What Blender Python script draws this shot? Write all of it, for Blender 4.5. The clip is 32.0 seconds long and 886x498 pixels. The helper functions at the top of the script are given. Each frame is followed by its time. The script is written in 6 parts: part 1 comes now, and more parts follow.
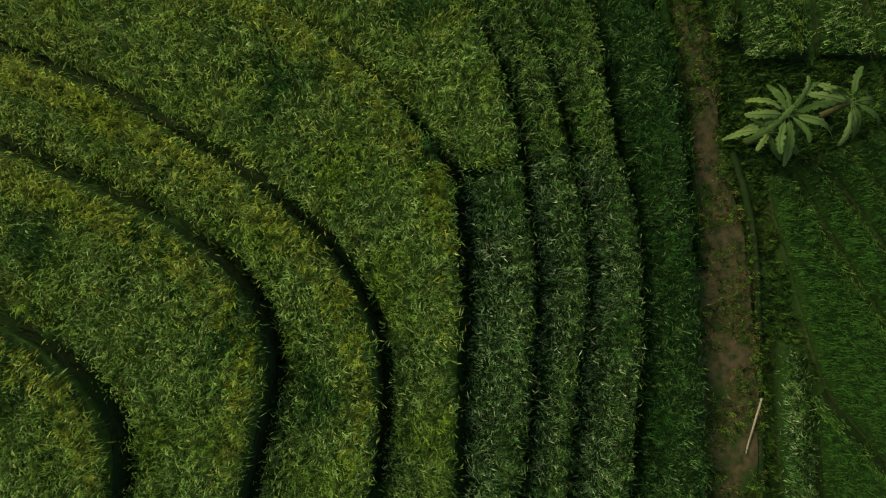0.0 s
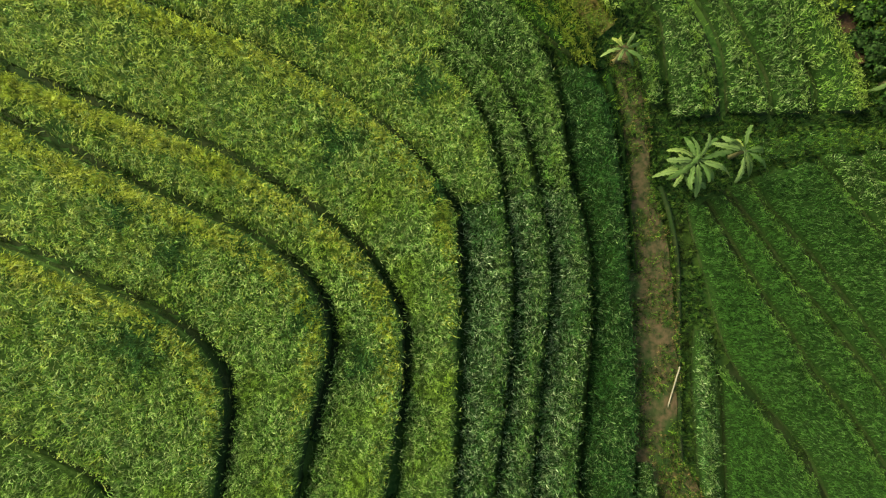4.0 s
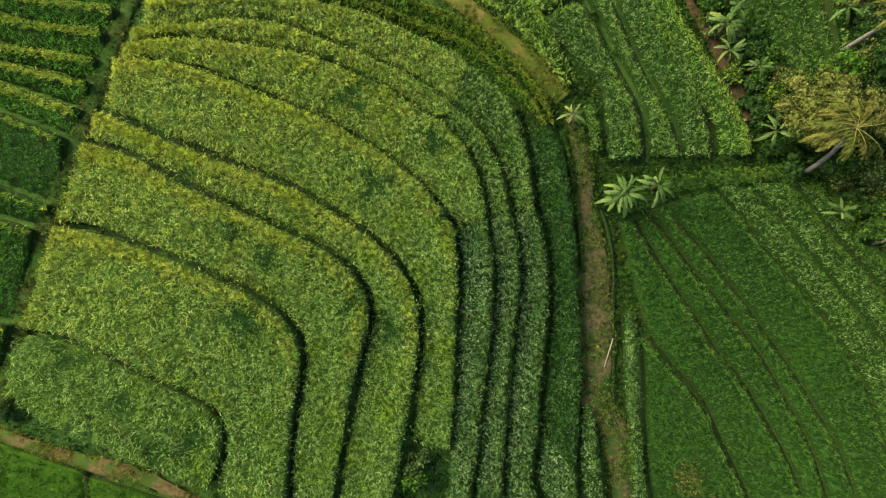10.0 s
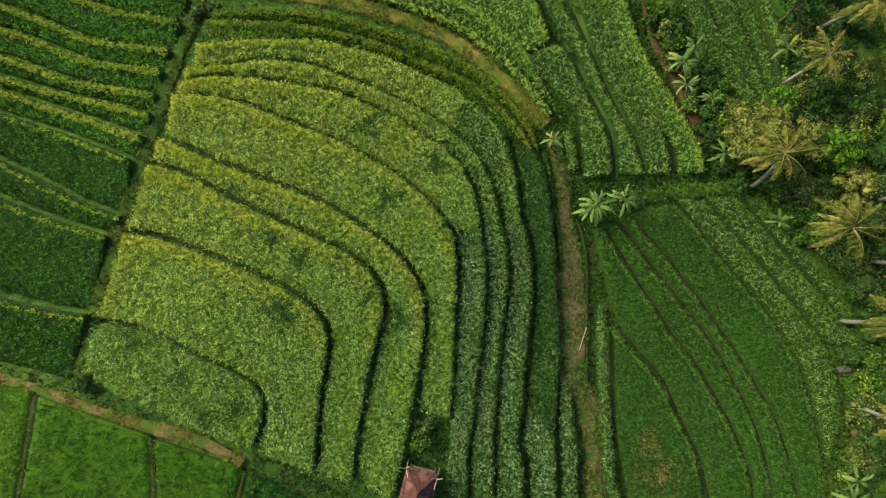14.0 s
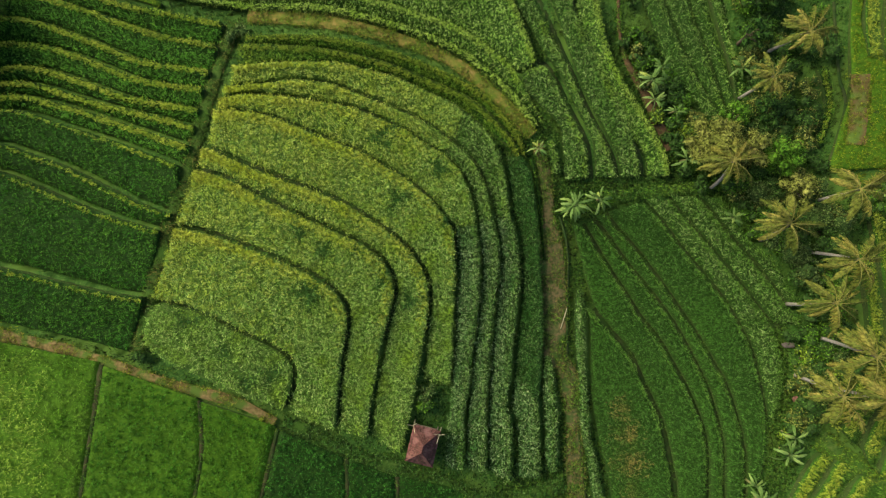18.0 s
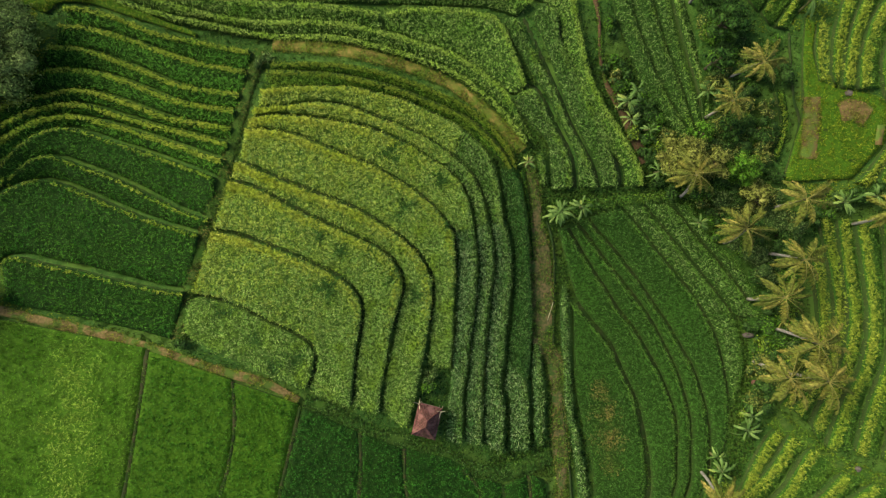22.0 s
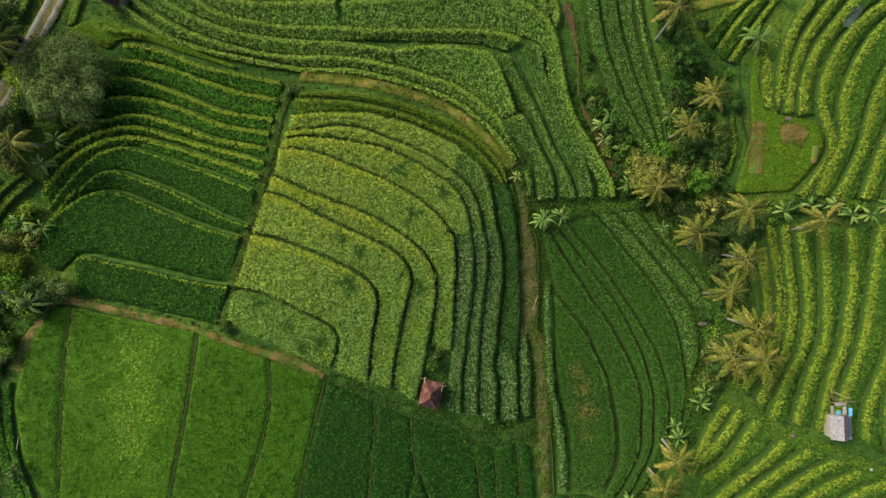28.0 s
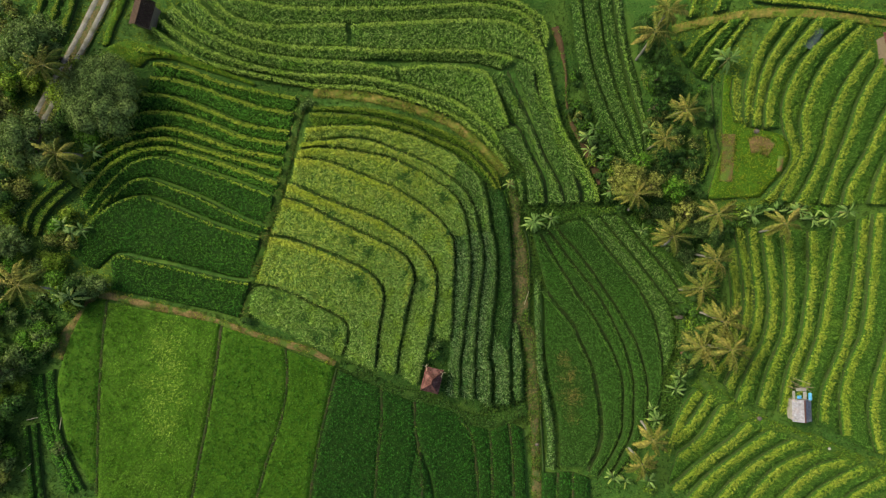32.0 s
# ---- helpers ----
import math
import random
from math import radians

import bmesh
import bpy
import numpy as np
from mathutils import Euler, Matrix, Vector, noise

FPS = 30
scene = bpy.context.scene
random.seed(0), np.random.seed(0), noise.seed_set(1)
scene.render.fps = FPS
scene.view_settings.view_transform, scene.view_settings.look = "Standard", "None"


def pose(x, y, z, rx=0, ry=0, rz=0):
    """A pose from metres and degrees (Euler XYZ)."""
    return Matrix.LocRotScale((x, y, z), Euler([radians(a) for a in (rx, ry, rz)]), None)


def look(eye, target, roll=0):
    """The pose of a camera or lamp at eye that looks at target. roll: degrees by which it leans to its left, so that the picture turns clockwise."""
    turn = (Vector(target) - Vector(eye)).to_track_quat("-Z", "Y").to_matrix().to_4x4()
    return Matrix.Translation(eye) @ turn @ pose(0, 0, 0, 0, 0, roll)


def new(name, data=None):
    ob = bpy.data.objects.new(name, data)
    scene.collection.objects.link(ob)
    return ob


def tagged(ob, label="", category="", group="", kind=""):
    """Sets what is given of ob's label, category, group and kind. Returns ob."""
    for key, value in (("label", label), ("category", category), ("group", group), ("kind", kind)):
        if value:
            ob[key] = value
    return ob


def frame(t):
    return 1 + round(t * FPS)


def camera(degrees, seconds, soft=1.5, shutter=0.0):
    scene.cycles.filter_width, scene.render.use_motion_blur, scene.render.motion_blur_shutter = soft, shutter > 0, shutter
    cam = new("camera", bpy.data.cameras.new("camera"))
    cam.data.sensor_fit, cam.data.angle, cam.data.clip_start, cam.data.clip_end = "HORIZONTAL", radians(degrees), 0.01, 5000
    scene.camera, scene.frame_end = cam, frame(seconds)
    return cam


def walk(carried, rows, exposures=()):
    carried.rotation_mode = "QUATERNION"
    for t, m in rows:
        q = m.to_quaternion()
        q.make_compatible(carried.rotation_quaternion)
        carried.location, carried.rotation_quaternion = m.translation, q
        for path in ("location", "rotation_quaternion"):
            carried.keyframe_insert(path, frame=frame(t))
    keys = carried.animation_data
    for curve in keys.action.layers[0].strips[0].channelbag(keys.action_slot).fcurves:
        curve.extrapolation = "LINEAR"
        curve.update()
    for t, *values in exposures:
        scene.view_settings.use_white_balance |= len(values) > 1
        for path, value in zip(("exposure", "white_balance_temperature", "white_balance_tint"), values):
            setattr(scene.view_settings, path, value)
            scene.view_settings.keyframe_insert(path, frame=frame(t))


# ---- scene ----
cam = camera(81.5, 32.0, soft=1.25)
METRES, EYE, TILT, LEAN, TURN = 60.0, 25.0, -87.3, 2.8, 0.0
ROWS = [
    (0.0, 0.0, 0.0, 0.0, 0.0, 0.0, -0.0),
    (0.5, -0.0007, -0.0152, 0.0008, -0.03, -0.03, -0.0),
    (1.0, -0.0012, -0.0309, 0.0019, -0.04, -0.04, -0.02),
    (1.5, -0.0017, -0.0463, 0.0032, -0.08, -0.03, -0.0),
    (2.0, -0.0025, -0.0617, 0.005, -0.11, -0.09, -0.05),
    (2.5, -0.0031, -0.0772, 0.006, -0.11, -0.07, -0.07),
    (3.0, -0.0035, -0.0911, 0.0069, -0.13, -0.08, -0.08),
    (3.5, -0.0041, -0.1066, 0.0076, -0.15, -0.1, -0.1),
    (5.5, -0.0067, -0.1691, 0.0104, -0.27, -0.23, -0.18),
    (6.0, -0.0075, -0.1848, 0.011, -0.3, -0.23, -0.2),
    (6.5, -0.0077, -0.2006, 0.0118, -0.29, -0.26, -0.24),
    (7.0, -0.0083, -0.2162, 0.0125, -0.31, -0.25, -0.27),
    (7.5, -0.0089, -0.2306, 0.0129, -0.34, -0.23, -0.26),
    (8.0, -0.0096, -0.2464, 0.0137, -0.37, -0.25, -0.27),
    (8.5, -0.0099, -0.2622, 0.0142, -0.37, -0.22, -0.27),
    (9.0, -0.0105, -0.278, 0.0148, -0.39, -0.21, -0.27),
    (9.5, -0.0112, -0.2939, 0.0158, -0.42, -0.24, -0.29),
    (10.0, -0.0115, -0.3098, 0.0169, -0.44, -0.28, -0.31),
    (10.5, -0.0122, -0.3241, 0.0176, -0.46, -0.29, -0.31),
    (11.0, -0.0127, -0.3401, 0.0185, -0.47, -0.31, -0.34),
    (11.5, -0.0134, -0.3559, 0.019, -0.5, -0.28, -0.3),
    (12.0, -0.0139, -0.3717, 0.0197, -0.51, -0.29, -0.33),
    (12.5, -0.0145, -0.3876, 0.0208, -0.54, -0.33, -0.35),
    (13.0, -0.0151, -0.4022, 0.022, -0.57, -0.38, -0.38),
    (13.5, -0.0157, -0.4181, 0.0226, -0.58, -0.39, -0.38),
    (14.0, -0.0165, -0.434, 0.0232, -0.61, -0.37, -0.38),
    (14.5, -0.0172, -0.4499, 0.0241, -0.62, -0.38, -0.4),
    (16.5, -0.021, -0.5143, 0.0228, -0.77, -1.21, -0.41),
    (17.0, -0.0216, -0.5303, 0.0234, -0.77, -1.21, -0.41),
    (17.5, -0.0224, -0.5461, 0.0242, -0.8, -1.23, -0.41),
    (18.0, -0.0232, -0.5619, 0.0247, -0.82, -1.23, -0.42),
    (18.5, -0.024, -0.5764, 0.0254, -0.83, -1.24, -0.45),
    (19.0, -0.0248, -0.5923, 0.0259, -0.84, -1.24, -0.46),
    (19.5, -0.0256, -0.6081, 0.027, -0.85, -1.26, -0.47),
    (20.0, -0.0263, -0.6239, 0.0275, -0.86, -1.25, -0.48),
    (20.5, -0.0274, -0.6394, 0.0281, -0.9, -1.25, -0.48),
    (21.0, -0.0281, -0.6553, 0.0285, -0.91, -1.25, -0.48),
    (21.5, -0.029, -0.6711, 0.0296, -0.92, -1.26, -0.5),
    (22.0, -0.0301, -0.6865, 0.0304, -0.95, -1.28, -0.51),
    (22.5, -0.031, -0.7022, 0.0311, -0.97, -1.29, -0.52),
    (23.0, -0.0321, -0.7179, 0.0316, -0.99, -1.28, -0.52),
    (23.5, -0.033, -0.7323, 0.0325, -1.01, -1.3, -0.56),
    (24.0, -0.0342, -0.7477, 0.0333, -1.04, -1.3, -0.56),
    (24.5, -0.0353, -0.7635, 0.0337, -1.06, -1.31, -0.58),
    (25.0, -0.0361, -0.7793, 0.0348, -1.07, -1.34, -0.59),
    (25.5, -0.0369, -0.7951, 0.0359, -1.08, -1.37, -0.6),
    (27.5, -0.041, -0.8583, 0.0392, -1.17, -1.41, -0.64),
    (28.0, -0.0419, -0.8724, 0.0402, -1.18, -1.44, -0.66),
    (28.5, -0.0429, -0.8881, 0.0411, -1.21, -1.46, -0.67),
    (29.0, -0.0437, -0.9036, 0.0419, -1.23, -1.47, -0.68),
    (29.5, -0.0447, -0.9194, 0.0428, -1.25, -1.48, -0.68),
    (30.0, -0.0455, -0.935, 0.0436, -1.26, -1.49, -0.7),
    (30.5, -0.0463, -0.9505, 0.0443, -1.29, -1.5, -0.71),
    (31.0, -0.0469, -0.966, 0.0453, -1.32, -1.53, -0.72),
    (31.5, -0.0477, -0.9818, 0.0459, -1.34, -1.54, -0.72),
    (32.0, -0.0485, -0.9974, 0.0467, -1.35, -1.56, -0.73),
]
walk(cam, [(t, pose(0, 0, EYE, TILT, LEAN, TURN) @ pose(METRES * x, METRES * y, METRES * z, 90 + pitch, roll, yaw)) for t, x, y, z, yaw, pitch, roll in ROWS],
     exposures=[(0.0, -0.74), (0.2, -0.15), (0.4, 0.39), (0.6, 0.59), (32.0, 0.59)])

# ---- light ----
sky = bpy.data.worlds.new("sky")
scene.world = sky
sky.use_nodes = True
sky_tree = sky.node_tree
sky_tex = sky_tree.nodes.new("ShaderNodeTexSky")
sky_tex.sky_type, sky_tex.sun_disc = "NISHITA", False
sky_tex.sun_elevation, sky_tex.sun_rotation = radians(41), radians(-59)
sky_tex.air_density, sky_tex.dust_density, sky_tex.ozone_density = 1.0, 4.0, 1.0
sky_tree.links.new(sky_tex.outputs[0], sky_tree.nodes["Background"].inputs["Color"])
sky_tree.nodes["Background"].inputs["Strength"].default_value = 0.15
sun = new("sun", bpy.data.lights.new("sun", "SUN"))
sun.data.energy, sun.data.angle, sun.data.color = 3.0, radians(22), (0.98, 0.95, 0.66)
sun.matrix_world = look((-75, 45, 75), (0, 0, 0))

# ---- materials ----


def material(name, ramp, patch=None, patch_scale=0.25, patch_low=0.45, patch_high=0.62, rough=0.7, grain=6.0, bump=0.0, island=True, metal=0.0, thin=0.0, tuft=0.0, by_thing=False):
    """Colours from a ramp driven by the piece (or by fine grain), and broad patches of a second colour in world size."""
    m = bpy.data.materials.new(name)
    m.use_nodes = True
    t = m.node_tree
    bsdf = t.nodes["Principled BSDF"]
    bsdf.inputs["Roughness"].default_value = rough
    bsdf.inputs["Metallic"].default_value = metal
    bsdf.inputs["Specular IOR Level"].default_value = 0.12
    geo = t.nodes.new("ShaderNodeNewGeometry")
    fine = t.nodes.new("ShaderNodeTexNoise")
    fine.inputs["Scale"].default_value, fine.inputs["Detail"].default_value = grain, 4
    t.links.new(geo.outputs["Position"], fine.inputs["Vector"])
    r = t.nodes.new("ShaderNodeValToRGB")
    while len(r.color_ramp.elements) < len(ramp):
        r.color_ramp.elements.new(0.5)
    for e, (at, c) in zip(r.color_ramp.elements, ramp):
        e.position, e.color = at, (*c, 1)
    if by_thing:
        info = t.nodes.new("ShaderNodeObjectInfo")
        t.links.new(info.outputs["Random"], r.inputs["Fac"])
    else:
        t.links.new(geo.outputs["Random Per Island"] if island else fine.outputs["Fac"], r.inputs["Fac"])
    last = r.outputs["Color"]
    if patch:
        broad = t.nodes.new("ShaderNodeTexNoise")
        broad.inputs["Scale"].default_value, broad.inputs["Detail"].default_value = patch_scale, 3
        t.links.new(geo.outputs["Position"], broad.inputs["Vector"])
        step = t.nodes.new("ShaderNodeMapRange")
        step.inputs["From Min"].default_value, step.inputs["From Max"].default_value = patch_low, patch_high
        t.links.new(broad.outputs["Fac"], step.inputs["Value"])
        mix = t.nodes.new("ShaderNodeMix")
        mix.data_type = "RGBA"
        t.links.new(step.outputs["Result"], mix.inputs["Factor"])
        t.links.new(last, mix.inputs["A"])
        mix.inputs["B"].default_value = (*patch, 1)
        last = mix.outputs["Result"]
    if tuft:
        # neighbouring plants differ: some thin and dull, some full and bright
        near_noise = t.nodes.new("ShaderNodeTexNoise")
        near_noise.inputs["Scale"].default_value, near_noise.inputs["Detail"].default_value = 3.3, 2
        t.links.new(geo.outputs["Position"], near_noise.inputs["Vector"])
        span = t.nodes.new("ShaderNodeMapRange")
        for key, value in (("From Min", 0.41), ("From Max", 0.59), ("To Min", 1 - 1.12 * tuft), ("To Max", 1 + 0.9 * tuft)):
            span.inputs[key].default_value = value
        t.links.new(near_noise.outputs["Fac"], span.inputs["Value"])
        times = t.nodes.new("ShaderNodeVectorMath")
        times.operation = "SCALE"
        t.links.new(last, times.inputs[0])
        t.links.new(span.outputs["Result"], times.inputs["Scale"])
        last = times.outputs["Vector"]
    t.links.new(last, bsdf.inputs["Base Color"])
    if thin:
        # light that comes through a leaf
        glow = t.nodes.new("ShaderNodeBsdfTranslucent")
        t.links.new(last, glow.inputs["Color"])
        both = t.nodes.new("ShaderNodeMixShader")
        both.inputs["Fac"].default_value = thin
        t.links.new(bsdf.outputs[0], both.inputs[1])
        t.links.new(glow.outputs[0], both.inputs[2])
        t.links.new(both.outputs[0], t.nodes["Material Output"].inputs["Surface"])
    if bump:
        b = t.nodes.new("ShaderNodeBump")
        b.inputs["Strength"].default_value, b.inputs["Distance"].default_value = bump, 0.05
        t.links.new(fine.outputs["Fac"], b.inputs["Height"])
        t.links.new(b.outputs["Normal"], bsdf.inputs["Normal"])
    return m


GRASS = material("grass_ground", [(0.3, (0.0162, 0.0473, 0.00675)), (0.55, (0.0378, 0.0945, 0.0135)), (0.75, (0.081, 0.121, 0.027))], (0.0607, 0.115, 0.0162), 0.2, 0.45, 0.6, 0.9, 5, 0.6, False)
# bank earth, darkened: shade in the trenches between terraces put into the colour
BANK = material("shaded_bank_earth", [(0.35, (0.02, 0.034, 0.008)), (0.6, (0.04, 0.06, 0.014)), (0.8, (0.075, 0.08, 0.026))], (0.028, 0.055, 0.010), 0.6, 0.4, 0.6, 0.95, 5, 0.6, False)
CLAY = material("clay_track", [(0.3, (0.08, 0.06, 0.02)), (0.5, (0.14, 0.10, 0.035)), (0.75, (0.20, 0.14, 0.06))], (0.06, 0.10, 0.014), 0.7, 0.46, 0.58, 0.95, 4, 0.5, False)
GOLD = material("dry_grass_track", [(0.3, (0.06, 0.085, 0.012)), (0.55, (0.15, 0.125, 0.026)), (0.8, (0.26, 0.175, 0.06))], (0.075, 0.115, 0.012), 0.6, 0.46, 0.62, 0.95, 2, 0.5, False)
TRACK = material("worn_grass_track", [(0.32, (0.03, 0.05, 0.011)), (0.5, (0.09, 0.075, 0.028)), (0.72, (0.15, 0.10, 0.045))], (0.035, 0.07, 0.012), 0.9, 0.5, 0.66, 0.95, 3.5, 0.9, False)
BROWN = material("bare_earth", [(0.3, (0.048, 0.0298, 0.0144)), (0.6, (0.084, 0.051, 0.024)), (0.8, (0.12, 0.0765, 0.04))], None, rough=0.95, grain=4, bump=0.5, island=False)
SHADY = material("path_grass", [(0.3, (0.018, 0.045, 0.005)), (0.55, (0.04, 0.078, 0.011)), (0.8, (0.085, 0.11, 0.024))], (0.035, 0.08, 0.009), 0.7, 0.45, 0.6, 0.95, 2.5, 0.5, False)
# mud of the ditches; on furrow floors its dark colour stands for shade
MUD_AND_SHADE = material("ditch_mud_and_furrow_shade", [(0.3, (0.0158, 0.0288, 0.00675)), (0.7, (0.0405, 0.054, 0.0146))], (0.018, 0.0408, 0.00675), 0.9, 0.42, 0.6, rough=0.9, grain=3, bump=0.4, island=False)
BUND = material("bund_earth", [(0.3, (0.018, 0.0247, 0.0072)), (0.55, (0.039, 0.039, 0.0132)), (0.8, (0.066, 0.0553, 0.0216))], (0.018, 0.0358, 0.006), 0.8, 0.45, 0.6, 0.95, 3, 0.5, False)
CONCRETE = material("road_concrete", [(0.3, (0.13, 0.12, 0.10)), (0.6, (0.2, 0.19, 0.165)), (0.8, (0.26, 0.245, 0.21))], (0.10, 0.10, 0.06), 0.5, 0.5, 0.7, 0.9, 5, 0.3, False)

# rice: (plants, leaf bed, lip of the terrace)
# leaf beds under the blades; their dark colour holds shade between plants
UNDER = material("rice_shade_bed", [(0.3, (0.006, 0.020, 0.002)), (0.7, (0.018, 0.052, 0.005))], None, rough=0.9, grain=3, bump=0.4, island=False)
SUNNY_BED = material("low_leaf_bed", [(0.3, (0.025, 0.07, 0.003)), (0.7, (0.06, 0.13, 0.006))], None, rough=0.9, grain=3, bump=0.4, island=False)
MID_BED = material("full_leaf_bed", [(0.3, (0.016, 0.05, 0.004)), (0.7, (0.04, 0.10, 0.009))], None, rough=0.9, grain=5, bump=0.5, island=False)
# lip colours: yellow plants, with sunlight on terrace edges added to the colour
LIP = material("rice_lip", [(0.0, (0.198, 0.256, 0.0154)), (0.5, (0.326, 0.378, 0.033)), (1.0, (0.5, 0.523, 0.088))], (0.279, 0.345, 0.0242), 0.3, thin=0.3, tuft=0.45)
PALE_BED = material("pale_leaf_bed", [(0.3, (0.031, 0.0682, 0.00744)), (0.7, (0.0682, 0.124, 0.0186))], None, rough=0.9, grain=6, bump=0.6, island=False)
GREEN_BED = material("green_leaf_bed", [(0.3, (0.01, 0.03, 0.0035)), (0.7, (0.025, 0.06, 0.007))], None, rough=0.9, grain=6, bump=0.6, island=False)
# sunlight on the northwestern slope put into a yellower rice colour
SUNLIT_RICE = material("rice_sunlit_yellow", [(0.0, (0.174, 0.242, 0.021)), (0.5, (0.319, 0.403, 0.0525)), (1.0, (0.464, 0.524, 0.126))], (0.271, 0.373, 0.0368), 0.6, 0.45, 0.7, thin=0.3, tuft=0.45)
GOLDEN = material("lit_yellow_lip", [(0.0, (0.162, 0.243, 0.0162)), (0.5, (0.27, 0.338, 0.027)), (1.0, (0.432, 0.459, 0.0607))], (0.216, 0.311, 0.0216), 0.5, thin=0.3, tuft=0.3)
SOFT_LIP = material("soft_yellow_lip", [(0.0, (0.154, 0.213, 0.0145)), (0.5, (0.264, 0.32, 0.029)), (1.0, (0.396, 0.427, 0.0665))], (0.231, 0.315, 0.0266), 0.4, 0.45, 0.65, thin=0.3, tuft=0.35)
# yellow-green grass lip, sunlight put into its colour
LIT_GRASS_LIP = material("lit_grass_lip", [(0.0, (0.0936, 0.158, 0.0112)), (0.5, (0.175, 0.23, 0.018)), (1.0, (0.282, 0.316, 0.0337))], (0.147, 0.217, 0.0158), 0.4, thin=0.3, tuft=0.35)
# sunlit northern edges put into a paler rice colour
CREST = material("rice_crest", [(0.0, (0.161, 0.259, 0.0246)), (0.5, (0.284, 0.407, 0.0554)), (1.0, (0.443, 0.554, 0.123))], (0.234, 0.37, 0.037), 0.5, thin=0.3, tuft=0.4)
DRY = material("dry_grass_blades", [(0.0, (0.0625, 0.0825, 0.012)), (0.5, (0.15, 0.132, 0.0264)), (1.0, (0.3, 0.209, 0.072))], (0.0625, 0.11, 0.0144), 0.5, 0.45, 0.62, thin=0.25, tuft=0.5)
RIPENING = material("rice_ripening", [(0.0, (0.121, 0.221, 0.014)), (0.5, (0.216, 0.325, 0.0308)), (1.0, (0.351, 0.455, 0.084))], thin=0.3, tuft=0.35)
EDGE = material("rice_fresh_edge", [(0.0, (0.045, 0.125, 0.0101)), (0.5, (0.09, 0.192, 0.0202)), (1.0, (0.162, 0.278, 0.0504))], thin=0.3, tuft=0.4)
LUSH_RICE = material("rice_lush", [(0.0, (0.012, 0.05, 0.008)), (0.5, (0.032, 0.10, 0.015)), (1.0, (0.085, 0.18, 0.035))], thin=0.3, tuft=0.5)
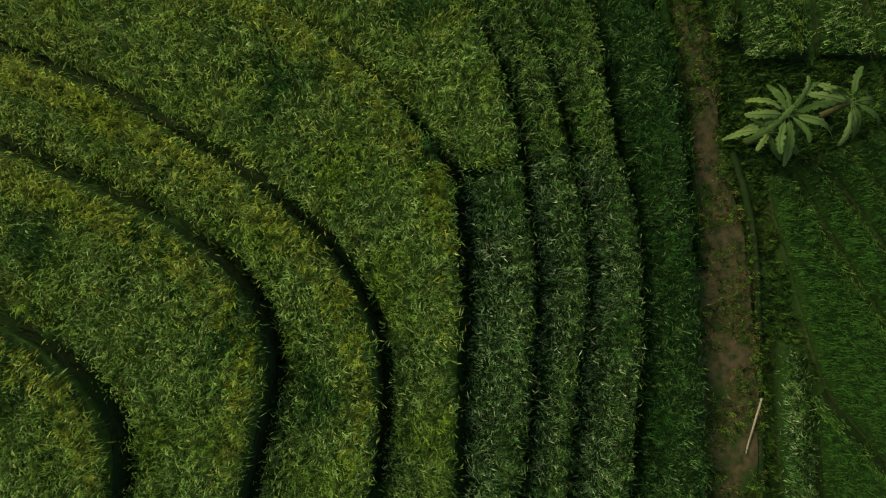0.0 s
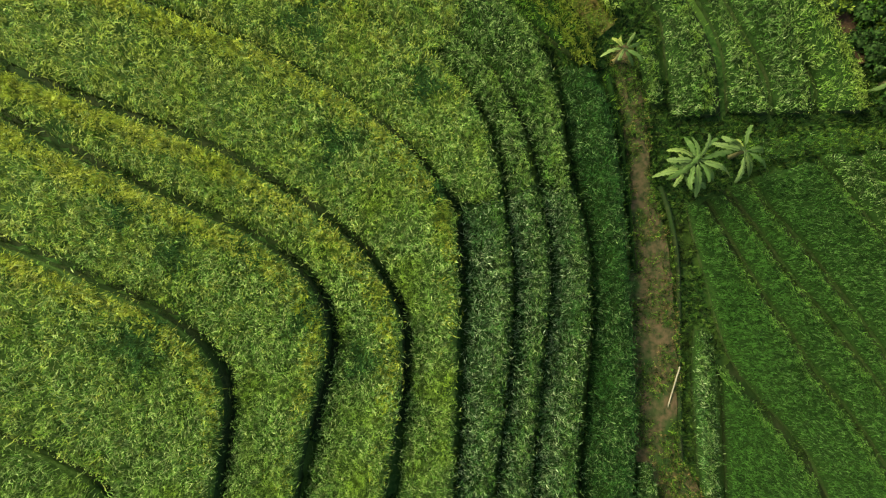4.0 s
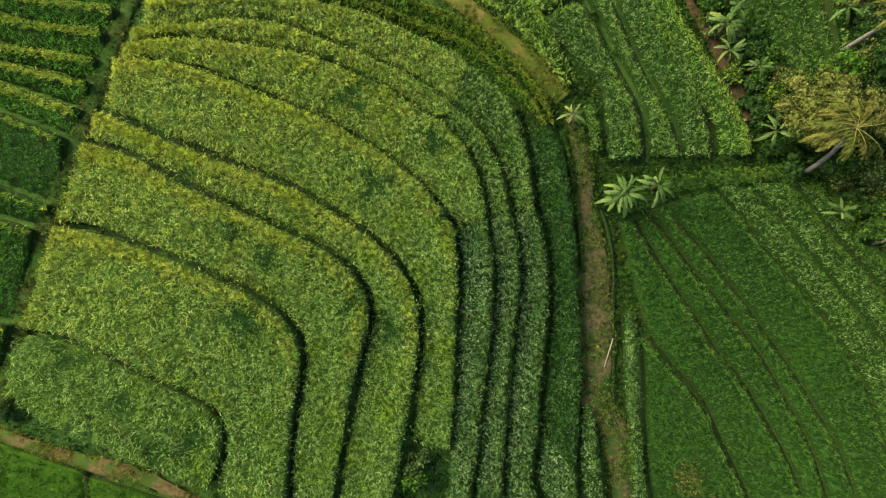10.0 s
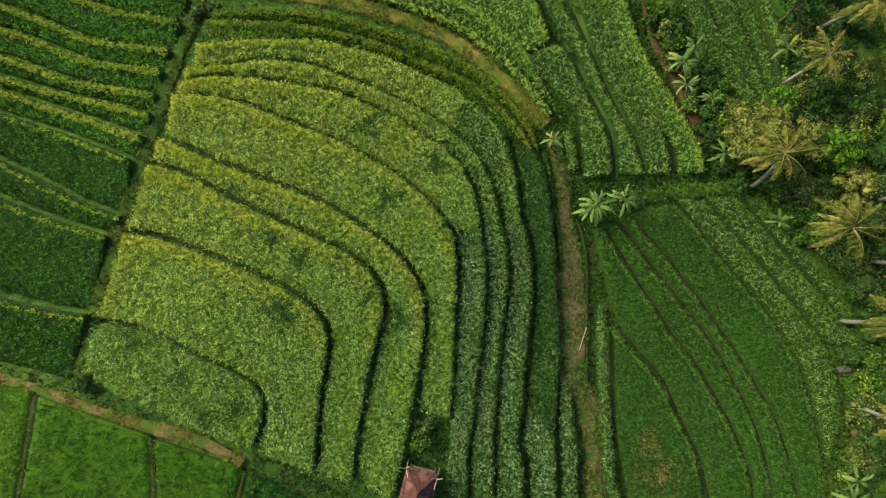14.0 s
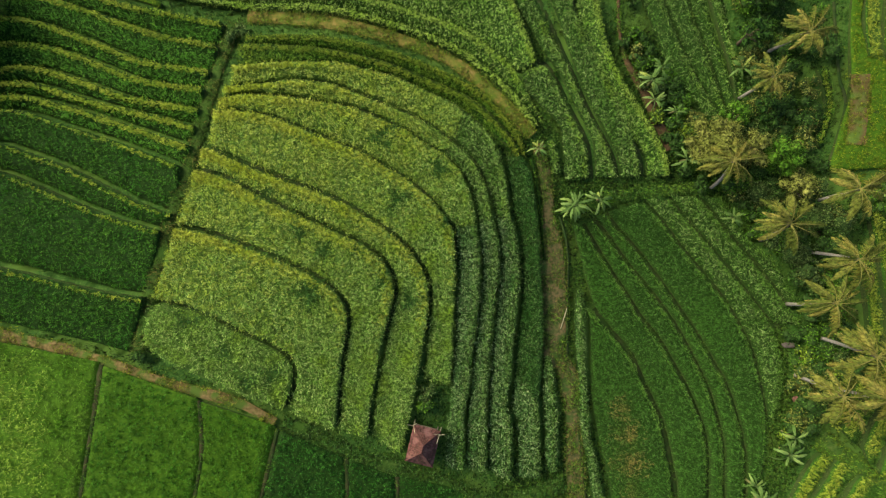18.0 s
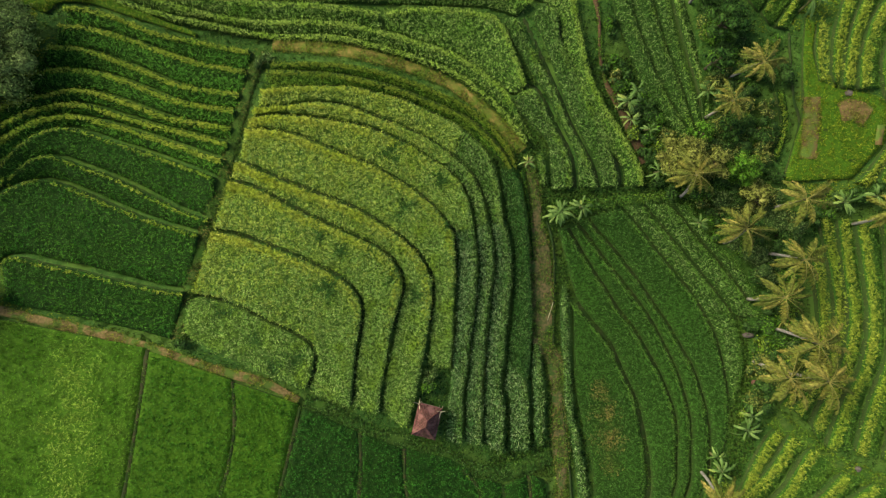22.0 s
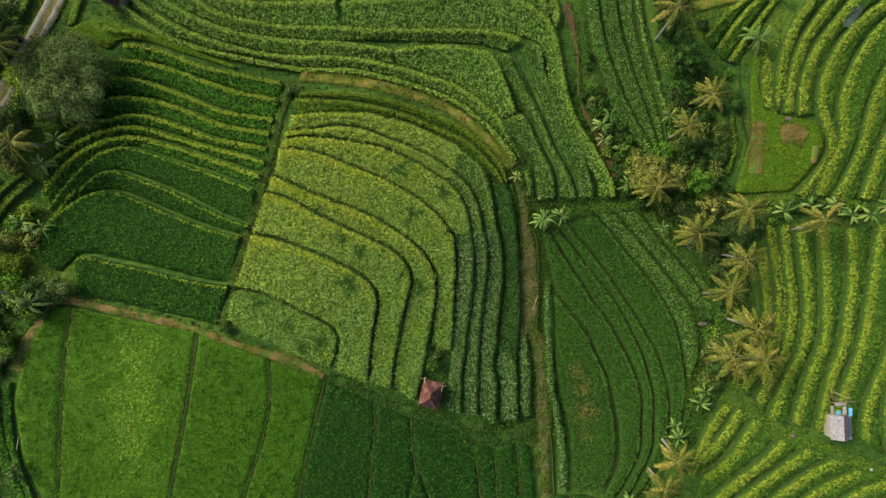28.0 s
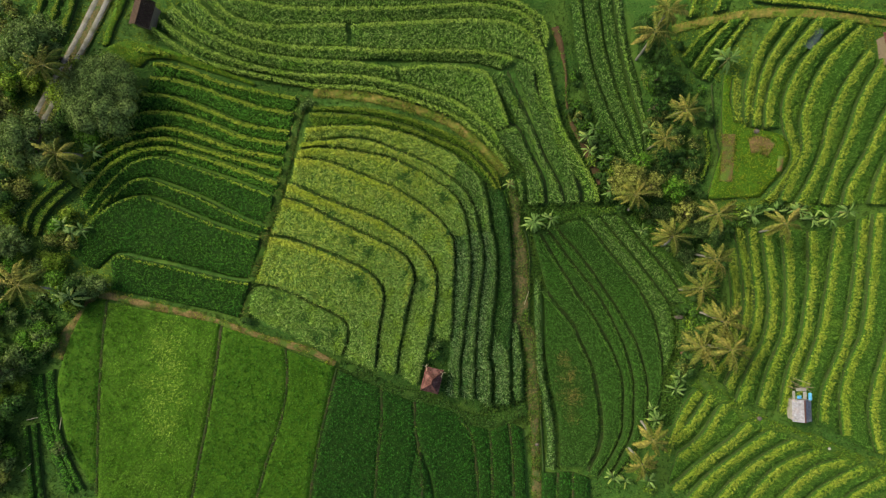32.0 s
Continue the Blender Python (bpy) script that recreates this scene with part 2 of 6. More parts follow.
RICE = {
    "pale": material("rice_flowering", [(0.0, (0.0642, 0.154, 0.0162)), (0.35, (0.118, 0.239, 0.0306)), (0.7, (0.23, 0.355, 0.072)), (1.0, (0.374, 0.466, 0.14))], (0.171, 0.281, 0.0216), 0.5, 0.48, 0.72, thin=0.3, tuft=0.5),
    "north": material("rice_northern", [(0.0, (0.0396, 0.113, 0.0113)), (0.35, (0.142, 0.271, 0.0295)), (0.7, (0.271, 0.418, 0.0735)), (1.0, (0.497, 0.6, 0.204))], (0.135, 0.295, 0.0227), 0.45, 0.48, 0.8, thin=0.3, tuft=0.5),
    "west": material("rice_western", [(0.0, (0.031, 0.116, 0.00776)), (0.5, (0.0698, 0.217, 0.0155)), (1.0, (0.171, 0.358, 0.0342))], (0.0698, 0.209, 0.0155), 0.3, 0.5, 0.65, thin=0.25, tuft=0.45),
    "mid": material("rice_mid_green", [(0.0, (0.0181, 0.0672, 0.00672)), (0.4, (0.0681, 0.146, 0.019)), (0.75, (0.149, 0.246, 0.0504)), (1.0, (0.34, 0.437, 0.157))], (0.0638, 0.162, 0.0146), 0.5, 0.5, 0.8, thin=0.28, tuft=0.6),
    "steep": material("rice_sage", [(0.0, (0.0134, 0.055, 0.00805)), (0.4, (0.0616, 0.143, 0.0287)), (0.75, (0.162, 0.264, 0.0782)), (1.0, (0.414, 0.506, 0.23))], (0.0504, 0.138, 0.0253), 0.6, 0.5, 0.75, thin=0.25, tuft=0.55),
    "deep": material("rice_deep_green", [(0.0, (0.012, 0.055, 0.003)), (0.5, (0.034, 0.12, 0.007)), (1.0, (0.09, 0.21, 0.016))], (0.028, 0.11, 0.007), 0.3, 0.5, 0.65, thin=0.25, tuft=0.65),
    "bright": material("rice_bright_green", [(0.0, (0.034, 0.107, 0.004)), (0.5, (0.0578, 0.153, 0.006)), (1.0, (0.102, 0.214, 0.012))], (0.128, 0.223, 0.022), 0.35, 0.46, 0.66, thin=0.3, tuft=0.55),
    "dark": material("rice_young_dark", [(0.0, (0.00855, 0.046, 0.0038)), (0.5, (0.0209, 0.09, 0.0076)), (1.0, (0.0475, 0.15, 0.0152))], (0.0285, 0.11, 0.00855), 0.2, 0.5, 0.65, thin=0.25, tuft=0.55),
    "fan": material("rice_fine_green", [(0.0, (0.0101, 0.0391, 0.00264)), (0.4, (0.0252, 0.0765, 0.00704)), (0.75, (0.0521, 0.128, 0.0158)), (1.0, (0.101, 0.191, 0.0396))], (0.042, 0.115, 0.0123), 0.10, 0.5, 0.7, thin=0.25, tuft=0.42),
    "east": material("rice_east_green", [(0.0, (0.026, 0.08, 0.008)), (0.5, (0.065, 0.155, 0.016)), (1.0, (0.15, 0.26, 0.032))], (0.11, 0.20, 0.018), 0.15, 0.5, 0.65, thin=0.25, tuft=0.45),
    "strip": material("rice_shaded_strip", [(0.0, (0.008, 0.036, 0.004)), (0.4, (0.026, 0.085, 0.011)), (0.8, (0.065, 0.15, 0.026)), (1.0, (0.20, 0.30, 0.09))], (0.03, 0.10, 0.012), 0.5, 0.5, 0.75, thin=0.25, tuft=0.5),
    "grass": material("terrace_grass", [(0.0, (0.034, 0.11, 0.0075)), (0.5, (0.085, 0.2, 0.0131)), (1.0, (0.213, 0.34, 0.03))], (0.17, 0.25, 0.0187), 0.25, 0.5, 0.72, thin=0.25, tuft=0.35),
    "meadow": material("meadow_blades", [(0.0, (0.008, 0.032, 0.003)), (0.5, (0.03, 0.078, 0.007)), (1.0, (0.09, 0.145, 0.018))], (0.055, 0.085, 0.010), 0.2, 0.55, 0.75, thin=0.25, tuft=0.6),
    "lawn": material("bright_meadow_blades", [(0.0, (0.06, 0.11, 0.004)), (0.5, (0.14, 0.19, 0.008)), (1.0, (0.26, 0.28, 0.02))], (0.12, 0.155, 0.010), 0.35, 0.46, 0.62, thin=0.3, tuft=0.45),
    "fresh": material("rice_fresh_green", [(0.0, (0.0196, 0.0808, 0.004)), (0.5, (0.036, 0.119, 0.006)), (1.0, (0.0655, 0.171, 0.01))], (0.059, 0.147, 0.01), 0.35, 0.46, 0.66, thin=0.3, tuft=0.55),
}

# ---- terrain: spot heights on the spur and in the valley, with a thin plate drawn through them ----
SPUR = [(-31, -5, 9.6), (-35, -11.5, 10.5), (-53, -7, 10.8), (-52, -23, 12), (-22, -5, 10.7), (-21.7, 2, 10.5), (-21, 7.3, 10.2), (-19.4, 14.2, 9.4), (-25, 15.5, 8.6), (-13, -5, 10.1), (-15, 7, 9.7), (-17.5, -16, 8.8), (-3, -18, 6.6), (0, 3.5, 7.5), (-6, 12, 7.9), (-46, 12, 8.6), (-50, 30, 7.5), (-20, -32, 9), (-70, 0, 12), (-70, 45, 8)]
VALE = [(5, 8, 5.6), (11, -5, 3.7), (10, -18, 4), (13, 5, 3.1), (15, -29, 2.2), (24, 8, 1.3), (25, -13, 2.4), (17, 10.5, 3), (27, 15, 1.4), (28, 20, 0.4), (-23.5, 23.5, 5.6), (-17, 33, 5.6), (0, 25, 4.6), (12, 33, 2.8), (43, 20, 2), (43, 34, 2.8), (57, 37, 4), (62, 7, 1.4), (53, -7, 2.2), (48, -24, 3.3), (37, -31, 3.6), (36, -5, 0.6), (80, 0, 3), (80, 45, 5), (75, -40, 2)]
SPOTS = np.array(SPUR + VALE, float)


def plate(r2):
    return 0.5 * r2 * np.log(r2 + 1e-9)


COUNT = len(SPOTS)
system = np.zeros((COUNT + 3, COUNT + 3))
system[:COUNT, :COUNT] = plate(((SPOTS[:, None, :2] - SPOTS[None, :, :2]) ** 2).sum(-1)) + np.eye(COUNT) * 25.0
system[:COUNT, COUNT], system[:COUNT, COUNT + 1:] = 1, SPOTS[:, :2]
system[COUNT, :COUNT], system[COUNT + 1:, :COUNT] = 1, SPOTS[:, :2].T
WEIGHTS = np.linalg.solve(system, np.r_[SPOTS[:, 2], 0, 0, 0])


def land(x, y):
    """The height of the hillside at a place."""
    x, y = np.clip(np.asarray(x, float), -75, 82), np.clip(np.asarray(y, float), -48, 52)
    r2 = (x[..., None] - SPOTS[:, 0]) ** 2 + (y[..., None] - SPOTS[:, 1]) ** 2
    return plate(r2) @ WEIGHTS[:COUNT] + WEIGHTS[COUNT] + WEIGHTS[COUNT + 1] * x + WEIGHTS[COUNT + 2] * y


# the ground's grid, fine over the fields and wide towards the horizon; terraces cut into it
FAR = np.array([100, 130, 180, 280, 500, 1000, 2500.0])
GX = np.r_[-FAR[::-1], np.arange(-80, 90.01, 0.5), FAR]
GY = np.r_[-FAR[::-1], np.arange(-55, 60.01, 0.5), FAR]
GRID_X, GRID_Y = np.meshgrid(GX, GY)
HEIGHT = land(GRID_X, GRID_Y) - 0.3
rough_ground = np.random.default_rng(5)
HEIGHT += rough_ground.normal(0, 0.04, HEIGHT.shape)


COVERED = np.zeros(HEIGHT.shape, bool)


TRODDEN = np.zeros(HEIGHT.shape, bool)


def cut(x, y, z, mask=COVERED):
    """Lower the ground to z at these places."""
    i, j = np.rint((x.ravel() + 80) / 0.5).astype(int) + len(FAR), np.rint((y.ravel() + 55) / 0.5).astype(int) + len(FAR)
    ok = (i > len(FAR)) & (i < len(GX) - len(FAR)) & (j > len(FAR)) & (j < len(GY) - len(FAR))
    mask[j[ok], i[ok]] = True
    np.minimum.at(HEIGHT, (j[ok], i[ok]), z.ravel()[ok])


# ---- mesh helpers ----


def raw_mesh(name, verts, faces, mats, index=None, smooth=False):
    """A mesh from arrays: faces is a list of arrays of corner numbers, one array for each number of corners."""
    me = bpy.data.meshes.new(name)
    verts = np.asarray(verts, np.float32)
    me.vertices.add(len(verts))
    me.vertices.foreach_set("co", verts.ravel())
    loops = np.concatenate([f.ravel() for f in faces]).astype(np.int32)
    sizes = np.concatenate([np.full(len(f), f.shape[1]) for f in faces])
    me.loops.add(len(loops))
    me.loops.foreach_set("vertex_index", loops)
    me.polygons.add(len(sizes))
    me.polygons.foreach_set("loop_start", np.r_[0, np.cumsum(sizes)[:-1]].astype(np.int32))
    for m in mats:
        me.materials.append(m)
    if index is not None:
        me.polygons.foreach_set("material_index", np.asarray(index, np.int32))
    if smooth:
        me.polygons.foreach_set("use_smooth", np.ones(len(sizes), bool))
    me.update(calc_edges=True)
    return me


def glide(points, count):
    """count places along a smooth curve through the points, evenly spaced."""
    p = np.array(points, float)
    p = np.vstack([2 * p[0] - p[1], p, 2 * p[-1] - p[-2]])
    s = np.linspace(0, 1, 12, endpoint=False)[:, None]
    fine = []
    for a, b, c, d in zip(p, p[1:], p[2:], p[3:]):
        fine.append(0.5 * (2 * b + (c - a) * s + (2 * a - 5 * b + 4 * c - d) * s ** 2 + (3 * b - a - 3 * c + d) * s ** 3))
    fine = np.vstack(fine + [p[-2:-1]])
    way = np.r_[0, np.cumsum(np.linalg.norm(np.diff(fine, axis=0), axis=1))]
    at = np.linspace(0, way[-1], count)
    return np.c_[np.interp(at, way, fine[:, 0]), np.interp(at, way, fine[:, 1])]


def length(points):
    return float(np.linalg.norm(np.diff(np.array(points, float), axis=0), axis=1).sum())


def grid_faces(rows, cols):
    k = np.arange(rows * cols).reshape(rows, cols)
    return np.stack([k[:-1, :-1], k[1:, :-1], k[1:, 1:], k[:-1, 1:]], -1).reshape(-1, 4)


def blades(rng, base, size, width, low, high, lean=None, bent=False):
    """One leaf for each base place: a plain blade, or a bent four-cornered one."""
    n = len(base)
    turn = rng.uniform(0, 2 * np.pi, n)
    way = np.c_[np.cos(turn), np.sin(turn)]
    if lean is not None:
        way = way + lean
        way /= np.linalg.norm(way, axis=1)[:, None] + 1e-6
    up = np.radians(rng.uniform(low, high, n))
    reach = size * rng.uniform(0.6, 1.25, n)
    side = np.c_[-way[:, 1], way[:, 0]] * (width * rng.uniform(0.7, 1.3, n) / 2)[:, None]
    flat, rise = reach * np.cos(up), reach * np.sin(up)
    if not bent:
        foot = np.c_[side * 1.2, np.zeros(n)]
        verts = np.stack([base - foot, base + foot, base + np.c_[way * flat[:, None], rise]], 1).reshape(-1, 3)
        return verts, np.arange(3 * n).reshape(-1, 3)
    mid = base + np.c_[way * (0.5 * flat)[:, None], 0.75 * rise]
    tip = base + np.c_[way * flat[:, None], rise * rng.uniform(0.75, 1.0, n)]
    left, right = mid + np.c_[side, np.zeros(n)], mid - np.c_[side, np.zeros(n)]
    verts = np.stack([base, right, tip, left], 1).reshape(-1, 3)
    return verts, np.arange(4 * n).reshape(-1, 4)


def part(name, me, parent, label="", kind=""):
    """One mesh under a thing or under a part; its mesh is given in the parent's own space."""
    ob = new(name, me)
    ob.parent = parent
    return tagged(ob, label, kind=kind)


SEED = [100]
# taller, darker stands of rice in the pale terraces: place and radius
LUSH = [(-6, 6, 1.1), (-2.1, 9.1, 1.2), (-14.9, 2.7, 0.9), (-14, -3, 1.6), (-7.9, 12, 1.3), (-18.4, 6.3, 0.8), (-12.7, 1, 0.9), (1, 0.5, 1.0),
        (-4.7, -3.8, 1.1), (-7, -1.9, 1.0), (-26.1, -5.8, 1.3), (-17.7, -10.7, 1.2), (-20, -11.4, 1.0), (-9.6, 0.9, 0.8), (-1.2, 3.9, 0.7), (-7, 13.3, 1.0), (-22, -9, 0.9)]


def patches(x, y, scale):
    """Smooth irregular patches over the plan, about -1 to 1."""
    x, y = x * scale, y * scale
    return (np.sin(1.3 * x + 0.7 * y + 1.1 * np.sin(0.6 * y)) + np.sin(-0.8 * x + 1.2 * y + 1.3 * np.sin(0.7 * x + 2)) + np.sin(0.4 * x - 1.7 * y + 0.9 * np.sin(1.1 * x + y))) / 2.2


def square_to(line, towards):
    """Unit normals of a curve on the side of towards."""
    d = np.gradient(line, axis=0)
    d /= np.linalg.norm(d, axis=1)[:, None] + 1e-9
    n = np.c_[-d[:, 1], d[:, 0]]
    return n * np.where((n * towards).sum(1) < 0, -1.0, 1.0)[:, None]


def surface(a, b, gap=0.16, step=0.7, tilt=0.3, side="", follow=None):
    """Rows along a terrace between the curves a and b: places and levels; across it the terrace lies nearly flat."""
    n = max(6, int(max(length(a), length(b)) / step))
    pa, pb = glide(a, n), glide(b, n)
    across = pb - pa
    wide = np.linalg.norm(across, axis=1)[:, None]
    # each side is drawn in square to its own run
    inward_a, inward_b = square_to(pa, across), square_to(pb, -across)
    pull = np.minimum(np.linspace(gap[0], gap[1], n)[:, None] if isinstance(gap, tuple) else gap, 0.3 * wide)
    pa, pb = pa + inward_a * pull, pb + inward_b * pull
    m = max(3, int(np.median(wide) / step))
    v = np.linspace(0, 1, m)[None, :, None]
    xy = pa[:, None] * (1 - v) + pb[:, None] * v
    mid = (pa + pb) / 2
    level = land(mid[:, 0], mid[:, 1])
    level = np.convolve(np.pad(level, 3, mode="edge"), np.ones(7) / 7, "valid")
    ease = np.clip((wide - 5) / 8, 0, 0.85) if follow is None else follow
    z = level[:, None] + ease * (land(xy[..., 0], xy[..., 1]) - level[:, None])
    low_a = side == "a" if side else bool(land(*pa.T).mean() < land(*pb.T).mean())
    # the lip stands a little higher than the inner edge, where the next bank rises
    lean = np.where(low_a, 0.5 - v[..., 0], v[..., 0] - 0.5) * tilt * np.clip(8 / wide, 0, 1)
    return xy, z + lean, low_a


def terrace(a, b, look_name, label, group, tall=0.6, density=8, size=0.5, width=0.07, lip=LIP, gap=0.16, lip_wide=0.5, wind=(0, 0), fan=5, far_thin=False, fringe=9, side="", tilt=0.3, lip_most=0.85, lip_rate=14, cap=None, fade=False, follow=None):
    """A field terrace: an earth bank with its bed, a dark leaf layer for shade among the blades, tufts of blades,
    brighter plants on its lower lip, and grass down its sides.
    """
    SEED[0] += 1
    rng = np.random.default_rng(SEED[0])
    xy, z, low_a = surface(a, b, gap, tilt=tilt, side=side, follow=follow)
    n, m = z.shape
    cx, cy, cz = xy[..., 0].mean(), xy[..., 1].mean(), z.mean()
    thing = tagged(new("rice_terrace"), label, "rice terrace", group)
    thing.location = (cx, cy, cz)
    here = np.array([cx, cy, cz])
    # dense places to cut the ground
    v = np.linspace(0, 1, max(3, int(m * 2.2)))
    xi = np.linspace(0, m - 1, len(v))
    lo = np.minimum(xi.astype(int), m - 2)
    f = (xi - lo)[None, :]
    dx = xy[:, lo, 0] * (1 - f) + xy[:, lo + 1, 0] * f
    dy = xy[:, lo, 1] * (1 - f) + xy[:, lo + 1, 1] * f
    dz = z[:, lo] * (1 - f) + z[:, lo + 1] * f
    for s in (0, 0.5):
        mx, my, mz = dx[:-1] * (1 - s) + dx[1:] * s, dy[:-1] * (1 - s) + dy[1:] * s, dz[:-1] * (1 - s) + dz[1:] * s
        cut(mx, my, mz - 0.3)

    def slab(top, foot, jitter):
        pts = np.dstack([xy, z + top])
        pts[1:-1, 1:-1, 2] += rng.normal(0, jitter, (n - 2, m - 2))
        rim = np.r_[np.arange(m), np.arange(1, n) * m + m - 1, (n - 1) * m + np.arange(m - 2, -1, -1), np.arange(n - 2, 0, -1) * m]
        verts = pts.reshape(-1, 3) - here
        skirt = verts[rim].copy()
        skirt[:, 2] = (z.reshape(-1) + foot)[rim] - cz
        k = n * m + np.arange(len(rim))
        wall = np.c_[rim, np.roll(rim, -1), np.roll(k, -1), k]
        return np.vstack([verts, skirt]), np.vstack([grid_faces(n, m), wall])

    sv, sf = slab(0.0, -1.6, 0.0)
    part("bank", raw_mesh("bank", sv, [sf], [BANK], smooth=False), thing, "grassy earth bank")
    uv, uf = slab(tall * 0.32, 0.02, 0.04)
    # tufts spread evenly over the terrace
    corner = xy[:-1, :-1], xy[1:, :-1], xy[1:, 1:], xy[:-1, 1:]
    d1, d2 = corner[2] - corner[0], corner[3] - corner[1]
    area = np.abs(d1[..., 0] * d2[..., 1] - d1[..., 1] * d2[..., 0]).ravel() / 2
    cell = rng.choice(len(area), int(area.sum() * density), p=area / area.sum())
    ci, cj = np.divmod(cell, m - 1)
    fu, fv = rng.random(len(cell)), rng.random(len(cell))
    p = np.dstack([xy, z])
    at = (p[ci, cj] * ((1 - fu) * (1 - fv))[:, None] + p[ci + 1, cj] * (fu * (1 - fv))[:, None]
          + p[ci + 1, cj + 1] * (fu * fv)[:, None] + p[ci, cj + 1] * ((1 - fu) * fv)[:, None])
    scale = np.ones(len(at))
    if far_thin:
        away = np.hypot(at[:, 0], at[:, 1]) > 17
        keep = ~away | (rng.random(len(at)) < 0.5)
        at, ci, cj, fv, scale = at[keep], ci[keep], cj[keep], fv[keep], np.where(away, 1.25, 1.0)[keep]
    across = (cj + fv) / (m - 1)
    low_in = square_to(xy[:, 0], xy[:, -1] - xy[:, 0]) if low_a else square_to(xy[:, -1], xy[:, 0] - xy[:, -1])
    wide = np.abs(((xy[ci, -1] - xy[ci, 0]) * low_in[ci]).sum(1))
    edge = (across if low_a else 1 - across) * wide
    other = (1 - across if low_a else across) * wide
    aim = -low_in[ci]
    lush = np.zeros(len(at), bool)
    if look_name == "pale":
        for px, py, pr in LUSH:
            away, around = np.hypot(at[:, 0] - px, at[:, 1] - py), np.arctan2(at[:, 1] - py, at[:, 0] - px)
            ragged_edge = 0.75 + 0.3 * np.sin(3 * around + 5 * px) + 0.25 * np.sin(5 * around + 3 * py) + 0.15 * np.sin(9 * around + px)
            lush |= away < pr * ragged_edge * (0.5 + 0.8 * rng.random(len(at)))
    if look_name == "fan":
        for px, py, pr in ((17.2, -15.5, 1.6), (17.9, -18.2, 2.1), (18.4, -21.4, 2.3), (18.8, -24.4, 1.7)):
            lush |= np.hypot(at[:, 0] - px, at[:, 1] - py) < pr * (0.1 + 1.0 * rng.random(len(at)))
    if look_name == "bright":
        # a broad paler swathe down the middle of the largest paddy
        swathe = np.hypot((at[:, 0] + 41.8) / 2.8, (at[:, 1] + 18) / 9.0) + 0.35 * patches(at[:, 0], at[:, 1], 0.9)
        lush = swathe < 0.55 + 0.75 * rng.random(len(at))
    gold = rng.random(len(at)) < np.clip(1.1 - edge / lip_wide, 0, lip_most) if lip else np.zeros(len(at), bool)
    lit_rice = np.zeros(len(at), bool)
    if fade:
        # the lip dies out along the terrace; yellower blades paint sunlight on the upper end
        gold &= rng.random(len(at)) < 1.1 - 1.3 * ci / (n - 1)
        lit_rice = ~gold & ~lush & (rng.random(len(at)) < np.clip((1.2 * at[:, 1] - at[:, 0] - 2) / 42, 0, 0.6))
    clump = np.repeat(np.arange(len(at)), fan)
    spread = 0.05 + 0.012 * fan
    base = at[clump] + np.c_[rng.normal(0, spread, (len(clump), 2)), rng.uniform(0.2, 0.75, len(clump)) * tall] - here
    base[:, 2] += (rng.normal(0, 0.13, len(at)) + np.where(lush, -0.05, 0))[clump]
    out = np.zeros((len(clump), 2)) + np.array(wind) + (rng.normal(0, 0.9, (len(at), 2)))[clump]
    flow = 2.6 * patches(at[:, 0], at[:, 1], 1.6) + 1.4 * patches(at[:, 1], at[:, 0], 3.3)
    out += (0.9 * np.c_[np.cos(flow), np.sin(flow)])[clump]
    out += (2.6 * aim * (np.clip(1 - other / 0.4, 0, 1) - np.clip(1 - edge / 0.4, 0, 1))[:, None])[clump]
    bv, bf = blades(rng, base, size * scale[clump], width * scale[clump], 10, 68, out, bent=far_thin)
    slot = np.where(lush, 3, np.where(lit_rice, 6, np.where(gold, 2, 1)))[clump]
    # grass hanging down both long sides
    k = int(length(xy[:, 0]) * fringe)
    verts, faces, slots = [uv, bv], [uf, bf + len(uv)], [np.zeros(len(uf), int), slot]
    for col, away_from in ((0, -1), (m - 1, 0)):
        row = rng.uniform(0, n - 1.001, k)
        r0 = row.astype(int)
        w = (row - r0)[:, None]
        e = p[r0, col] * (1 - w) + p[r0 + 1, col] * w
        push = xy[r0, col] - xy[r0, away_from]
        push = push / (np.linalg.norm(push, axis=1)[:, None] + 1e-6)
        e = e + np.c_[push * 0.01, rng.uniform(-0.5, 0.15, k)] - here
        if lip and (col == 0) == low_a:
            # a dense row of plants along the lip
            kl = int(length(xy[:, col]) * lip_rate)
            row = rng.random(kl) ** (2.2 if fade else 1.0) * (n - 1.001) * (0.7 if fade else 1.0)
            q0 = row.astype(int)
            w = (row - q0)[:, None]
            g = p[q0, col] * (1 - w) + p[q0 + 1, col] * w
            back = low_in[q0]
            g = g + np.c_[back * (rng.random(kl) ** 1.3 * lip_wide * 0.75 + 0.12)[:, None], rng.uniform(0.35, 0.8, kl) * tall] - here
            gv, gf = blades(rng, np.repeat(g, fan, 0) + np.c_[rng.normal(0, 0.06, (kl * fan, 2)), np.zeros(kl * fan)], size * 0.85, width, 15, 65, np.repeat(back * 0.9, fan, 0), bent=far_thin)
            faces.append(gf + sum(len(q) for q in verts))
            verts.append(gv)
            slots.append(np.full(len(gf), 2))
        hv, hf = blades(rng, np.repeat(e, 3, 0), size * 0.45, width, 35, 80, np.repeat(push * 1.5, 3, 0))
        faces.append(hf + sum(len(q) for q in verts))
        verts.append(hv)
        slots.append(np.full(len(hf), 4))
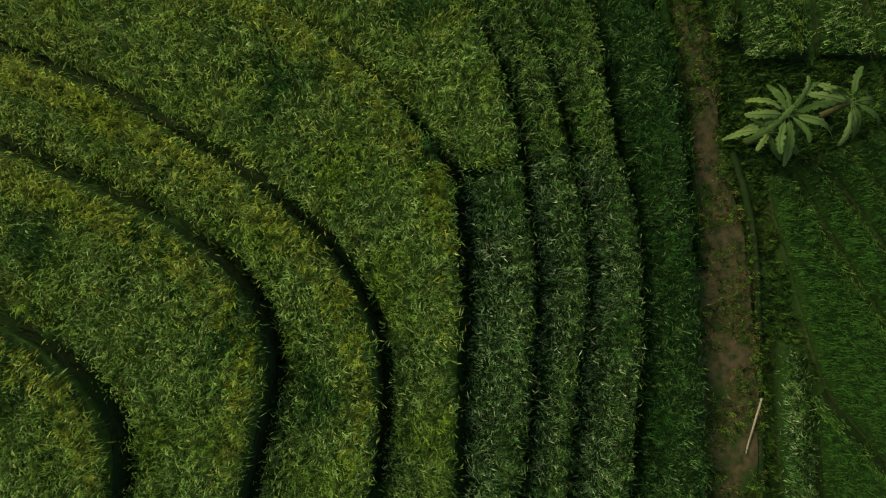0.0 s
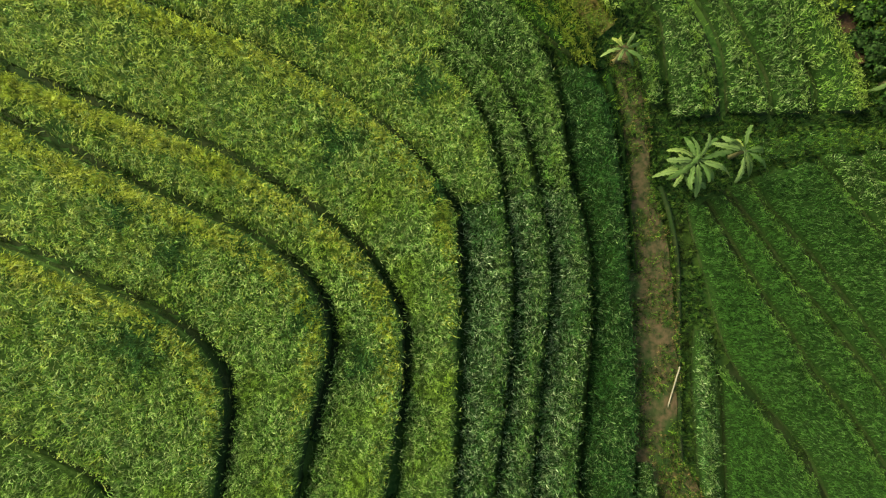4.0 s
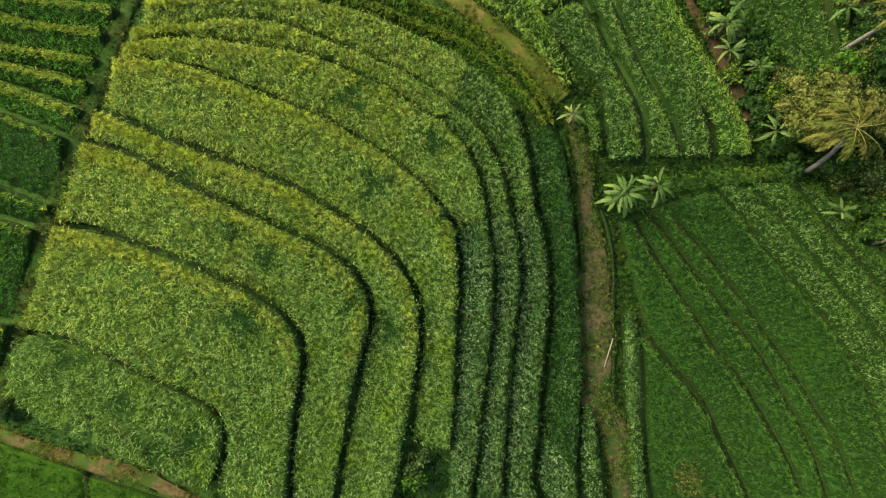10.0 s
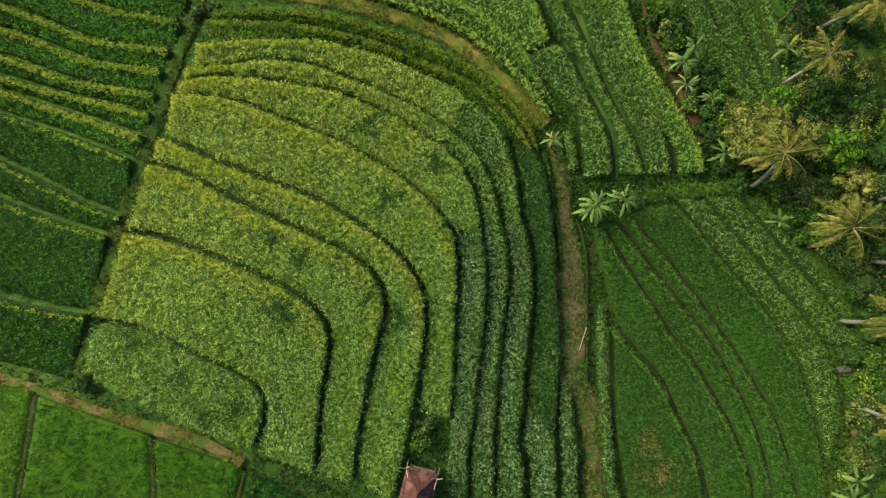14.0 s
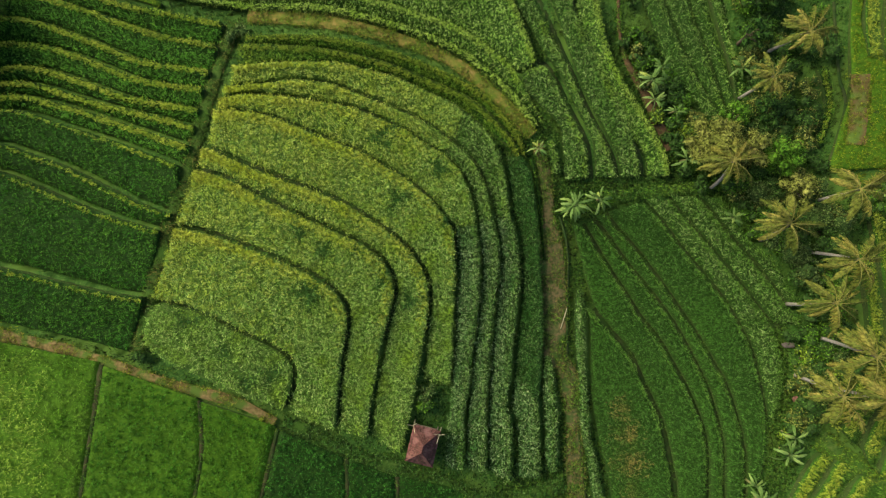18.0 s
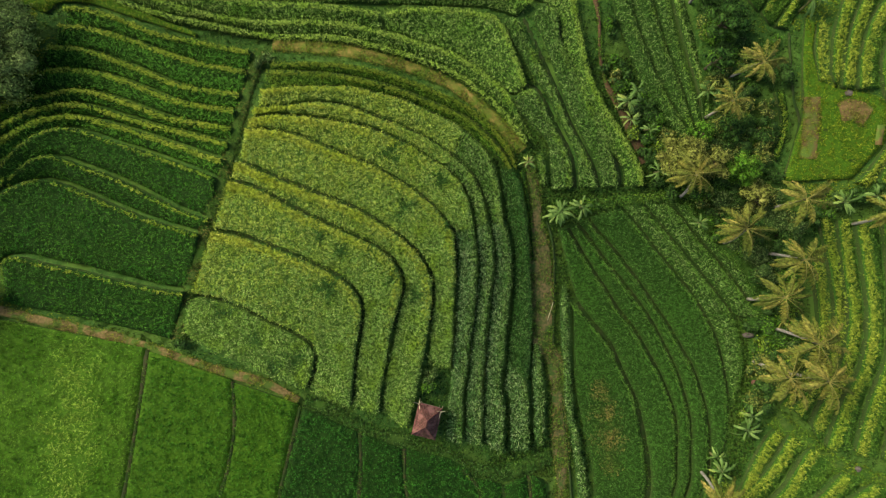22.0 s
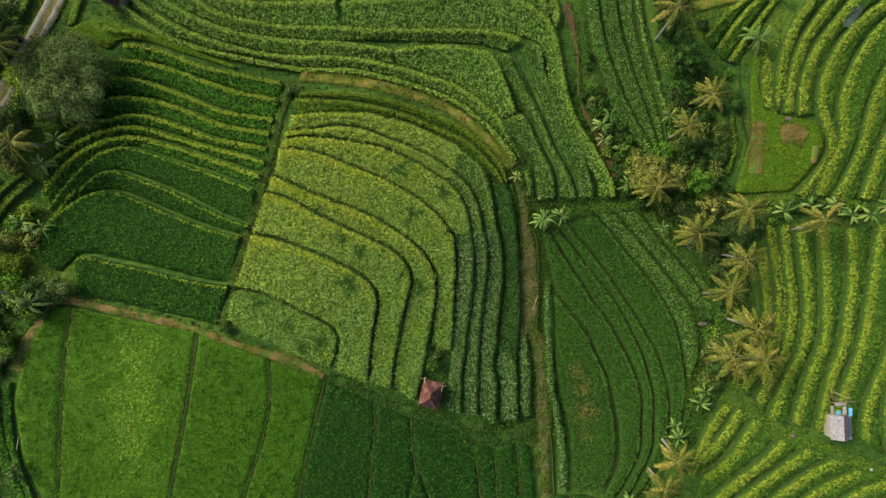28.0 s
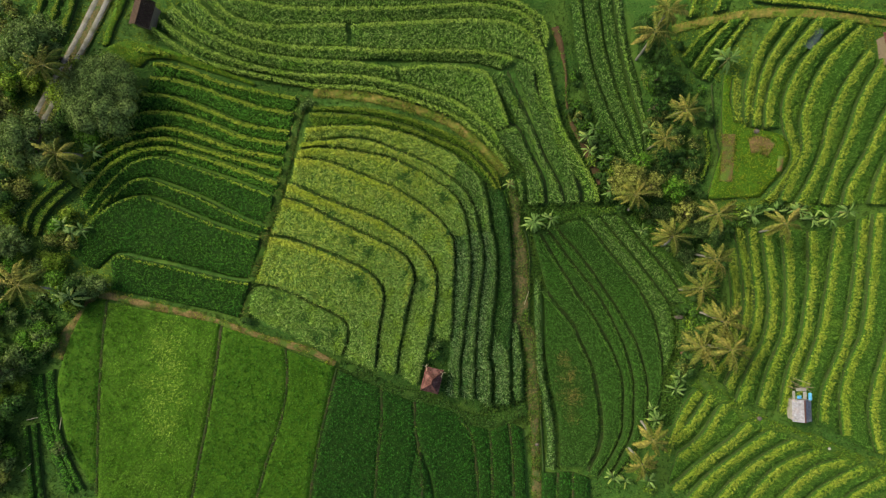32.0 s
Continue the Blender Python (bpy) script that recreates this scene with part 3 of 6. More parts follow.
    if cap:
        # lip-coloured plants along the terrace's first end: a sunlit rim put into colour
        kc = int(np.linalg.norm(xy[0, -1] - xy[0, 0]) * 16)
        w = rng.random(kc)[:, None]
        g = p[0, 0] * (1 - w) + p[0, -1] * w
        inward = xy[1].mean(0) - xy[0].mean(0)
        inward /= np.linalg.norm(inward)
        g = g + np.c_[inward * (rng.random((kc, 1)) ** 1.5 * 0.9), rng.uniform(0.3, 0.8, kc) * tall] - here
        gv, gf = blades(rng, np.repeat(g, fan, 0) + np.c_[rng.normal(0, 0.06, (kc * fan, 2)), np.zeros(kc * fan)], size, width, 5, 60, bent=far_thin)
        faces.append(gf + sum(len(q) for q in verts))
        verts.append(gv)
        slots.append(np.full(len(gf), 5))
    me = raw_mesh("rice_crop", np.vstack(verts), faces, [SUNNY_BED if look_name in ("lawn", "bright", "fresh") else MID_BED if look_name == "east" else PALE_BED if look_name == "pale" else GREEN_BED if look_name in ("mid", "north", "steep", "fan", "strip") else UNDER, RICE[look_name], lip or LIP, DRY if look_name == "fan" else RIPENING if look_name == "bright" else LUSH_RICE, RICE["meadow"], cap or LIP, SUNLIT_RICE], np.concatenate(slots))
    part("rice_crop", me, thing, kind="stuff")
    return thing


def track(name, points, wide, mat, label, category, lift=0.03, kind="structure", ragged=0.25, tufts=None, per_metre=40, cover=0.5, blade=0.22):
    """A worn strip of ground along a curve, with patches of grass growing on it, thicker towards its sides."""
    SEED[0] += 1
    rng = np.random.default_rng(SEED[0])
    n = max(5, int(length(points) / 0.5))
    c = glide(points, n)
    d = np.gradient(c, axis=0)
    d /= np.linalg.norm(d, axis=1)[:, None]
    side = np.c_[-d[:, 1], d[:, 0]]
    m = 5
    v = np.linspace(-0.5, 0.5, m)
    half = (np.interp(np.linspace(0, 1, n), np.linspace(0, 1, len(wide)), wide) if isinstance(wide, tuple) else wide) * (1 + ragged * (np.convolve(rng.normal(0, 1, n + 6), np.ones(7) / 7, "valid")))
    xy = c[:, None] + side[:, None] * (v[None, :] * half[:, None])[..., None]
    z = np.repeat(land(c[:, 0], c[:, 1])[:, None], m, 1) * 0.5 + land(xy[..., 0], xy[..., 1]) * 0.5
    z += lift + rng.normal(0, 0.02, z.shape)
    z[:, [0, -1]] -= 0.12
    cut(xy[:, 1:-1, 0], xy[:, 1:-1, 1], z[:, 1:-1] - 0.12, TRODDEN if ragged else COVERED)
    me = raw_mesh(name, np.dstack([xy, z]).reshape(-1, 3), [grid_faces(n, m)], [mat], smooth=True)
    strip = tagged(new(name, me), label, category, kind=kind)
    if tufts:
        k = int(length(points) * float(np.mean(half)) * per_metre)
        u, s = rng.uniform(0, n - 1.001, k), rng.uniform(-0.62, 0.62, k)
        i = u.astype(int)
        w = (u - i)[:, None]
        g = c[i] * (1 - w) + c[i + 1] * w + side[i] * (s * half[i])[:, None]
        keep = patches(g[:, 0], g[:, 1], 1.1) + 0.55 * patches(g[:, 0], g[:, 1], 3.1) + 3.0 * np.clip(np.abs(s) - 0.3, 0, 1) + rng.normal(0, 0.25, k) > 1.4 * (0.5 - cover)
        g, s, i = g[keep], s[keep], i[keep]
        level = land(g[:, 0], g[:, 1]) * 0.5 + land(c[i, 0], c[i, 1]) * 0.5 + lift - np.clip(np.abs(s) - 0.3, 0, 1) * 0.4
        root = np.repeat(np.c_[g, level], 4, 0) + np.c_[rng.normal(0, 0.07, (4 * len(g), 2)), np.zeros(4 * len(g))]
        tv, tf = blades(rng, root, blade, 0.034, 10, 70)
        part("grass_tufts", raw_mesh("grass_tufts", tv, [tf], list(tufts), rng.integers(0, len(tufts), len(g)).repeat(4)), strip, kind="stuff")
    return strip


# ---- plan lines ----
m0 = [(-30.1, -5.6), (-30.3, -7.9), (-28.5, -9.4), (-26.7, -10.4), (-22, -12.5), (-19.5, -13.5), (-17.1, -14.4)]
m1 = [(-29.1, -4), (-26.4, -4.4), (-23.5, -5.3), (-20.9, -6.6), (-18.4, -7.7), (-16.5, -8.8), (-15.6, -10.1), (-15.7, -12.1), (-16.6, -14.3)]
m2 = [(-27, 3.2), (-24.8, 2.9), (-22, 2.1), (-19.8, 1.3), (-17.6, 0.5), (-15.5, -0.5), (-13.3, -1.5), (-11.7, -2.7), (-10.6, -4.3), (-10.4, -6), (-10.8, -8.6), (-11.3, -12.2), (-11.6, -16.3)]
m3 = [(-25.1, 8.8), (-22.4, 8), (-20.1, 6.9), (-17.9, 5.7), (-15.7, 4.7), (-13.5, 3.7), (-11, 2.6), (-9.3, 1.8), (-7.5, 0.5), (-6.5, -0.8), (-6, -2.6), (-6.3, -4.7), (-7.1, -7.8), (-7.7, -10.9), (-8.3, -14.1), (-8.6, -17.2)]
m4 = [(-24.4, 11), (-22.6, 10.3), (-20.3, 9.2), (-18, 8.4), (-15.8, 7.5), (-13.7, 6.8), (-11.1, 5.7), (-8.5, 4.2), (-6.3, 2.7), (-4.6, 1.2), (-3.5, -0.4), (-2.8, -2.1), (-2.7, -4.4), (-3, -7.1), (-3.5, -9.7), (-4, -12.9), (-4.7, -16.1), (-5.3, -18.9)]
m4b = [(-24.4, 11), (-22.6, 10.3), (-20.3, 9.2), (-18, 8.4), (-15.8, 7.5), (-13.7, 6.8), (-11.1, 5.7), (-8.5, 4.2), (-6.3, 2.7), (-4.6, 1.2), (-3.5, -0.4), (-2.8, -2.1), (-2.7, -4.4), (-3, -7.1), (-3.5, -11.5)]
m5 = [(-23.8, 14.8), (-21.9, 14.8), (-18.5, 14.2), (-16.3, 13.4), (-14, 12.5), (-11.8, 11.6), (-9.6, 10.8), (-7.3, 9.5), (-5.1, 8.2), (-3.3, 6.8), (-2, 5.5), (-0.8, 3.9), (-0.3, 2.8), (-0.1, -0.8), (-0.2, -3.5), (-0.3, -7.1), (-0.4, -9.9), (-0.6, -12)]
m5a = [(-23.8, 14.8), (-21.9, 14.8), (-18.5, 14.2), (-16.3, 13.4), (-14, 12.5), (-11.8, 11.6), (-9.6, 10.8), (-7.3, 9.5), (-5.1, 8.2), (-3.3, 6.8), (-2, 5.5), (-0.8, 3.9), (-0.4, 3.5)]
m6a = [(-23.6, 16.2), (-21.8, 16.6), (-18.9, 16.5), (-16.6, 16.3), (-14.3, 15.9), (-11.6, 15.5), (-9.4, 14.9), (-7.5, 14.1), (-5.3, 13.1), (-3.4, 11.9), (-1.6, 10.8), (-0.2, 9.6), (0.7, 8.2), (1.3, 6.6), (1.7, 4.9), (1.8, 3.8)]
m5b = [(-0.3, 3.2), (-0.1, -0.8), (-0.2, -3.5), (-0.3, -7.1), (-0.5, -9.9), (-0.7, -12.6), (-0.9, -14.5), (-1.1, -16.3), (-1.4, -20.8)]
m6b = [(1.9, 3.6), (2.3, 0.6), (2.3, -2.6), (2, -5.8), (1.6, -9.5), (1.2, -13.7), (0.9, -15.5), (0.9, -20.9)]
m7a = [(-23.1, 17.6), (-19.2, 17.9), (-16.4, 18.2), (-13.2, 17.9), (-10.4, 17), (-7.6, 15.9), (-5.3, 15), (-3, 13.9), (-0.7, 12.3), (1, 10.9), (2, 9.6), (2.8, 7.8), (3.3, 6.2), (3.6, 4.6)]
m7b = [(3.6, 4.4), (4.2, 2), (4.3, -0.8), (4, -3.6), (3.6, -7.3), (3.4, -10.1), (3.1, -14.3), (3.1, -16.5), (3.1, -21.4)]
m8a = [(-22.8, 19.9), (-19.6, 20.2), (-14.8, 20.3), (-12, 20.1), (-9.2, 19.5), (-6.4, 18.8), (-3.6, 17.6), (-1.2, 16.6), (0.7, 15.4), (2.4, 14), (3.6, 12.6), (4.3, 11), (4.9, 8.7), (5.2, 6.3), (5.6, 4.4)]
m8b = [(5.7, 4.2), (6.2, 2), (6.4, -1.7), (6, -6.4), (5.7, -9.7), (5.5, -12.1), (5.2, -14.9), (5.7, -16.5), (5.8, -22.6)]
m9 = [(-22.6, 22.5), (-17.4, 22.2), (-12.6, 21.6), (-7.8, 20.5), (-4.5, 19.3), (-1.7, 18.2), (0.7, 17.2), (2.6, 15.9), (4.3, 14.3), (5.8, 12.5), (6.5, 11.1)]
m10 = [(-22, 23.7), (-15.1, 23.4), (-10.3, 22.7), (-5.5, 21.4), (-1.7, 19.9), (0.7, 18.8), (3.1, 17.2), (5.1, 15.2), (6.5, 13.3), (7.3, 11.1)]
m8c = [(4.9, 10.7), (5.1, 8.7), (5.5, 6.3), (6, 3.9), (6.5, 2), (6.7, -1.7), (6.3, -6.5), (6, -9.7), (5.8, -12.1), (5.5, -14.9), (6.1, -16.5), (6.2, -22.4)]
m10c = [(6.5, 11), (7.4, 9.3), (8, 6.4), (8.4, 3), (8.6, -0.8), (8.8, -3.7), (8.9, -6.5), (8.7, -10.3), (8.4, -14.1), (8.6, -16.6), (8.8, -22.3)]
m11 = [(8.9, -9.9), (8.8, -12.2), (8.9, -15.1), (8.9, -16.6), (9.2, -21.8)]
m12 = [(9.9, -9.9), (10.3, -13.2), (10.6, -16.1), (10.6, -16.7), (10.6, -21.8)]
n1 = [(12.5, -3), (12.3, -5.7), (12.4, -8.1), (12.6, -12.8), (12.9, -17.6), (13.7, -21.2), (14.7, -28.4), (14.5, -32.7)]
n2 = [(13.2, -3), (13.6, -5.7), (13.6, -10.5), (13.9, -15.3), (14.3, -19.3), (14.9, -21.2), (16.1, -28.4), (16.1, -32.7)]
q0 = [(7.3, 10.8), (8, 7.4), (8.5, 4), (8.8, 0.2)]
q1 = [(7.9, 10.8), (8.5, 7.4), (8.9, 4), (9.2, 0.2)]
f0 = [(13.7, -5.2), (13.9, -7.6), (13.9, -10.5), (14.1, -15.3), (15.2, -20.3), (16.3, -24.8), (16.6, -30.2), (16.7, -32.5)]
f1a = [(13.8, -4.5), (15.6, -6.4), (17.3, -8.4), (18.8, -10.4), (20.2, -13.5), (21.6, -16.8), (22.8, -22.9), (23, -27.4), (22, -31.1), (20.9, -32.6)]
f1b = [(12, 3.9), (12.4, 2.1), (13.1, -0.3), (13.8, -3), (14.6, -5), (16.6, -7.5), (18.6, -9.8), (19.6, -12), (20.9, -14.9), (22.1, -17.8), (23.4, -24.7), (23.2, -29.1), (21.3, -33.4)]
f2 = [(13.4, 4.1), (15.2, 1.2), (16.8, -1.3), (18.3, -3.5), (19.7, -5.7), (21.7, -8.2), (23.1, -10.6), (24.4, -13), (25.8, -16.3), (26.6, -19.3), (26.6, -22.8), (26.3, -27.2), (24.2, -31.7), (22.7, -34)]
f3 = [(14.6, 4.7), (16.3, 2.7), (17.8, 0.7), (19.9, -1.8), (21.9, -4.3), (23.8, -7), (25.2, -9.7), (26.5, -12.5), (27.5, -15.4), (28.3, -19.2), (28.2, -22.8), (28, -26.7), (25.9, -31.4), (24.3, -34.1)]
f4 = [(16, 5.3), (17.3, 3.7), (19.4, 1.5), (22, -1.8), (24.4, -5.3), (26.3, -8.2), (27.6, -10.6), (28.9, -13), (29.9, -16.3), (30.4, -19.2), (30.5, -22.3), (30, -26.2), (27.6, -31.1), (25.6, -33.9)]
f5 = [(20.3, 6.7), (22.7, 4.1), (24.8, 1.5), (27.3, -1.5), (29.3, -4), (30.6, -6.3), (31.9, -9.2), (32.5, -12.1), (32.9, -15.3), (32.9, -17.6), (32.9, -19.2), (31.9, -23.1), (29.7, -28), (27.2, -32.9)]
f5r = [(20.3, 6.7), (22.7, 4.1), (24.8, 1.5), (27.3, -1.5), (29.3, -4), (30.6, -6.3), (31.9, -9.2), (32.5, -12.1), (32.9, -15.3), (32.9, -16.7)]
f6 = [(23.2, 7.1), (25.4, 4.6), (27.4, 2.3), (30, -0.7), (32.4, -3.8), (34.2, -6.3), (34.9, -8.7), (35.1, -11.1), (35.1, -13.5), (34, -16)]
f6s = [(23.2, 7.1), (25.4, 4.6), (27.4, 2.3), (30, -0.7), (32.4, -3.8), (34.2, -6.3), (34.7, -6.8), (35.7, -7)]
f7 = [(26.4, 7.4), (28, 5.7), (30.1, 3.1), (32.6, 0.3), (35, -2.7), (36.4, -4.8), (37.7, -6.2)]
f7s = [(26.4, 7.4), (28, 5.7), (30.1, 3.1), (32.6, 0.3), (35, -2.7), (36.6, -5.3)]
f8 = [(29.1, 7), (31.1, 4.4), (32.7, 2.4), (35.1, 0.3), (36.5, -2.2), (37.5, -4)]
b00 = [(-49.5, 32.1), (-47.7, 32), (-45.7, 31.8), (-43.6, 31.1)]
b01 = [(-49.7, 30.7), (-47.6, 30.6), (-45.7, 30.6), (-43.7, 30.2)]
b0 = [(-46.7, 29.9), (-44.4, 29.8), (-40.1, 28.7), (-35.8, 27.1), (-30.6, 26.1), (-24.1, 24.9)]
b1 = [(-46.9, 27.7), (-43.4, 27.4), (-39.1, 26.3), (-35.7, 25.1), (-30.4, 23.4), (-24.4, 22.3)]
b2 = [(-47.8, 25), (-44, 24.8), (-39.8, 23.5), (-35.4, 21.8), (-31.9, 20.5), (-24.6, 19.3)]
b3 = [(-50, 21.2), (-48, 22), (-43.9, 22.2), (-40.5, 21.6), (-36.1, 20), (-32.5, 18.6), (-24.8, 17.2)]
b4 = [(-54.1, 16.1), (-51.8, 17.8), (-47.8, 19.1), (-44.5, 19.8), (-41.1, 19.3), (-36.7, 17.8), (-33.2, 16.6), (-24.9, 15)]
b5 = [(-55.8, 12.3), (-51.6, 15.9), (-47.7, 17.7), (-43.5, 18.1), (-39.2, 16.9), (-34.8, 15.6), (-30.3, 14.5), (-25.1, 13.1)]
b6 = [(-55.9, 8.9), (-52.3, 13.5), (-48.4, 16.1), (-44.3, 16.7), (-40, 15.8), (-35.5, 14.4), (-31, 12.9), (-25.3, 11)]
b7 = [(-55, 6.4), (-51.3, 11.9), (-47.9, 14.6), (-44.2, 15.1), (-39.8, 13.7), (-34.4, 12), (-29.9, 10.4), (-26.2, 8.9)]
b8 = [(-53.6, 5.3), (-52.2, 7.3), (-49.6, 10.7), (-46.8, 11.9), (-43, 10.8), (-38.6, 9.2), (-34.1, 7.1), (-30.5, 5.5), (-26.7, 4.3)]
b9 = [(-53.8, 4.5), (-51.8, 7.2), (-49, 8.8), (-46.2, 9), (-42.7, 7.8), (-38.3, 6), (-33.9, 4.4), (-27.9, 2.7)]
b9c = [(-56.8, 0.5), (-54.7, 4.4), (-51.8, 7.2), (-49, 8.8), (-46.2, 9), (-42.7, 7.8), (-38.3, 6), (-33.9, 4.4), (-27.9, 2.7)]
b10 = [(-55, -1.4), (-53, -2.2), (-51, -0), (-49.2, 0.4), (-46.3, -0.2), (-42.1, -1), (-37.9, -2), (-33.6, -3), (-29.4, -3.5)]
b10c = [(-50.6, -0.3), (-49.2, 0.3), (-46.3, -0.4), (-42.1, -1.2), (-37.9, -2.2), (-33.6, -3.1), (-29.4, -3.6)]
b11 = [(-50.6, -5.2), (-47.9, -5.8), (-45, -6.3), (-39.2, -7.5), (-35, -8.4), (-31, -9.4)]
t0 = [(-47.4, 34), (-44.5, 31.8), (-41, 30.2), (-35.9, 28.6), (-29.9, 27.5), (-21.9, 26.2), (-14.7, 25.6), (-9.5, 24.7), (-4.3, 23.2), (0.1, 21.4), (3.6, 18.6), (6.3, 16), (8.1, 13.9)]
t2 = [(-46.9, 35.6), (-43.7, 33.3), (-40.3, 31.2), (-36, 29.8), (-29.9, 28.6), (-23.7, 27.4), (-21, 27.1), (-14.8, 26.8), (-9.5, 25.7), (-4.3, 24.3), (0.1, 22.5), (3.6, 20), (6.3, 17.4), (8.5, 14.4)]
t3 = [(-46, 37.2), (-43, 34.9), (-39.5, 32.8), (-34.3, 30.9), (-29.1, 29.7), (-23.8, 29), (-18.4, 28.8), (-13.1, 28.3), (-9.1, 27.5), (-5.2, 26.5), (-0.8, 25.2), (2.7, 23.2), (5.4, 21), (6.8, 19)]
t3l = [(-46, 37.2), (-43, 34.9), (-39.5, 32.8), (-34.3, 30.9), (-29.1, 29.7), (-23.8, 29), (-18.4, 28.8), (-13.1, 28.3), (-9.4, 27.6)]
t4l = [(-44, 39.1), (-40.9, 36.4), (-37, 34.2), (-31.8, 32.4), (-26.5, 31.6), (-22, 31.1), (-16.7, 30.8), (-9.5, 29.8)]
t4r = [(-8.9, 29.8), (-4.4, 30.5), (0, 30.5), (4.3, 29.9), (5.6, 28.5), (7, 25.4), (8.4, 21.3)]
t3r = [(-9, 27.7), (-5.2, 26.6), (-0.8, 25.3), (2.7, 23.3), (5.2, 21.3), (6.3, 20.3), (7.2, 20.5)]
t4 = [(-44, 39.1), (-40.9, 36.4), (-37, 34.2), (-31.8, 32.4), (-26.5, 31.6), (-22, 31.1), (-16.7, 30.9), (-13.2, 31), (-7.9, 31), (-0.9, 31.1), (3.6, 31), (6.7, 30.2), (7.6, 30.4)]
t5 = [(-40.7, 40.5), (-37.1, 37.1), (-33.6, 35), (-27.4, 33.7), (-22.1, 33.2), (-17.6, 33.2), (-13.2, 32.8), (-8, 32.8), (-0.9, 33.2), (4.4, 33.2), (8.1, 32.6), (8.8, 32)]
t5a = [(-40.7, 40.5), (-37.1, 37.1), (-33.6, 35), (-27.4, 33.7), (-22.1, 33.2), (-17.4, 33.3)]
t6a = [(-37.7, 40.1), (-34.5, 37.7), (-30.2, 36.7), (-23.9, 36.8), (-17.5, 36.9)]
t5r = [(-16.6, 33.3), (-13.2, 32.8), (-8, 32.8), (-0.9, 33.2), (4.4, 33.2), (8.5, 32.7), (11.7, 31.4), (12.6, 27.9), (13.6, 23.4), (15.4, 18), (20.1, 11.9), (20.4, 9.6)]
t6r = [(-16.7, 36.7), (-9.8, 37.2), (-2.7, 37.9), (3.5, 38.3), (8, 38.1), (11.7, 36.4), (14, 33.7), (14.9, 29.9), (15.9, 25.4), (17.3, 20.9), (21.4, 14.2), (22.8, 11.4), (23.1, 9.5)]
t6 = [(-37.7, 40.1), (-34.5, 37.7), (-30.2, 36.7), (-23.9, 36.8), (-16.8, 36.9), (-9.8, 37.3), (-2.7, 38), (3.5, 38.4), (8, 38.2), (11.7, 36.5), (13, 34.8)]
t7 = [(-34.6, 41), (-27.6, 39.7), (-18.7, 39.5), (-9.8, 39.7), (-2.8, 40.4), (2.6, 40.9), (8, 40.4), (11.2, 39.2), (13, 37.5)]
t8 = [(-33.8, 43), (-25.9, 42.2), (-15.2, 42.3), (-4.6, 42.8), (3.5, 42.5), (9.8, 41.4), (13.9, 38.9)]
u1 = [(12.6, 37.5), (13.1, 36), (13.7, 34.4)]
u2 = [(14, 38.4), (14.8, 36.2), (14.4, 33.9)]
r0 = [(6.3, 19.6), (6.8, 18.2), (9.1, 16.1), (10.6, 14.4), (10.9, 12.4), (11.1, 8.9)]
r1 = [(7.4, 20.6), (9.2, 21.1), (10.7, 18.6), (11.9, 16.1), (13.4, 13.1), (13.9, 11.1), (14, 8.9)]
r0s = [(9.2, 12.8), (9.4, 10.9), (9.9, 9.3)]
r1s = [(10.3, 12.9), (10.7, 11.2), (10.8, 9.4)]
r2 = [(5.2, 29.4), (6.7, 26.3), (8.6, 23.2), (11, 19.6), (12.4, 16.6), (14.2, 13.1), (14.6, 9.2)]
r3 = [(7.2, 30), (8.4, 27.7), (10.1, 24.2), (12.3, 20.3), (13.7, 16.7), (15.5, 13.7), (16.7, 10.9), (17.2, 9.3)]
r4 = [(8.6, 30.7), (10.4, 26.9), (12.5, 20.8), (14, 17.2), (15.7, 13.9), (17, 11.5), (17.4, 9.2)]
r5 = [(10.8, 31.9), (12.3, 30.8), (12.8, 27), (16, 20.5), (17.5, 17.4), (18.7, 14.4), (19.4, 11.8), (19.8, 9.4)]
g0 = [(17.7, 43.9), (18, 40.4), (18.6, 35.5), (19.4, 31), (21.5, 25.7), (23.1, 21.6), (25.7, 18.3), (27.5, 15.7)]
g1 = [(19.5, 44), (20, 40.4), (20.8, 35.6), (22, 30.7), (24, 25.8), (26.2, 21.3), (28.7, 16.9), (29.4, 15.6)]
g2 = [(22.1, 44), (22.7, 40.5), (23.5, 35.6), (24.6, 31.6), (26.1, 27.2), (28.1, 22.3), (29.9, 16.3)]
g3 = [(24.2, 44), (25, 39.6), (25.9, 34.8), (26.9, 30.8), (28.2, 26.8), (30, 21.4), (30.6, 16.5)]
g4 = [(26.4, 44), (27.2, 38.7), (28.3, 33.9), (29.7, 29.5), (30.7, 25), (31.1, 20.4)]
h0 = [(35.6, 33), (38.3, 36.4), (40.8, 38.2)]
h1 = [(37.2, 31.2), (40.2, 35.7), (42.8, 38.4)]
h2 = [(38.8, 29.4), (41.5, 33.5), (45.3, 38.8)]
h3 = [(40.6, 28.9), (42.8, 33), (46, 38.1)]
k0 = [(43.5, 29.5), (43.4, 26.4), (43.9, 22.4)]
k0b = [(44.5, 29.4), (44.5, 26.4), (44.9, 22.4)]
k1 = [(49.8, 38.6), (47.5, 35), (46.3, 31.6), (45.5, 28.1), (45.4, 23.3)]
k2 = [(52.7, 38.5), (49.9, 34.5), (48, 30.7), (47, 26.3), (46.6, 21.7)]
k3 = [(55.6, 38.3), (52, 33.6), (49.7, 29.8), (48.6, 25.4), (48.5, 21.4)]
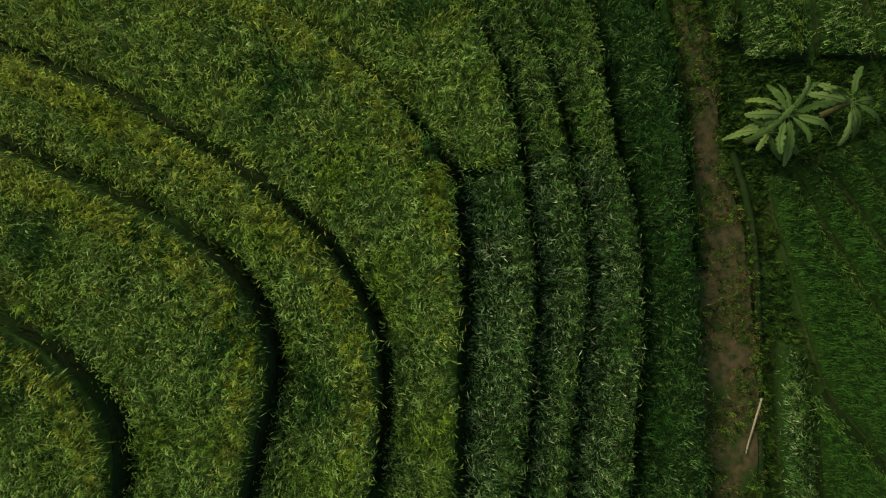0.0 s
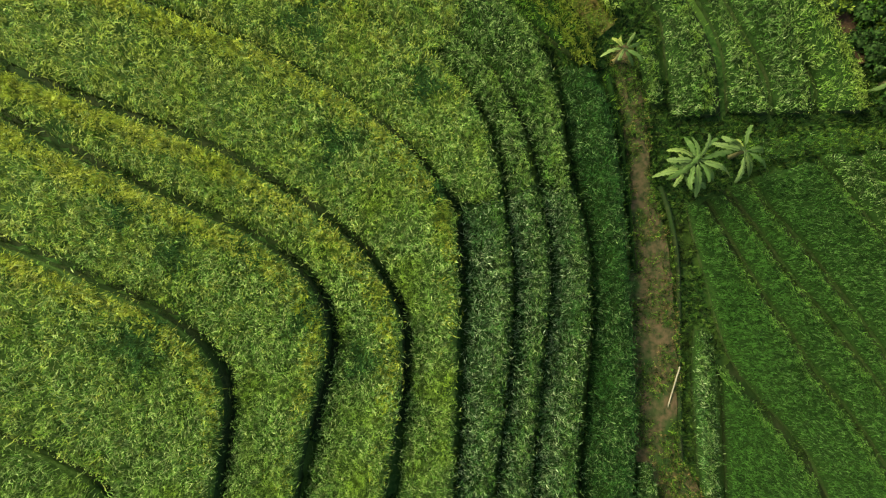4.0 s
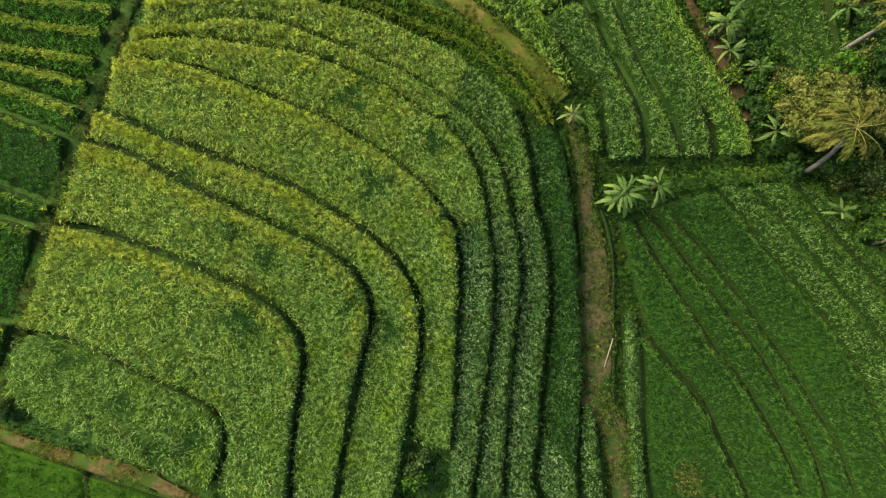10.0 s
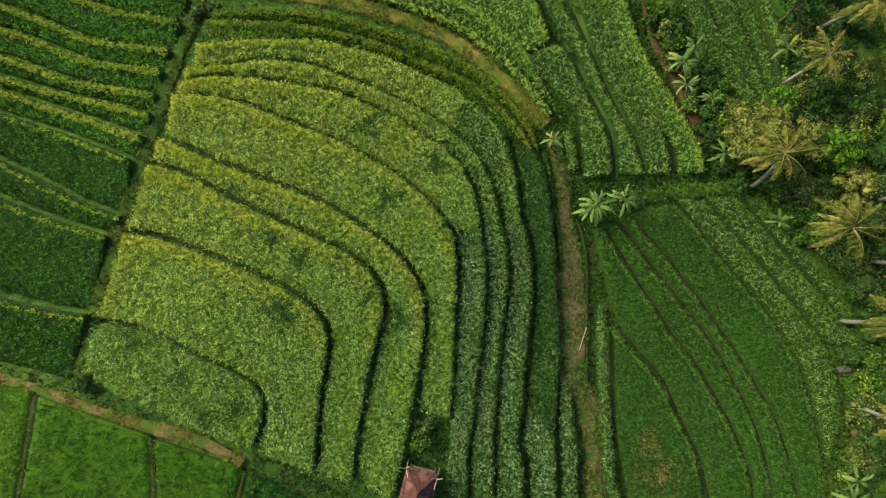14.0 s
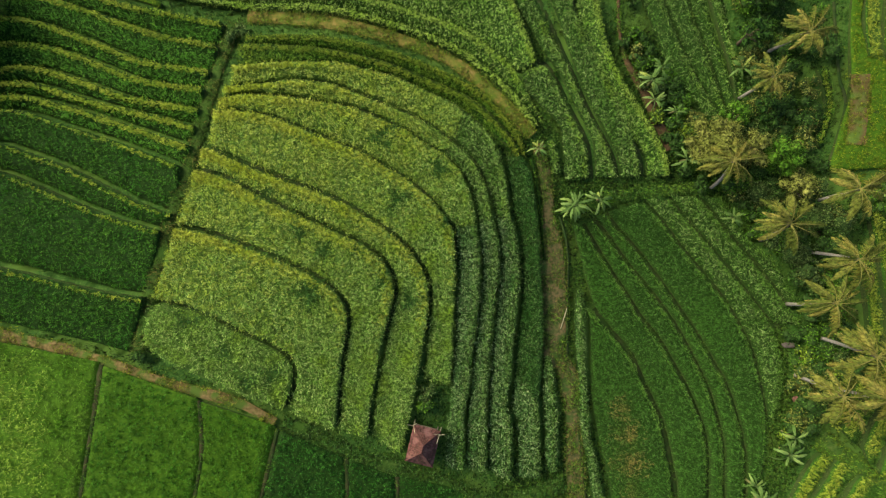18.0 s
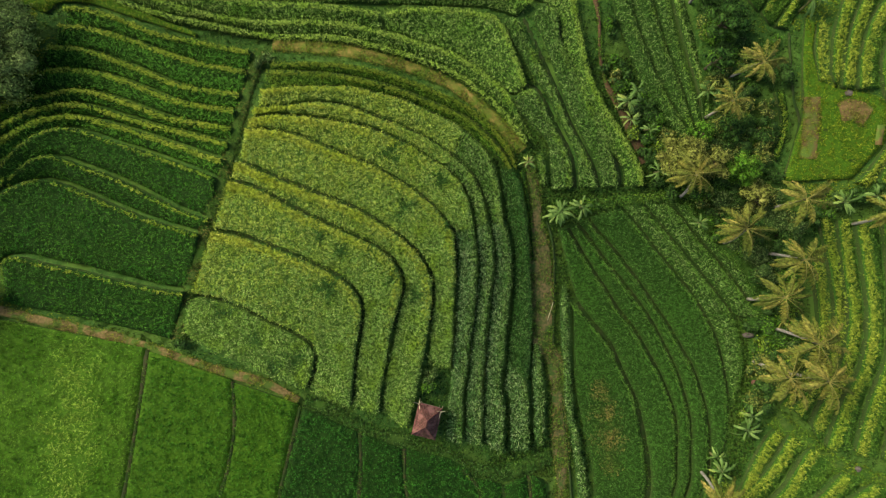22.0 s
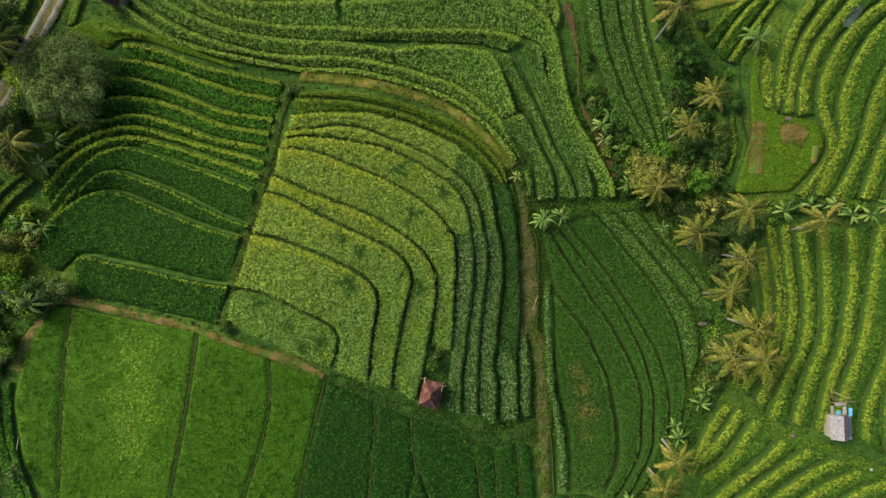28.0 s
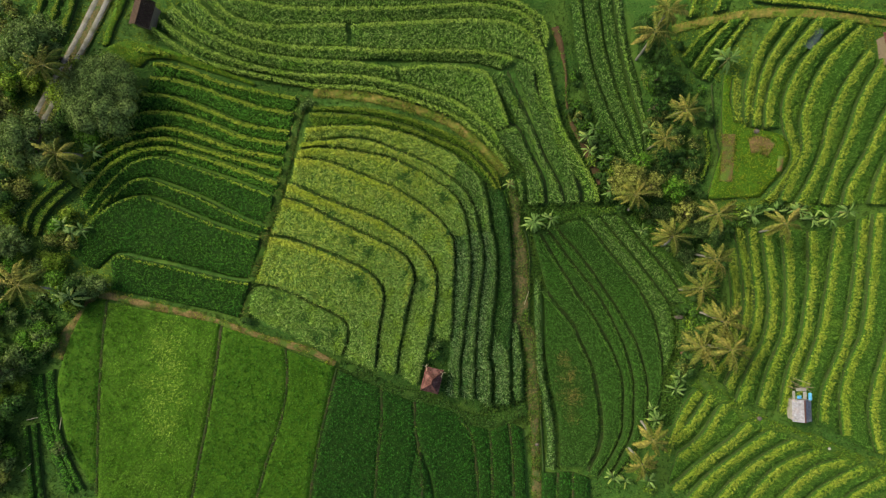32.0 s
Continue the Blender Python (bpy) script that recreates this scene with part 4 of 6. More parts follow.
k4 = [(60.2, 38), (55.4, 34), (52.6, 29.7), (51.2, 25.4), (51.5, 21.5), (53, 16.6), (50.7, 12.2), (48.9, 10.2)]
k5 = [(62.1, 37.1), (57.9, 32.6), (55.4, 27.9), (54.1, 22.8), (54.6, 18.2), (52.7, 13.5), (51.4, 10)]
k6 = [(63.4, 33.2), (60.1, 27.9), (58.3, 22.7), (57.4, 17.5), (55.3, 12.2), (53.7, 9.5)]
k7 = [(65.7, 32.1), (62.8, 26.2), (61.4, 21), (59.7, 15.8), (57.9, 9.6)]
k8 = [(69.8, 30.4), (66, 22.3), (64.2, 17.5), (62, 13.1), (61.2, 9.4)]
k9 = [(73.4, 26.1), (69, 20.1), (66.5, 14.9), (65.1, 9.6)]
k10 = [(76.9, 22.2), (72.5, 17.5), (69.5, 12.2), (68.4, 9.4)]
v0 = [(44.5, 5.9), (45.7, -1.4), (45.8, -6.7), (44.4, -12), (41.3, -16), (40.2, -17.2)]
v1 = [(46.7, 5.4), (47.2, -1.3), (47.4, -6.7), (45.8, -12.9), (43.1, -17.3), (42.3, -19.2)]
v2 = [(48.8, 5.4), (49.5, -1.3), (49.6, -6.7), (48.5, -11.9), (46, -16.3), (43.7, -21.7)]
v3 = [(52, 5.2), (52.3, -1.3), (52, -6.6), (51.4, -11), (49, -16.3), (47, -22.1)]
v4 = [(56.1, 5.2), (55.9, -1.2), (55, -6.6), (53.9, -11.8), (52, -16.2), (50.2, -23.1)]
v5 = [(60.3, 5.6), (59.2, -0.3), (58, -5.6), (56.7, -10.9), (55, -15.3), (51.9, -22.6)]
v6 = [(63.9, 7.1), (63.2, 1.5), (62.5, -2.9), (61.1, -9.1), (59.8, -13.5), (57.1, -19.6), (56.4, -24.3)]
v7 = [(65.9, 8), (65.3, 1.6), (64.5, -4.7), (63.4, -10.8), (61.2, -15.2), (59.8, -20.4), (60.1, -26.6)]
v8 = [(70.6, 8), (69.9, 1.6), (68.9, -5.5), (67.2, -11.6), (65, -18.6), (64.3, -23.8), (65.4, -29.2)]
v9 = [(74.2, 8), (73.8, 1.6), (72.8, -5.4), (71.3, -11.5), (69.6, -18.5), (69.3, -23.8), (69.7, -30)]
s0 = [(34, -27.1), (37, -24.2), (39.5, -20.4)]
s1 = [(34.8, -29.6), (38.2, -26.8), (41, -22.6), (42, -21.7)]
s2 = [(33.6, -34.8), (38.1, -30.7), (42.5, -27.3), (45.3, -24.5)]
s3 = [(36.1, -36.3), (39.8, -32.3), (45, -28.3), (48.7, -25.7)]
s4 = [(39.2, -37.9), (43.3, -33.1), (48.5, -29.1), (52.7, -26.9)]
s5 = [(44.1, -37.8), (47.6, -33.4), (50.6, -30.8), (55.7, -28.6)]
s6 = [(48.7, -37.7), (52, -34.2), (55.7, -31.3), (60.1, -29.9)]
s7 = [(52.9, -38.1), (56.8, -34.4), (63, -30.9)]
s8 = [(58.2, -38.6), (61.7, -35.3), (67.1, -32.3)]
s9 = [(63.6, -38.8), (66.2, -36), (70.6, -33.4)]
c1a = [(-53.4, -7.1), (-54.9, -10.5), (-56.1, -14.7), (-56.7, -18.5), (-55.9, -22.4), (-54.5, -27.1), (-51.3, -32.5)]
c1b = [(-51.3, -6.5), (-51.4, -12.1), (-51.3, -16.9), (-51.3, -20.1), (-51.1, -26.4), (-51, -32.3)]
c2a = [(-50.6, -6.9), (-50.8, -12.1), (-50.8, -16.9), (-50.7, -21.6), (-50.5, -27.9), (-50.4, -36.2)]
c2b = [(-34.5, -9.9), (-35, -15.6), (-36, -23.3), (-36.9, -28.9), (-38.2, -36.4)]
c3a = [(-33.7, -10.3), (-34.2, -15.6), (-35.2, -23.3), (-36.2, -28.9), (-37.4, -36.5)]
c3b = [(-25, -13.4), (-24.8, -18.5), (-25.7, -24.2), (-27.5, -29.9), (-29.2, -36.7)]
c4a = [(-24.4, -13.6), (-24.2, -18.5), (-25.1, -24.2), (-26.9, -29.9), (-28.5, -36.7)]
c4b = [(-17.8, -16.1), (-19.1, -21.9), (-20.1, -26.8), (-21, -32.5), (-21.5, -37.1)]
w1a = [(-60.7, -17.2), (-59.6, -21.6), (-58, -26.5), (-54.7, -34)]
w1b = [(-59.1, -17.2), (-58.3, -21.6), (-56.5, -27.1), (-53.5, -33.4)]
w2a = [(-58.5, -17.1), (-57.6, -23.5), (-55.1, -29.8), (-53.2, -33.4)]
w2b = [(-57.6, -16.5), (-56.7, -23.2), (-54.8, -28.7), (-52.4, -33.3)]
d1a = [(-17, -16.6), (-18.3, -21.9), (-19.4, -26.9), (-20.3, -32.6), (-20.8, -37.1)]
d1b = [(-11.4, -19.4), (-11.1, -23.8), (-11.6, -28.9), (-11.9, -33.9), (-12.2, -37.7)]
d2a = [(-10.4, -19.6), (-10.6, -24.7), (-11.1, -30.6), (-11.5, -37.7)]
d2b = [(-6.4, -21.6), (-6.2, -25.7), (-5.8, -28.7), (-6.5, -32.6), (-7.1, -38.1)]
d3a = [(-5.5, -21.6), (-5.5, -25.7), (-4.6, -29.2), (-3.2, -33.2), (-2.2, -38.4)]
d3b = [(-1.1, -23.1), (1.5, -25), (2.8, -28.8), (3.4, -34.1), (3.6, -38.8)]
e3a = [(-5.5, -29.7), (-6.1, -32.6), (-6.6, -38.1)]
e3b = [(-5.3, -29.9), (-3.8, -33.6), (-2.9, -38.4)]
d4a = [(2.2, -25.4), (3.5, -28.8), (4.1, -34.1), (4.3, -38.9)]
d4b = [(5.2, -26.6), (5.6, -29.8), (5.8, -34.2), (6, -39)]
d5a = [(5.9, -26.7), (6.2, -29.9), (6.4, -34.3), (6.6, -39)]
d5b = [(8.3, -25.7), (8.8, -30), (9.1, -34.4), (9.2, -39.1)]
d6a = [(9.1, -25.6), (9.6, -30.1), (9.8, -34.4), (9.9, -39.2)]
d6b = [(10.5, -26.5), (11, -30.1), (11.2, -34.5), (11.4, -39.2)]
d7a = [(14.2, -33.5), (14.2, -36.3), (14.2, -39.3)]
d7b = [(16.3, -33.7), (16.2, -36.3), (16.2, -39.3)]
d8a = [(16.9, -33.5), (16.7, -36.3), (16.7, -39.3)]
d8b = [(18.7, -33.5), (18.7, -36.3), (18.6, -39.2)]
d9a = [(19.2, -33.5), (19.2, -36.2), (19.2, -39.2)]
d9b = [(21.3, -34.3), (21.3, -36.2), (21.3, -39.2)]
p_west = [(-23.8, 25.3), (-24.6, 19.5), (-25.2, 14), (-26, 9.2), (-27.4, 4.6), (-28.6, 0.4), (-29.6, -3.8), (-30.6, -9.2)]
p_clay = [(-53.1, -5.7), (-50.2, -6.1), (-45.2, -7.3), (-39.4, -8.4), (-34.3, -9.8), (-29.3, -11.4), (-25.2, -12.6), (-21.1, -13.8), (-17.7, -15.8)]
p_clay2 = [(-53.1, -5.7), (-54.4, -8.6), (-56.3, -11.4), (-57.3, -15)]
p_gold = [(-22.5, 25.9), (-18.4, 25.5), (-13.9, 24.9), (-9.5, 24), (-5.2, 22.8), (-0.8, 21), (2.8, 18.4), (5.5, 15.8), (7.7, 13.3)]
p_main = [(8.4, 12.5), (9.1, 9), (9.6, 4.1), (10, -0.8), (10.2, -5.7), (10.2, -10), (11.8, -12.4), (12.5, -21.3), (12.9, -28.6), (13.2, -35.6), (13.4, -39.5)]
p_bank = [(15.8, 7), (18.6, 7.4), (21.9, 7.8), (25.1, 8.2), (27.8, 8.3)]
p_brown = [(15.6, 37.6), (16.7, 34.1), (17.5, 30), (17.6, 26), (18.4, 22.3), (20.1, 19.6), (21.9, 16), (23.2, 12.4)]
p_east = [(38.4, -18.4), (41.7, -21.5), (45.5, -24), (49.3, -25.6), (54.1, -27.1), (58.5, -28.8), (63, -30.8), (70.2, -32.3)]
p_south = [(-17.1, -16), (-13.8, -17.2), (-9.6, -19.7), (-5.8, -20.9), (-1.1, -22.8), (2.4, -24.7), (6.4, -25.2), (11.3, -23.3)]
p_road = [(-54.7, 41.5), (-56.1, 37.8), (-57.5, 34.1), (-59, 30.4), (-61.3, 24.9), (-63.6, 19.1)]
p_ditch = [(10.7, 4.9), (11.3, 3.1), (11.7, 0.2), (11.6, -5.7), (11.6, -10.6), (12.2, -12.4), (13, -19.5), (13.9, -26.8), (14.3, -33.5)]
x0 = [(36.3, 39.1), (37, 41.5), (37.6, 44.1)]
x1 = [(38.4, 39.3), (38.8, 41.5), (39.3, 44.1)]
x2 = [(40.3, 39.7), (40.7, 41.4), (41.2, 44)]
x3 = [(42.8, 40.1), (43.2, 41.3), (43.8, 43.9)]
x4 = [(45.9, 43.8), (46.7, 42.2), (51.7, 41.7), (58.4, 40.8), (68.5, 39.1)]
x5 = [(46.4, 41), (49.3, 40.5), (53.5, 40), (58.5, 39.2), (68.6, 37.5)]
y0 = [(-68.6, 33.4), (-66.4, 36.2), (-65.1, 40.8)]
y1 = [(-66.4, 32.6), (-64.3, 35.8), (-63.1, 40.8)]
y2 = [(-64.2, 31.9), (-62, 35.4), (-60.8, 40.9)]
y3 = [(-61.4, 31.4), (-59.8, 35.1), (-58.6, 40.6)]
n_lawn_a = [(42.5, 30.1), (42.3, 26.5), (42.3, 22.5), (42.4, 18.5), (41.3, 13.6), (40.5, 10.2)]
n_lawn_b = [(43.7, 29.6), (43.5, 25.6), (45.5, 21.8), (51.6, 20.4), (52.9, 16.3), (48.7, 10.6)]
w_lawn_a = [(-55.3, 30.9), (-53.1, 32.5), (-50.2, 33.2), (-46, 32.3), (-42.1, 31.2), (-37.8, 29.5), (-31.7, 27.3)]
w_lawn_b = [(-54.5, 29.4), (-51.6, 29.9), (-49.1, 29.1), (-47.8, 30.4), (-44.6, 30.5), (-40.3, 29.3), (-31.7, 26.7)]
w_lawn_c = [(-52.9, 40.5), (-53.7, 37.3), (-54.4, 35), (-54.9, 32.3)]
w_lawn_d = [(-51.4, 40.6), (-52.4, 37.4), (-53.2, 35), (-53.7, 32.5)]
p_top = [(34.4, 37.3), (39.5, 38.4), (45.4, 39.2), (49.2, 39.4), (53.8, 39.2), (58.9, 38.7), (63.1, 38), (69, 37.1)]
z1a = [(-61.2, -24.5), (-60.5, -29.4), (-59.7, -34.9)]
z1b = [(-60.5, -24.4), (-59.8, -29.4), (-59, -34.9)]
z2a = [(-60, -24.3), (-59.2, -29.4), (-58.4, -34.9)]
z2b = [(-59.3, -24.1), (-58.6, -29.5), (-57.7, -34.9)]
p_gully = [(40.7, 28.5), (41.1, 23.8), (41.5, 20.2), (42.2, 17.6), (41.6, 14.2), (40.7, 10.8)]
l0 = [(39, 21.2), (39.8, 18.3), (39.7, 16.2), (39, 13.8)]
l1 = [(40.5, 21.6), (41.1, 18.3), (41, 16), (39.9, 12.6)]
y4 = [(-64.1, 3.7), (-63.7, 6.2), (-62.6, 8.4), (-61, 10.3), (-59.4, 11.7)]
y5 = [(-62.7, 3.3), (-62.3, 5.7), (-61.2, 7.5), (-59.6, 9.4), (-58, 10.8)]
y6 = [(-61.1, 2.7), (-60.6, 4.9), (-59.7, 6.6), (-58.1, 8.4), (-56.5, 9.8)]
v00 = [(43.3, 2.2), (43.9, -3.2), (43.9, -7.2), (42.8, -11.4), (40.7, -14.7), (38.9, -16.9)]
s00 = [(32.4, -29.5), (33.8, -26.5), (35.3, -23.4), (36.9, -20.8), (38, -19.8)]
# ---- end of plan lines ----

# ---- tracks and ditches ----
MEADOW, LAWN = RICE["meadow"], RICE["lawn"]
track("path_1", np.array(p_west) - 0.3 * np.array([1, 0]), 1.2, SHADY, "shaded grassy footpath between two blocks of terraces", "path", lift=0.1, tufts=(MEADOW, MEADOW, DRY), per_metre=90, cover=0.85)
track("path_2", p_clay, 1.0, CLAY, "dry yellow clay footpath along the paddy edge", "path", tufts=(DRY, LAWN), per_metre=60, cover=0.4)
track("path_3", p_clay2, 1.5, CLAY, "bare clay path bending round the paddy corner", "path", tufts=(DRY, LAWN), per_metre=60, cover=0.4)
track("path_4", p_gold, 1.25, GOLD, "dry yellow grass path round the terraced spur", "path", tufts=(DRY, DRY, LAWN, RICE["grass"]), per_metre=80, cover=0.6, blade=0.24)
track("path_5", p_main, (0.9, 1.5, 2.5, 2.6, 2.2, 1.8, 1.6, 1.4, 1.4, 1.4), TRACK, "worn brown and green grass track below the terraces", "path", tufts=(MEADOW, MEADOW, RICE["grass"], DRY), per_metre=120, cover=0.68, blade=0.17)
track("path_6", p_bank, 1.0, SHADY, "narrow grassy bank path beside the fan of fields", "path", tufts=(MEADOW, RICE["grass"], RICE["strip"]), per_metre=120, cover=0.9)
track("path_7", p_brown, (1.3, 0.9, 0.4, 0.4, 0.5, 1.2, 1.5, 1.2), BROWN, "bare red-brown earth track beside the strips", "path", tufts=(MEADOW, RICE["grass"]), per_metre=60, cover=0.4)
track("path_8", p_east, 1.9, SHADY, "green grass path between the eastern fields", "path", tufts=(RICE["grass"], LAWN, MEADOW), per_metre=60, cover=0.9)
track("path_10", p_top, 1.3, GOLD, "dry grass path above the eastern terraces", "path", tufts=(DRY, LAWN, RICE["grass"]), per_metre=50, cover=0.6)
track("path_9", p_south, 1.5, SHADY, "dark grassy path along the foot of the terraces", "path", tufts=(MEADOW, RICE["strip"]), per_metre=110, cover=0.95)
track("road", p_road, 2.7, TRACK, "narrow lane of two concrete strips between the trees", "road", ragged=0)
side_step = np.array(p_road, float)
along = np.gradient(side_step, axis=0)
along /= np.linalg.norm(along, axis=1)[:, None]
for k, off in enumerate((-0.75, 0.75)):
    track("road_strip_%d" % (k + 1), side_step + off * np.c_[-along[:, 1], along[:, 0]], 0.85, CONCRETE, "pale concrete wheel strip of the lane", "road", lift=0.12, ragged=0)
track("ditch", p_ditch, 0.3, MUD_AND_SHADE, "narrow dark water ditch along the grass track", "ditch", lift=0.06)

track("ditch_2", p_gully, 0.35, MUD_AND_SHADE, "dark narrow gully beside the sunlit meadow", "ditch", lift=0.02)
# furrow floors: shade of the gaps painted as dark strips
for k, furrow in enumerate((m1, m2[:13], m3[:13], m4b[:14], m5[:14], m6a[:13], m7a[:12], m8a[:11])):
    track("furrow_%d" % (k + 1), furrow, 0.55, MUD_AND_SHADE, "furrow between two rice terraces, floor darkened as shade", "furrow", lift=-0.45, ragged=0, tufts=(MEADOW,), per_metre=70, cover=0.5, blade=0.2)
for k, furrow in enumerate((f1b[4:], f2, f3, f4, f5, f6s, f7s)):
    track("furrow_%d" % (k + 9), furrow, 0.65, MUD_AND_SHADE, "narrow furrow between two field terraces, floor darkened as shade", "furrow", lift=-0.32, ragged=0, tufts=(MEADOW,), per_metre=50, cover=0.4, blade=0.18)
track("furrow_19", m9[:-1], 0.5, MUD_AND_SHADE, "furrow between two grassy terraces, floor darkened as shade", "furrow", lift=-0.35, ragged=0)
for k, (a, b) in enumerate(((r1, r2[2:]), (r3, r4), (r5, t5r[6:]))):
    track("furrow_%d" % (k + 16), (glide(a, 14) + glide(b, 14)) / 2, 0.6, MUD_AND_SHADE, "furrow between two long rice strips, floor darkened as shade", "furrow", lift=-0.5, ragged=0)
for k, (a, b) in enumerate(((c1b, c2a), (c2b, c3a), (c3b, c4a), (c4b, d1a), (d1b, d2a), (d2b, d3a), (d3b, d4a), (d4b, d5a), (d5b, d6a), (d7b, d8a), (d8b, d9a))):
    n_bund = 12
    track("bund_%d" % (k + 1), (glide(a, n_bund) + glide(b, n_bund)) / 2, 0.5, BUND, "low earth bund between two paddies", "bund", lift=0.22, ragged=0.3, tufts=(RICE["meadow"], RICE["grass"]), per_metre=40, cover=0.45, blade=0.18)
# ---- terraces ----
PALE = "flowering pale green rice terrace with yellow lip"
near = dict(density=50, size=0.30, width=0.034, tall=0.75, fan=8, far_thin=True, fringe=7)
terrace(m0, m1, "pale", PALE, "main terraces", lip=None, gap=(0.36, 0.24), tilt=0.1, **near)
for a, b in ((m1, m2), (m2, m3), (m3, m4), (m4b, m5), (m5a, m6a)):
    terrace(a, b, "pale", PALE, "main terraces", lip_wide=1.1, lip_most=0.95, lip_rate=18, cap=LIP, gap=(0.26, 0.17), tilt=0.1, fade=True, **near)
for a, b in ((m6a[:11], m7a[:9]), (m7a[:9], m8a[:9])):
    terrace(a, b, "pale", PALE, "main terraces", lip_wide=0.6, lip_most=0.6, cap=LIP, gap=(0.30, 0.25), fade=True, **near)
# same terraces past the bend: weaker light put into a darker rice colour
for a, b in ((m6a[10:], m7a[8:]), (m7a[8:], m8a[8:])):
    terrace(a, b, "mid", "flowering rice terrace curling round the spur's shoulder", "main terraces", lip=RICE["pale"], lip_wide=0.6, gap=0.26, **near)
for a, b in ((m5b, m6b), (m6b, m7b), (m7b, m8b), (m11, m12), (n1, n2)):
    terrace(a, b, "steep", "narrow flowering rice strip stepping down the slope", "steep strips", lip=RICE["mid"], lip_wide=0.7, gap=0.17, **near)
# shade put into the colour: darker rice than on the strip's lower half
terrace(m8c[:9], m10c[:9], "strip", "shaded dark green strip at the foot of the steep terraces", "steep strips", lip=None, gap=0.14, **near)
terrace(m8c[8:], m10c[8:], "steep", "flowering rice strip at the foot of the steep terraces", "steep strips", lip=RICE["mid"], lip_wide=0.7, gap=0.17, **near)
for a, b in ((m8a[:-5], m9), (m9, m10)):
    terrace(a, b, "grass", "dark grassy terrace above the dry grass path", "grass terraces", tall=0.5, density=34, size=0.26, width=0.032, fan=6, fringe=10, lip=LIT_GRASS_LIP, lip_most=0.9, lip_wide=0.6, lip_rate=22, tilt=0.5, gap=0.24, side="b")
terrace(q0, q1, "grass", "grassy ledge beside the worn track", "grass terraces", tall=0.3, density=20, size=0.25, width=0.035, lip=None, fan=6)
for a, b in ((f0, f1a), (f1b, f2), (f2, f3), (f3, f4), (f4, f5)):
    terrace(a, b, "fan", "fine deep green rice terrace in the fan of fields", "fan terraces", lip=EDGE, lip_wide=0.25, lip_most=0.9, lip_rate=12, gap=0.30, tilt=0.1, follow=0.85, wind=(1.2, -0.4), density=42, size=0.24, width=0.034, fan=6, fringe=6)
for a, b in ((f5r, f6), (f6s, f7), (f7s, f8)):
    terrace(a, b, "mid", "narrow speckled rice strip at the fan's upper edge", "fan terraces", lip=EDGE, lip_wide=0.5, lip_rate=14, gap=0.34, tilt=0.4, follow=0.8, density=40, size=0.26, width=0.034, fan=6, fringe=6)
west = dict(lip_rate=20, density=26, size=0.28, width=0.045, tall=0.7, lip=GOLDEN, gap=0.2, side="a", tilt=0.8)


def short(line, by=0.75):
    """The line, cut short at its last end."""
    end = np.array(line[-1], float)
    back = np.array(line[-2], float) - end
    return line[:-1] + [tuple(end + back * by / np.linalg.norm(back))]


for a, b in ((b00, b01), (b0, b1), (b1, b2), (b2, b3), (b3, b4), (b4, b5), (b5, b6), (b6, b7)):
    terrace(short(a), short(b), "west", "deep green rice terrace with yellow grassy lip", "western terraces", lip_wide=0.6, lip_most=0.9, **west)
for a, b in ((b7, b8), (b8, b9), (b9c, b10), (b10c, b11)):
    terrace(short(a), short(b), "deep", "deep green rice terrace with thin yellow lip", "western terraces", lip_wide=0.35, lip_most=0.3, **dict(west, lip_rate=7))
for a, b in ((t0, t2), (t2, t3), (t3l, t4l), (t3r, t4r), (t4, t5), (t5a, t6a), (t5r, t6r), (t6, t7), (t7, t8), (u1, u2)):
    terrace(a, b, "north", "curving flowering rice terrace on the northern slope", "northern terraces", density=36, size=0.25, width=0.036, gap=0.24, lip=CREST, lip_wide=0.75, lip_most=0.95, lip_rate=22, tilt=0.9, side="b")
for a, b in ((r0, r1), (r0s, r1s), (r2, r3), (r4, r5)):
    terrace(a, b, "mid", "long flowering rice strip running down to the bank", "northern strips", density=42, size=0.27, width=0.036, fan=6, gap=0.26, fringe=8, lip=RICE["pale"], lip_most=0.8, lip_rate=14, lip_wide=0.7, follow=0.6)
for a, b in ((g0, g1), (g1, g2), (g2, g3), (g3, g4)):
    terrace(a, b, "mid", "pale green rice strip beside the palms", "valley strips", density=34, size=0.25, width=0.036, gap=0.33, lip=RICE["pale"], lip_wide=0.6, lip_most=0.6, lip_rate=8, tilt=0.6)
for a, b in ((h0, h1), (h1, h2), (h2, h3)):
    terrace(a, b, "east", "short green rice strip with yellow edge", "valley strips", density=20, size=0.34, width=0.05, lip=SOFT_LIP)
east = dict(density=30, size=0.26, width=0.038, lip_most=0.9, lip=SOFT_LIP, lip_rate=20, lip_wide=1.3, gap=0.18, side="a", tilt=0.5)
for a, b in ((k0, k0b), (k1, k2), (k2, k3), (k3, k4[:-3]), (k4, k5), (k5, k6), (k6, k7), (k7, k8), (k8, k9), (k9, k10)):
    terrace(a, b, "east", "green rice terrace with broad golden lip", "eastern terraces", **east)
for a, b in ((v00, v0[1:]), (v0, v1), (v1, v2), (v2, v3), (v3, v4), (v4, v5), (v5, v6), (v6, v7), (v7, v8), (v8, v9)):
    terrace(a, b, "east", "long green rice terrace with broad golden lip", "eastern terraces", **east)
for a, b in ((s00, s0), (s0, s1), (s1, s2), (s2, s3), (s3, s4), (s4, s5), (s5, s6), (s6, s7), (s7, s8), (s8, s9)):
    terrace(a, b, "east", "slanting green rice terrace with golden lip", "southeastern terraces", **east)
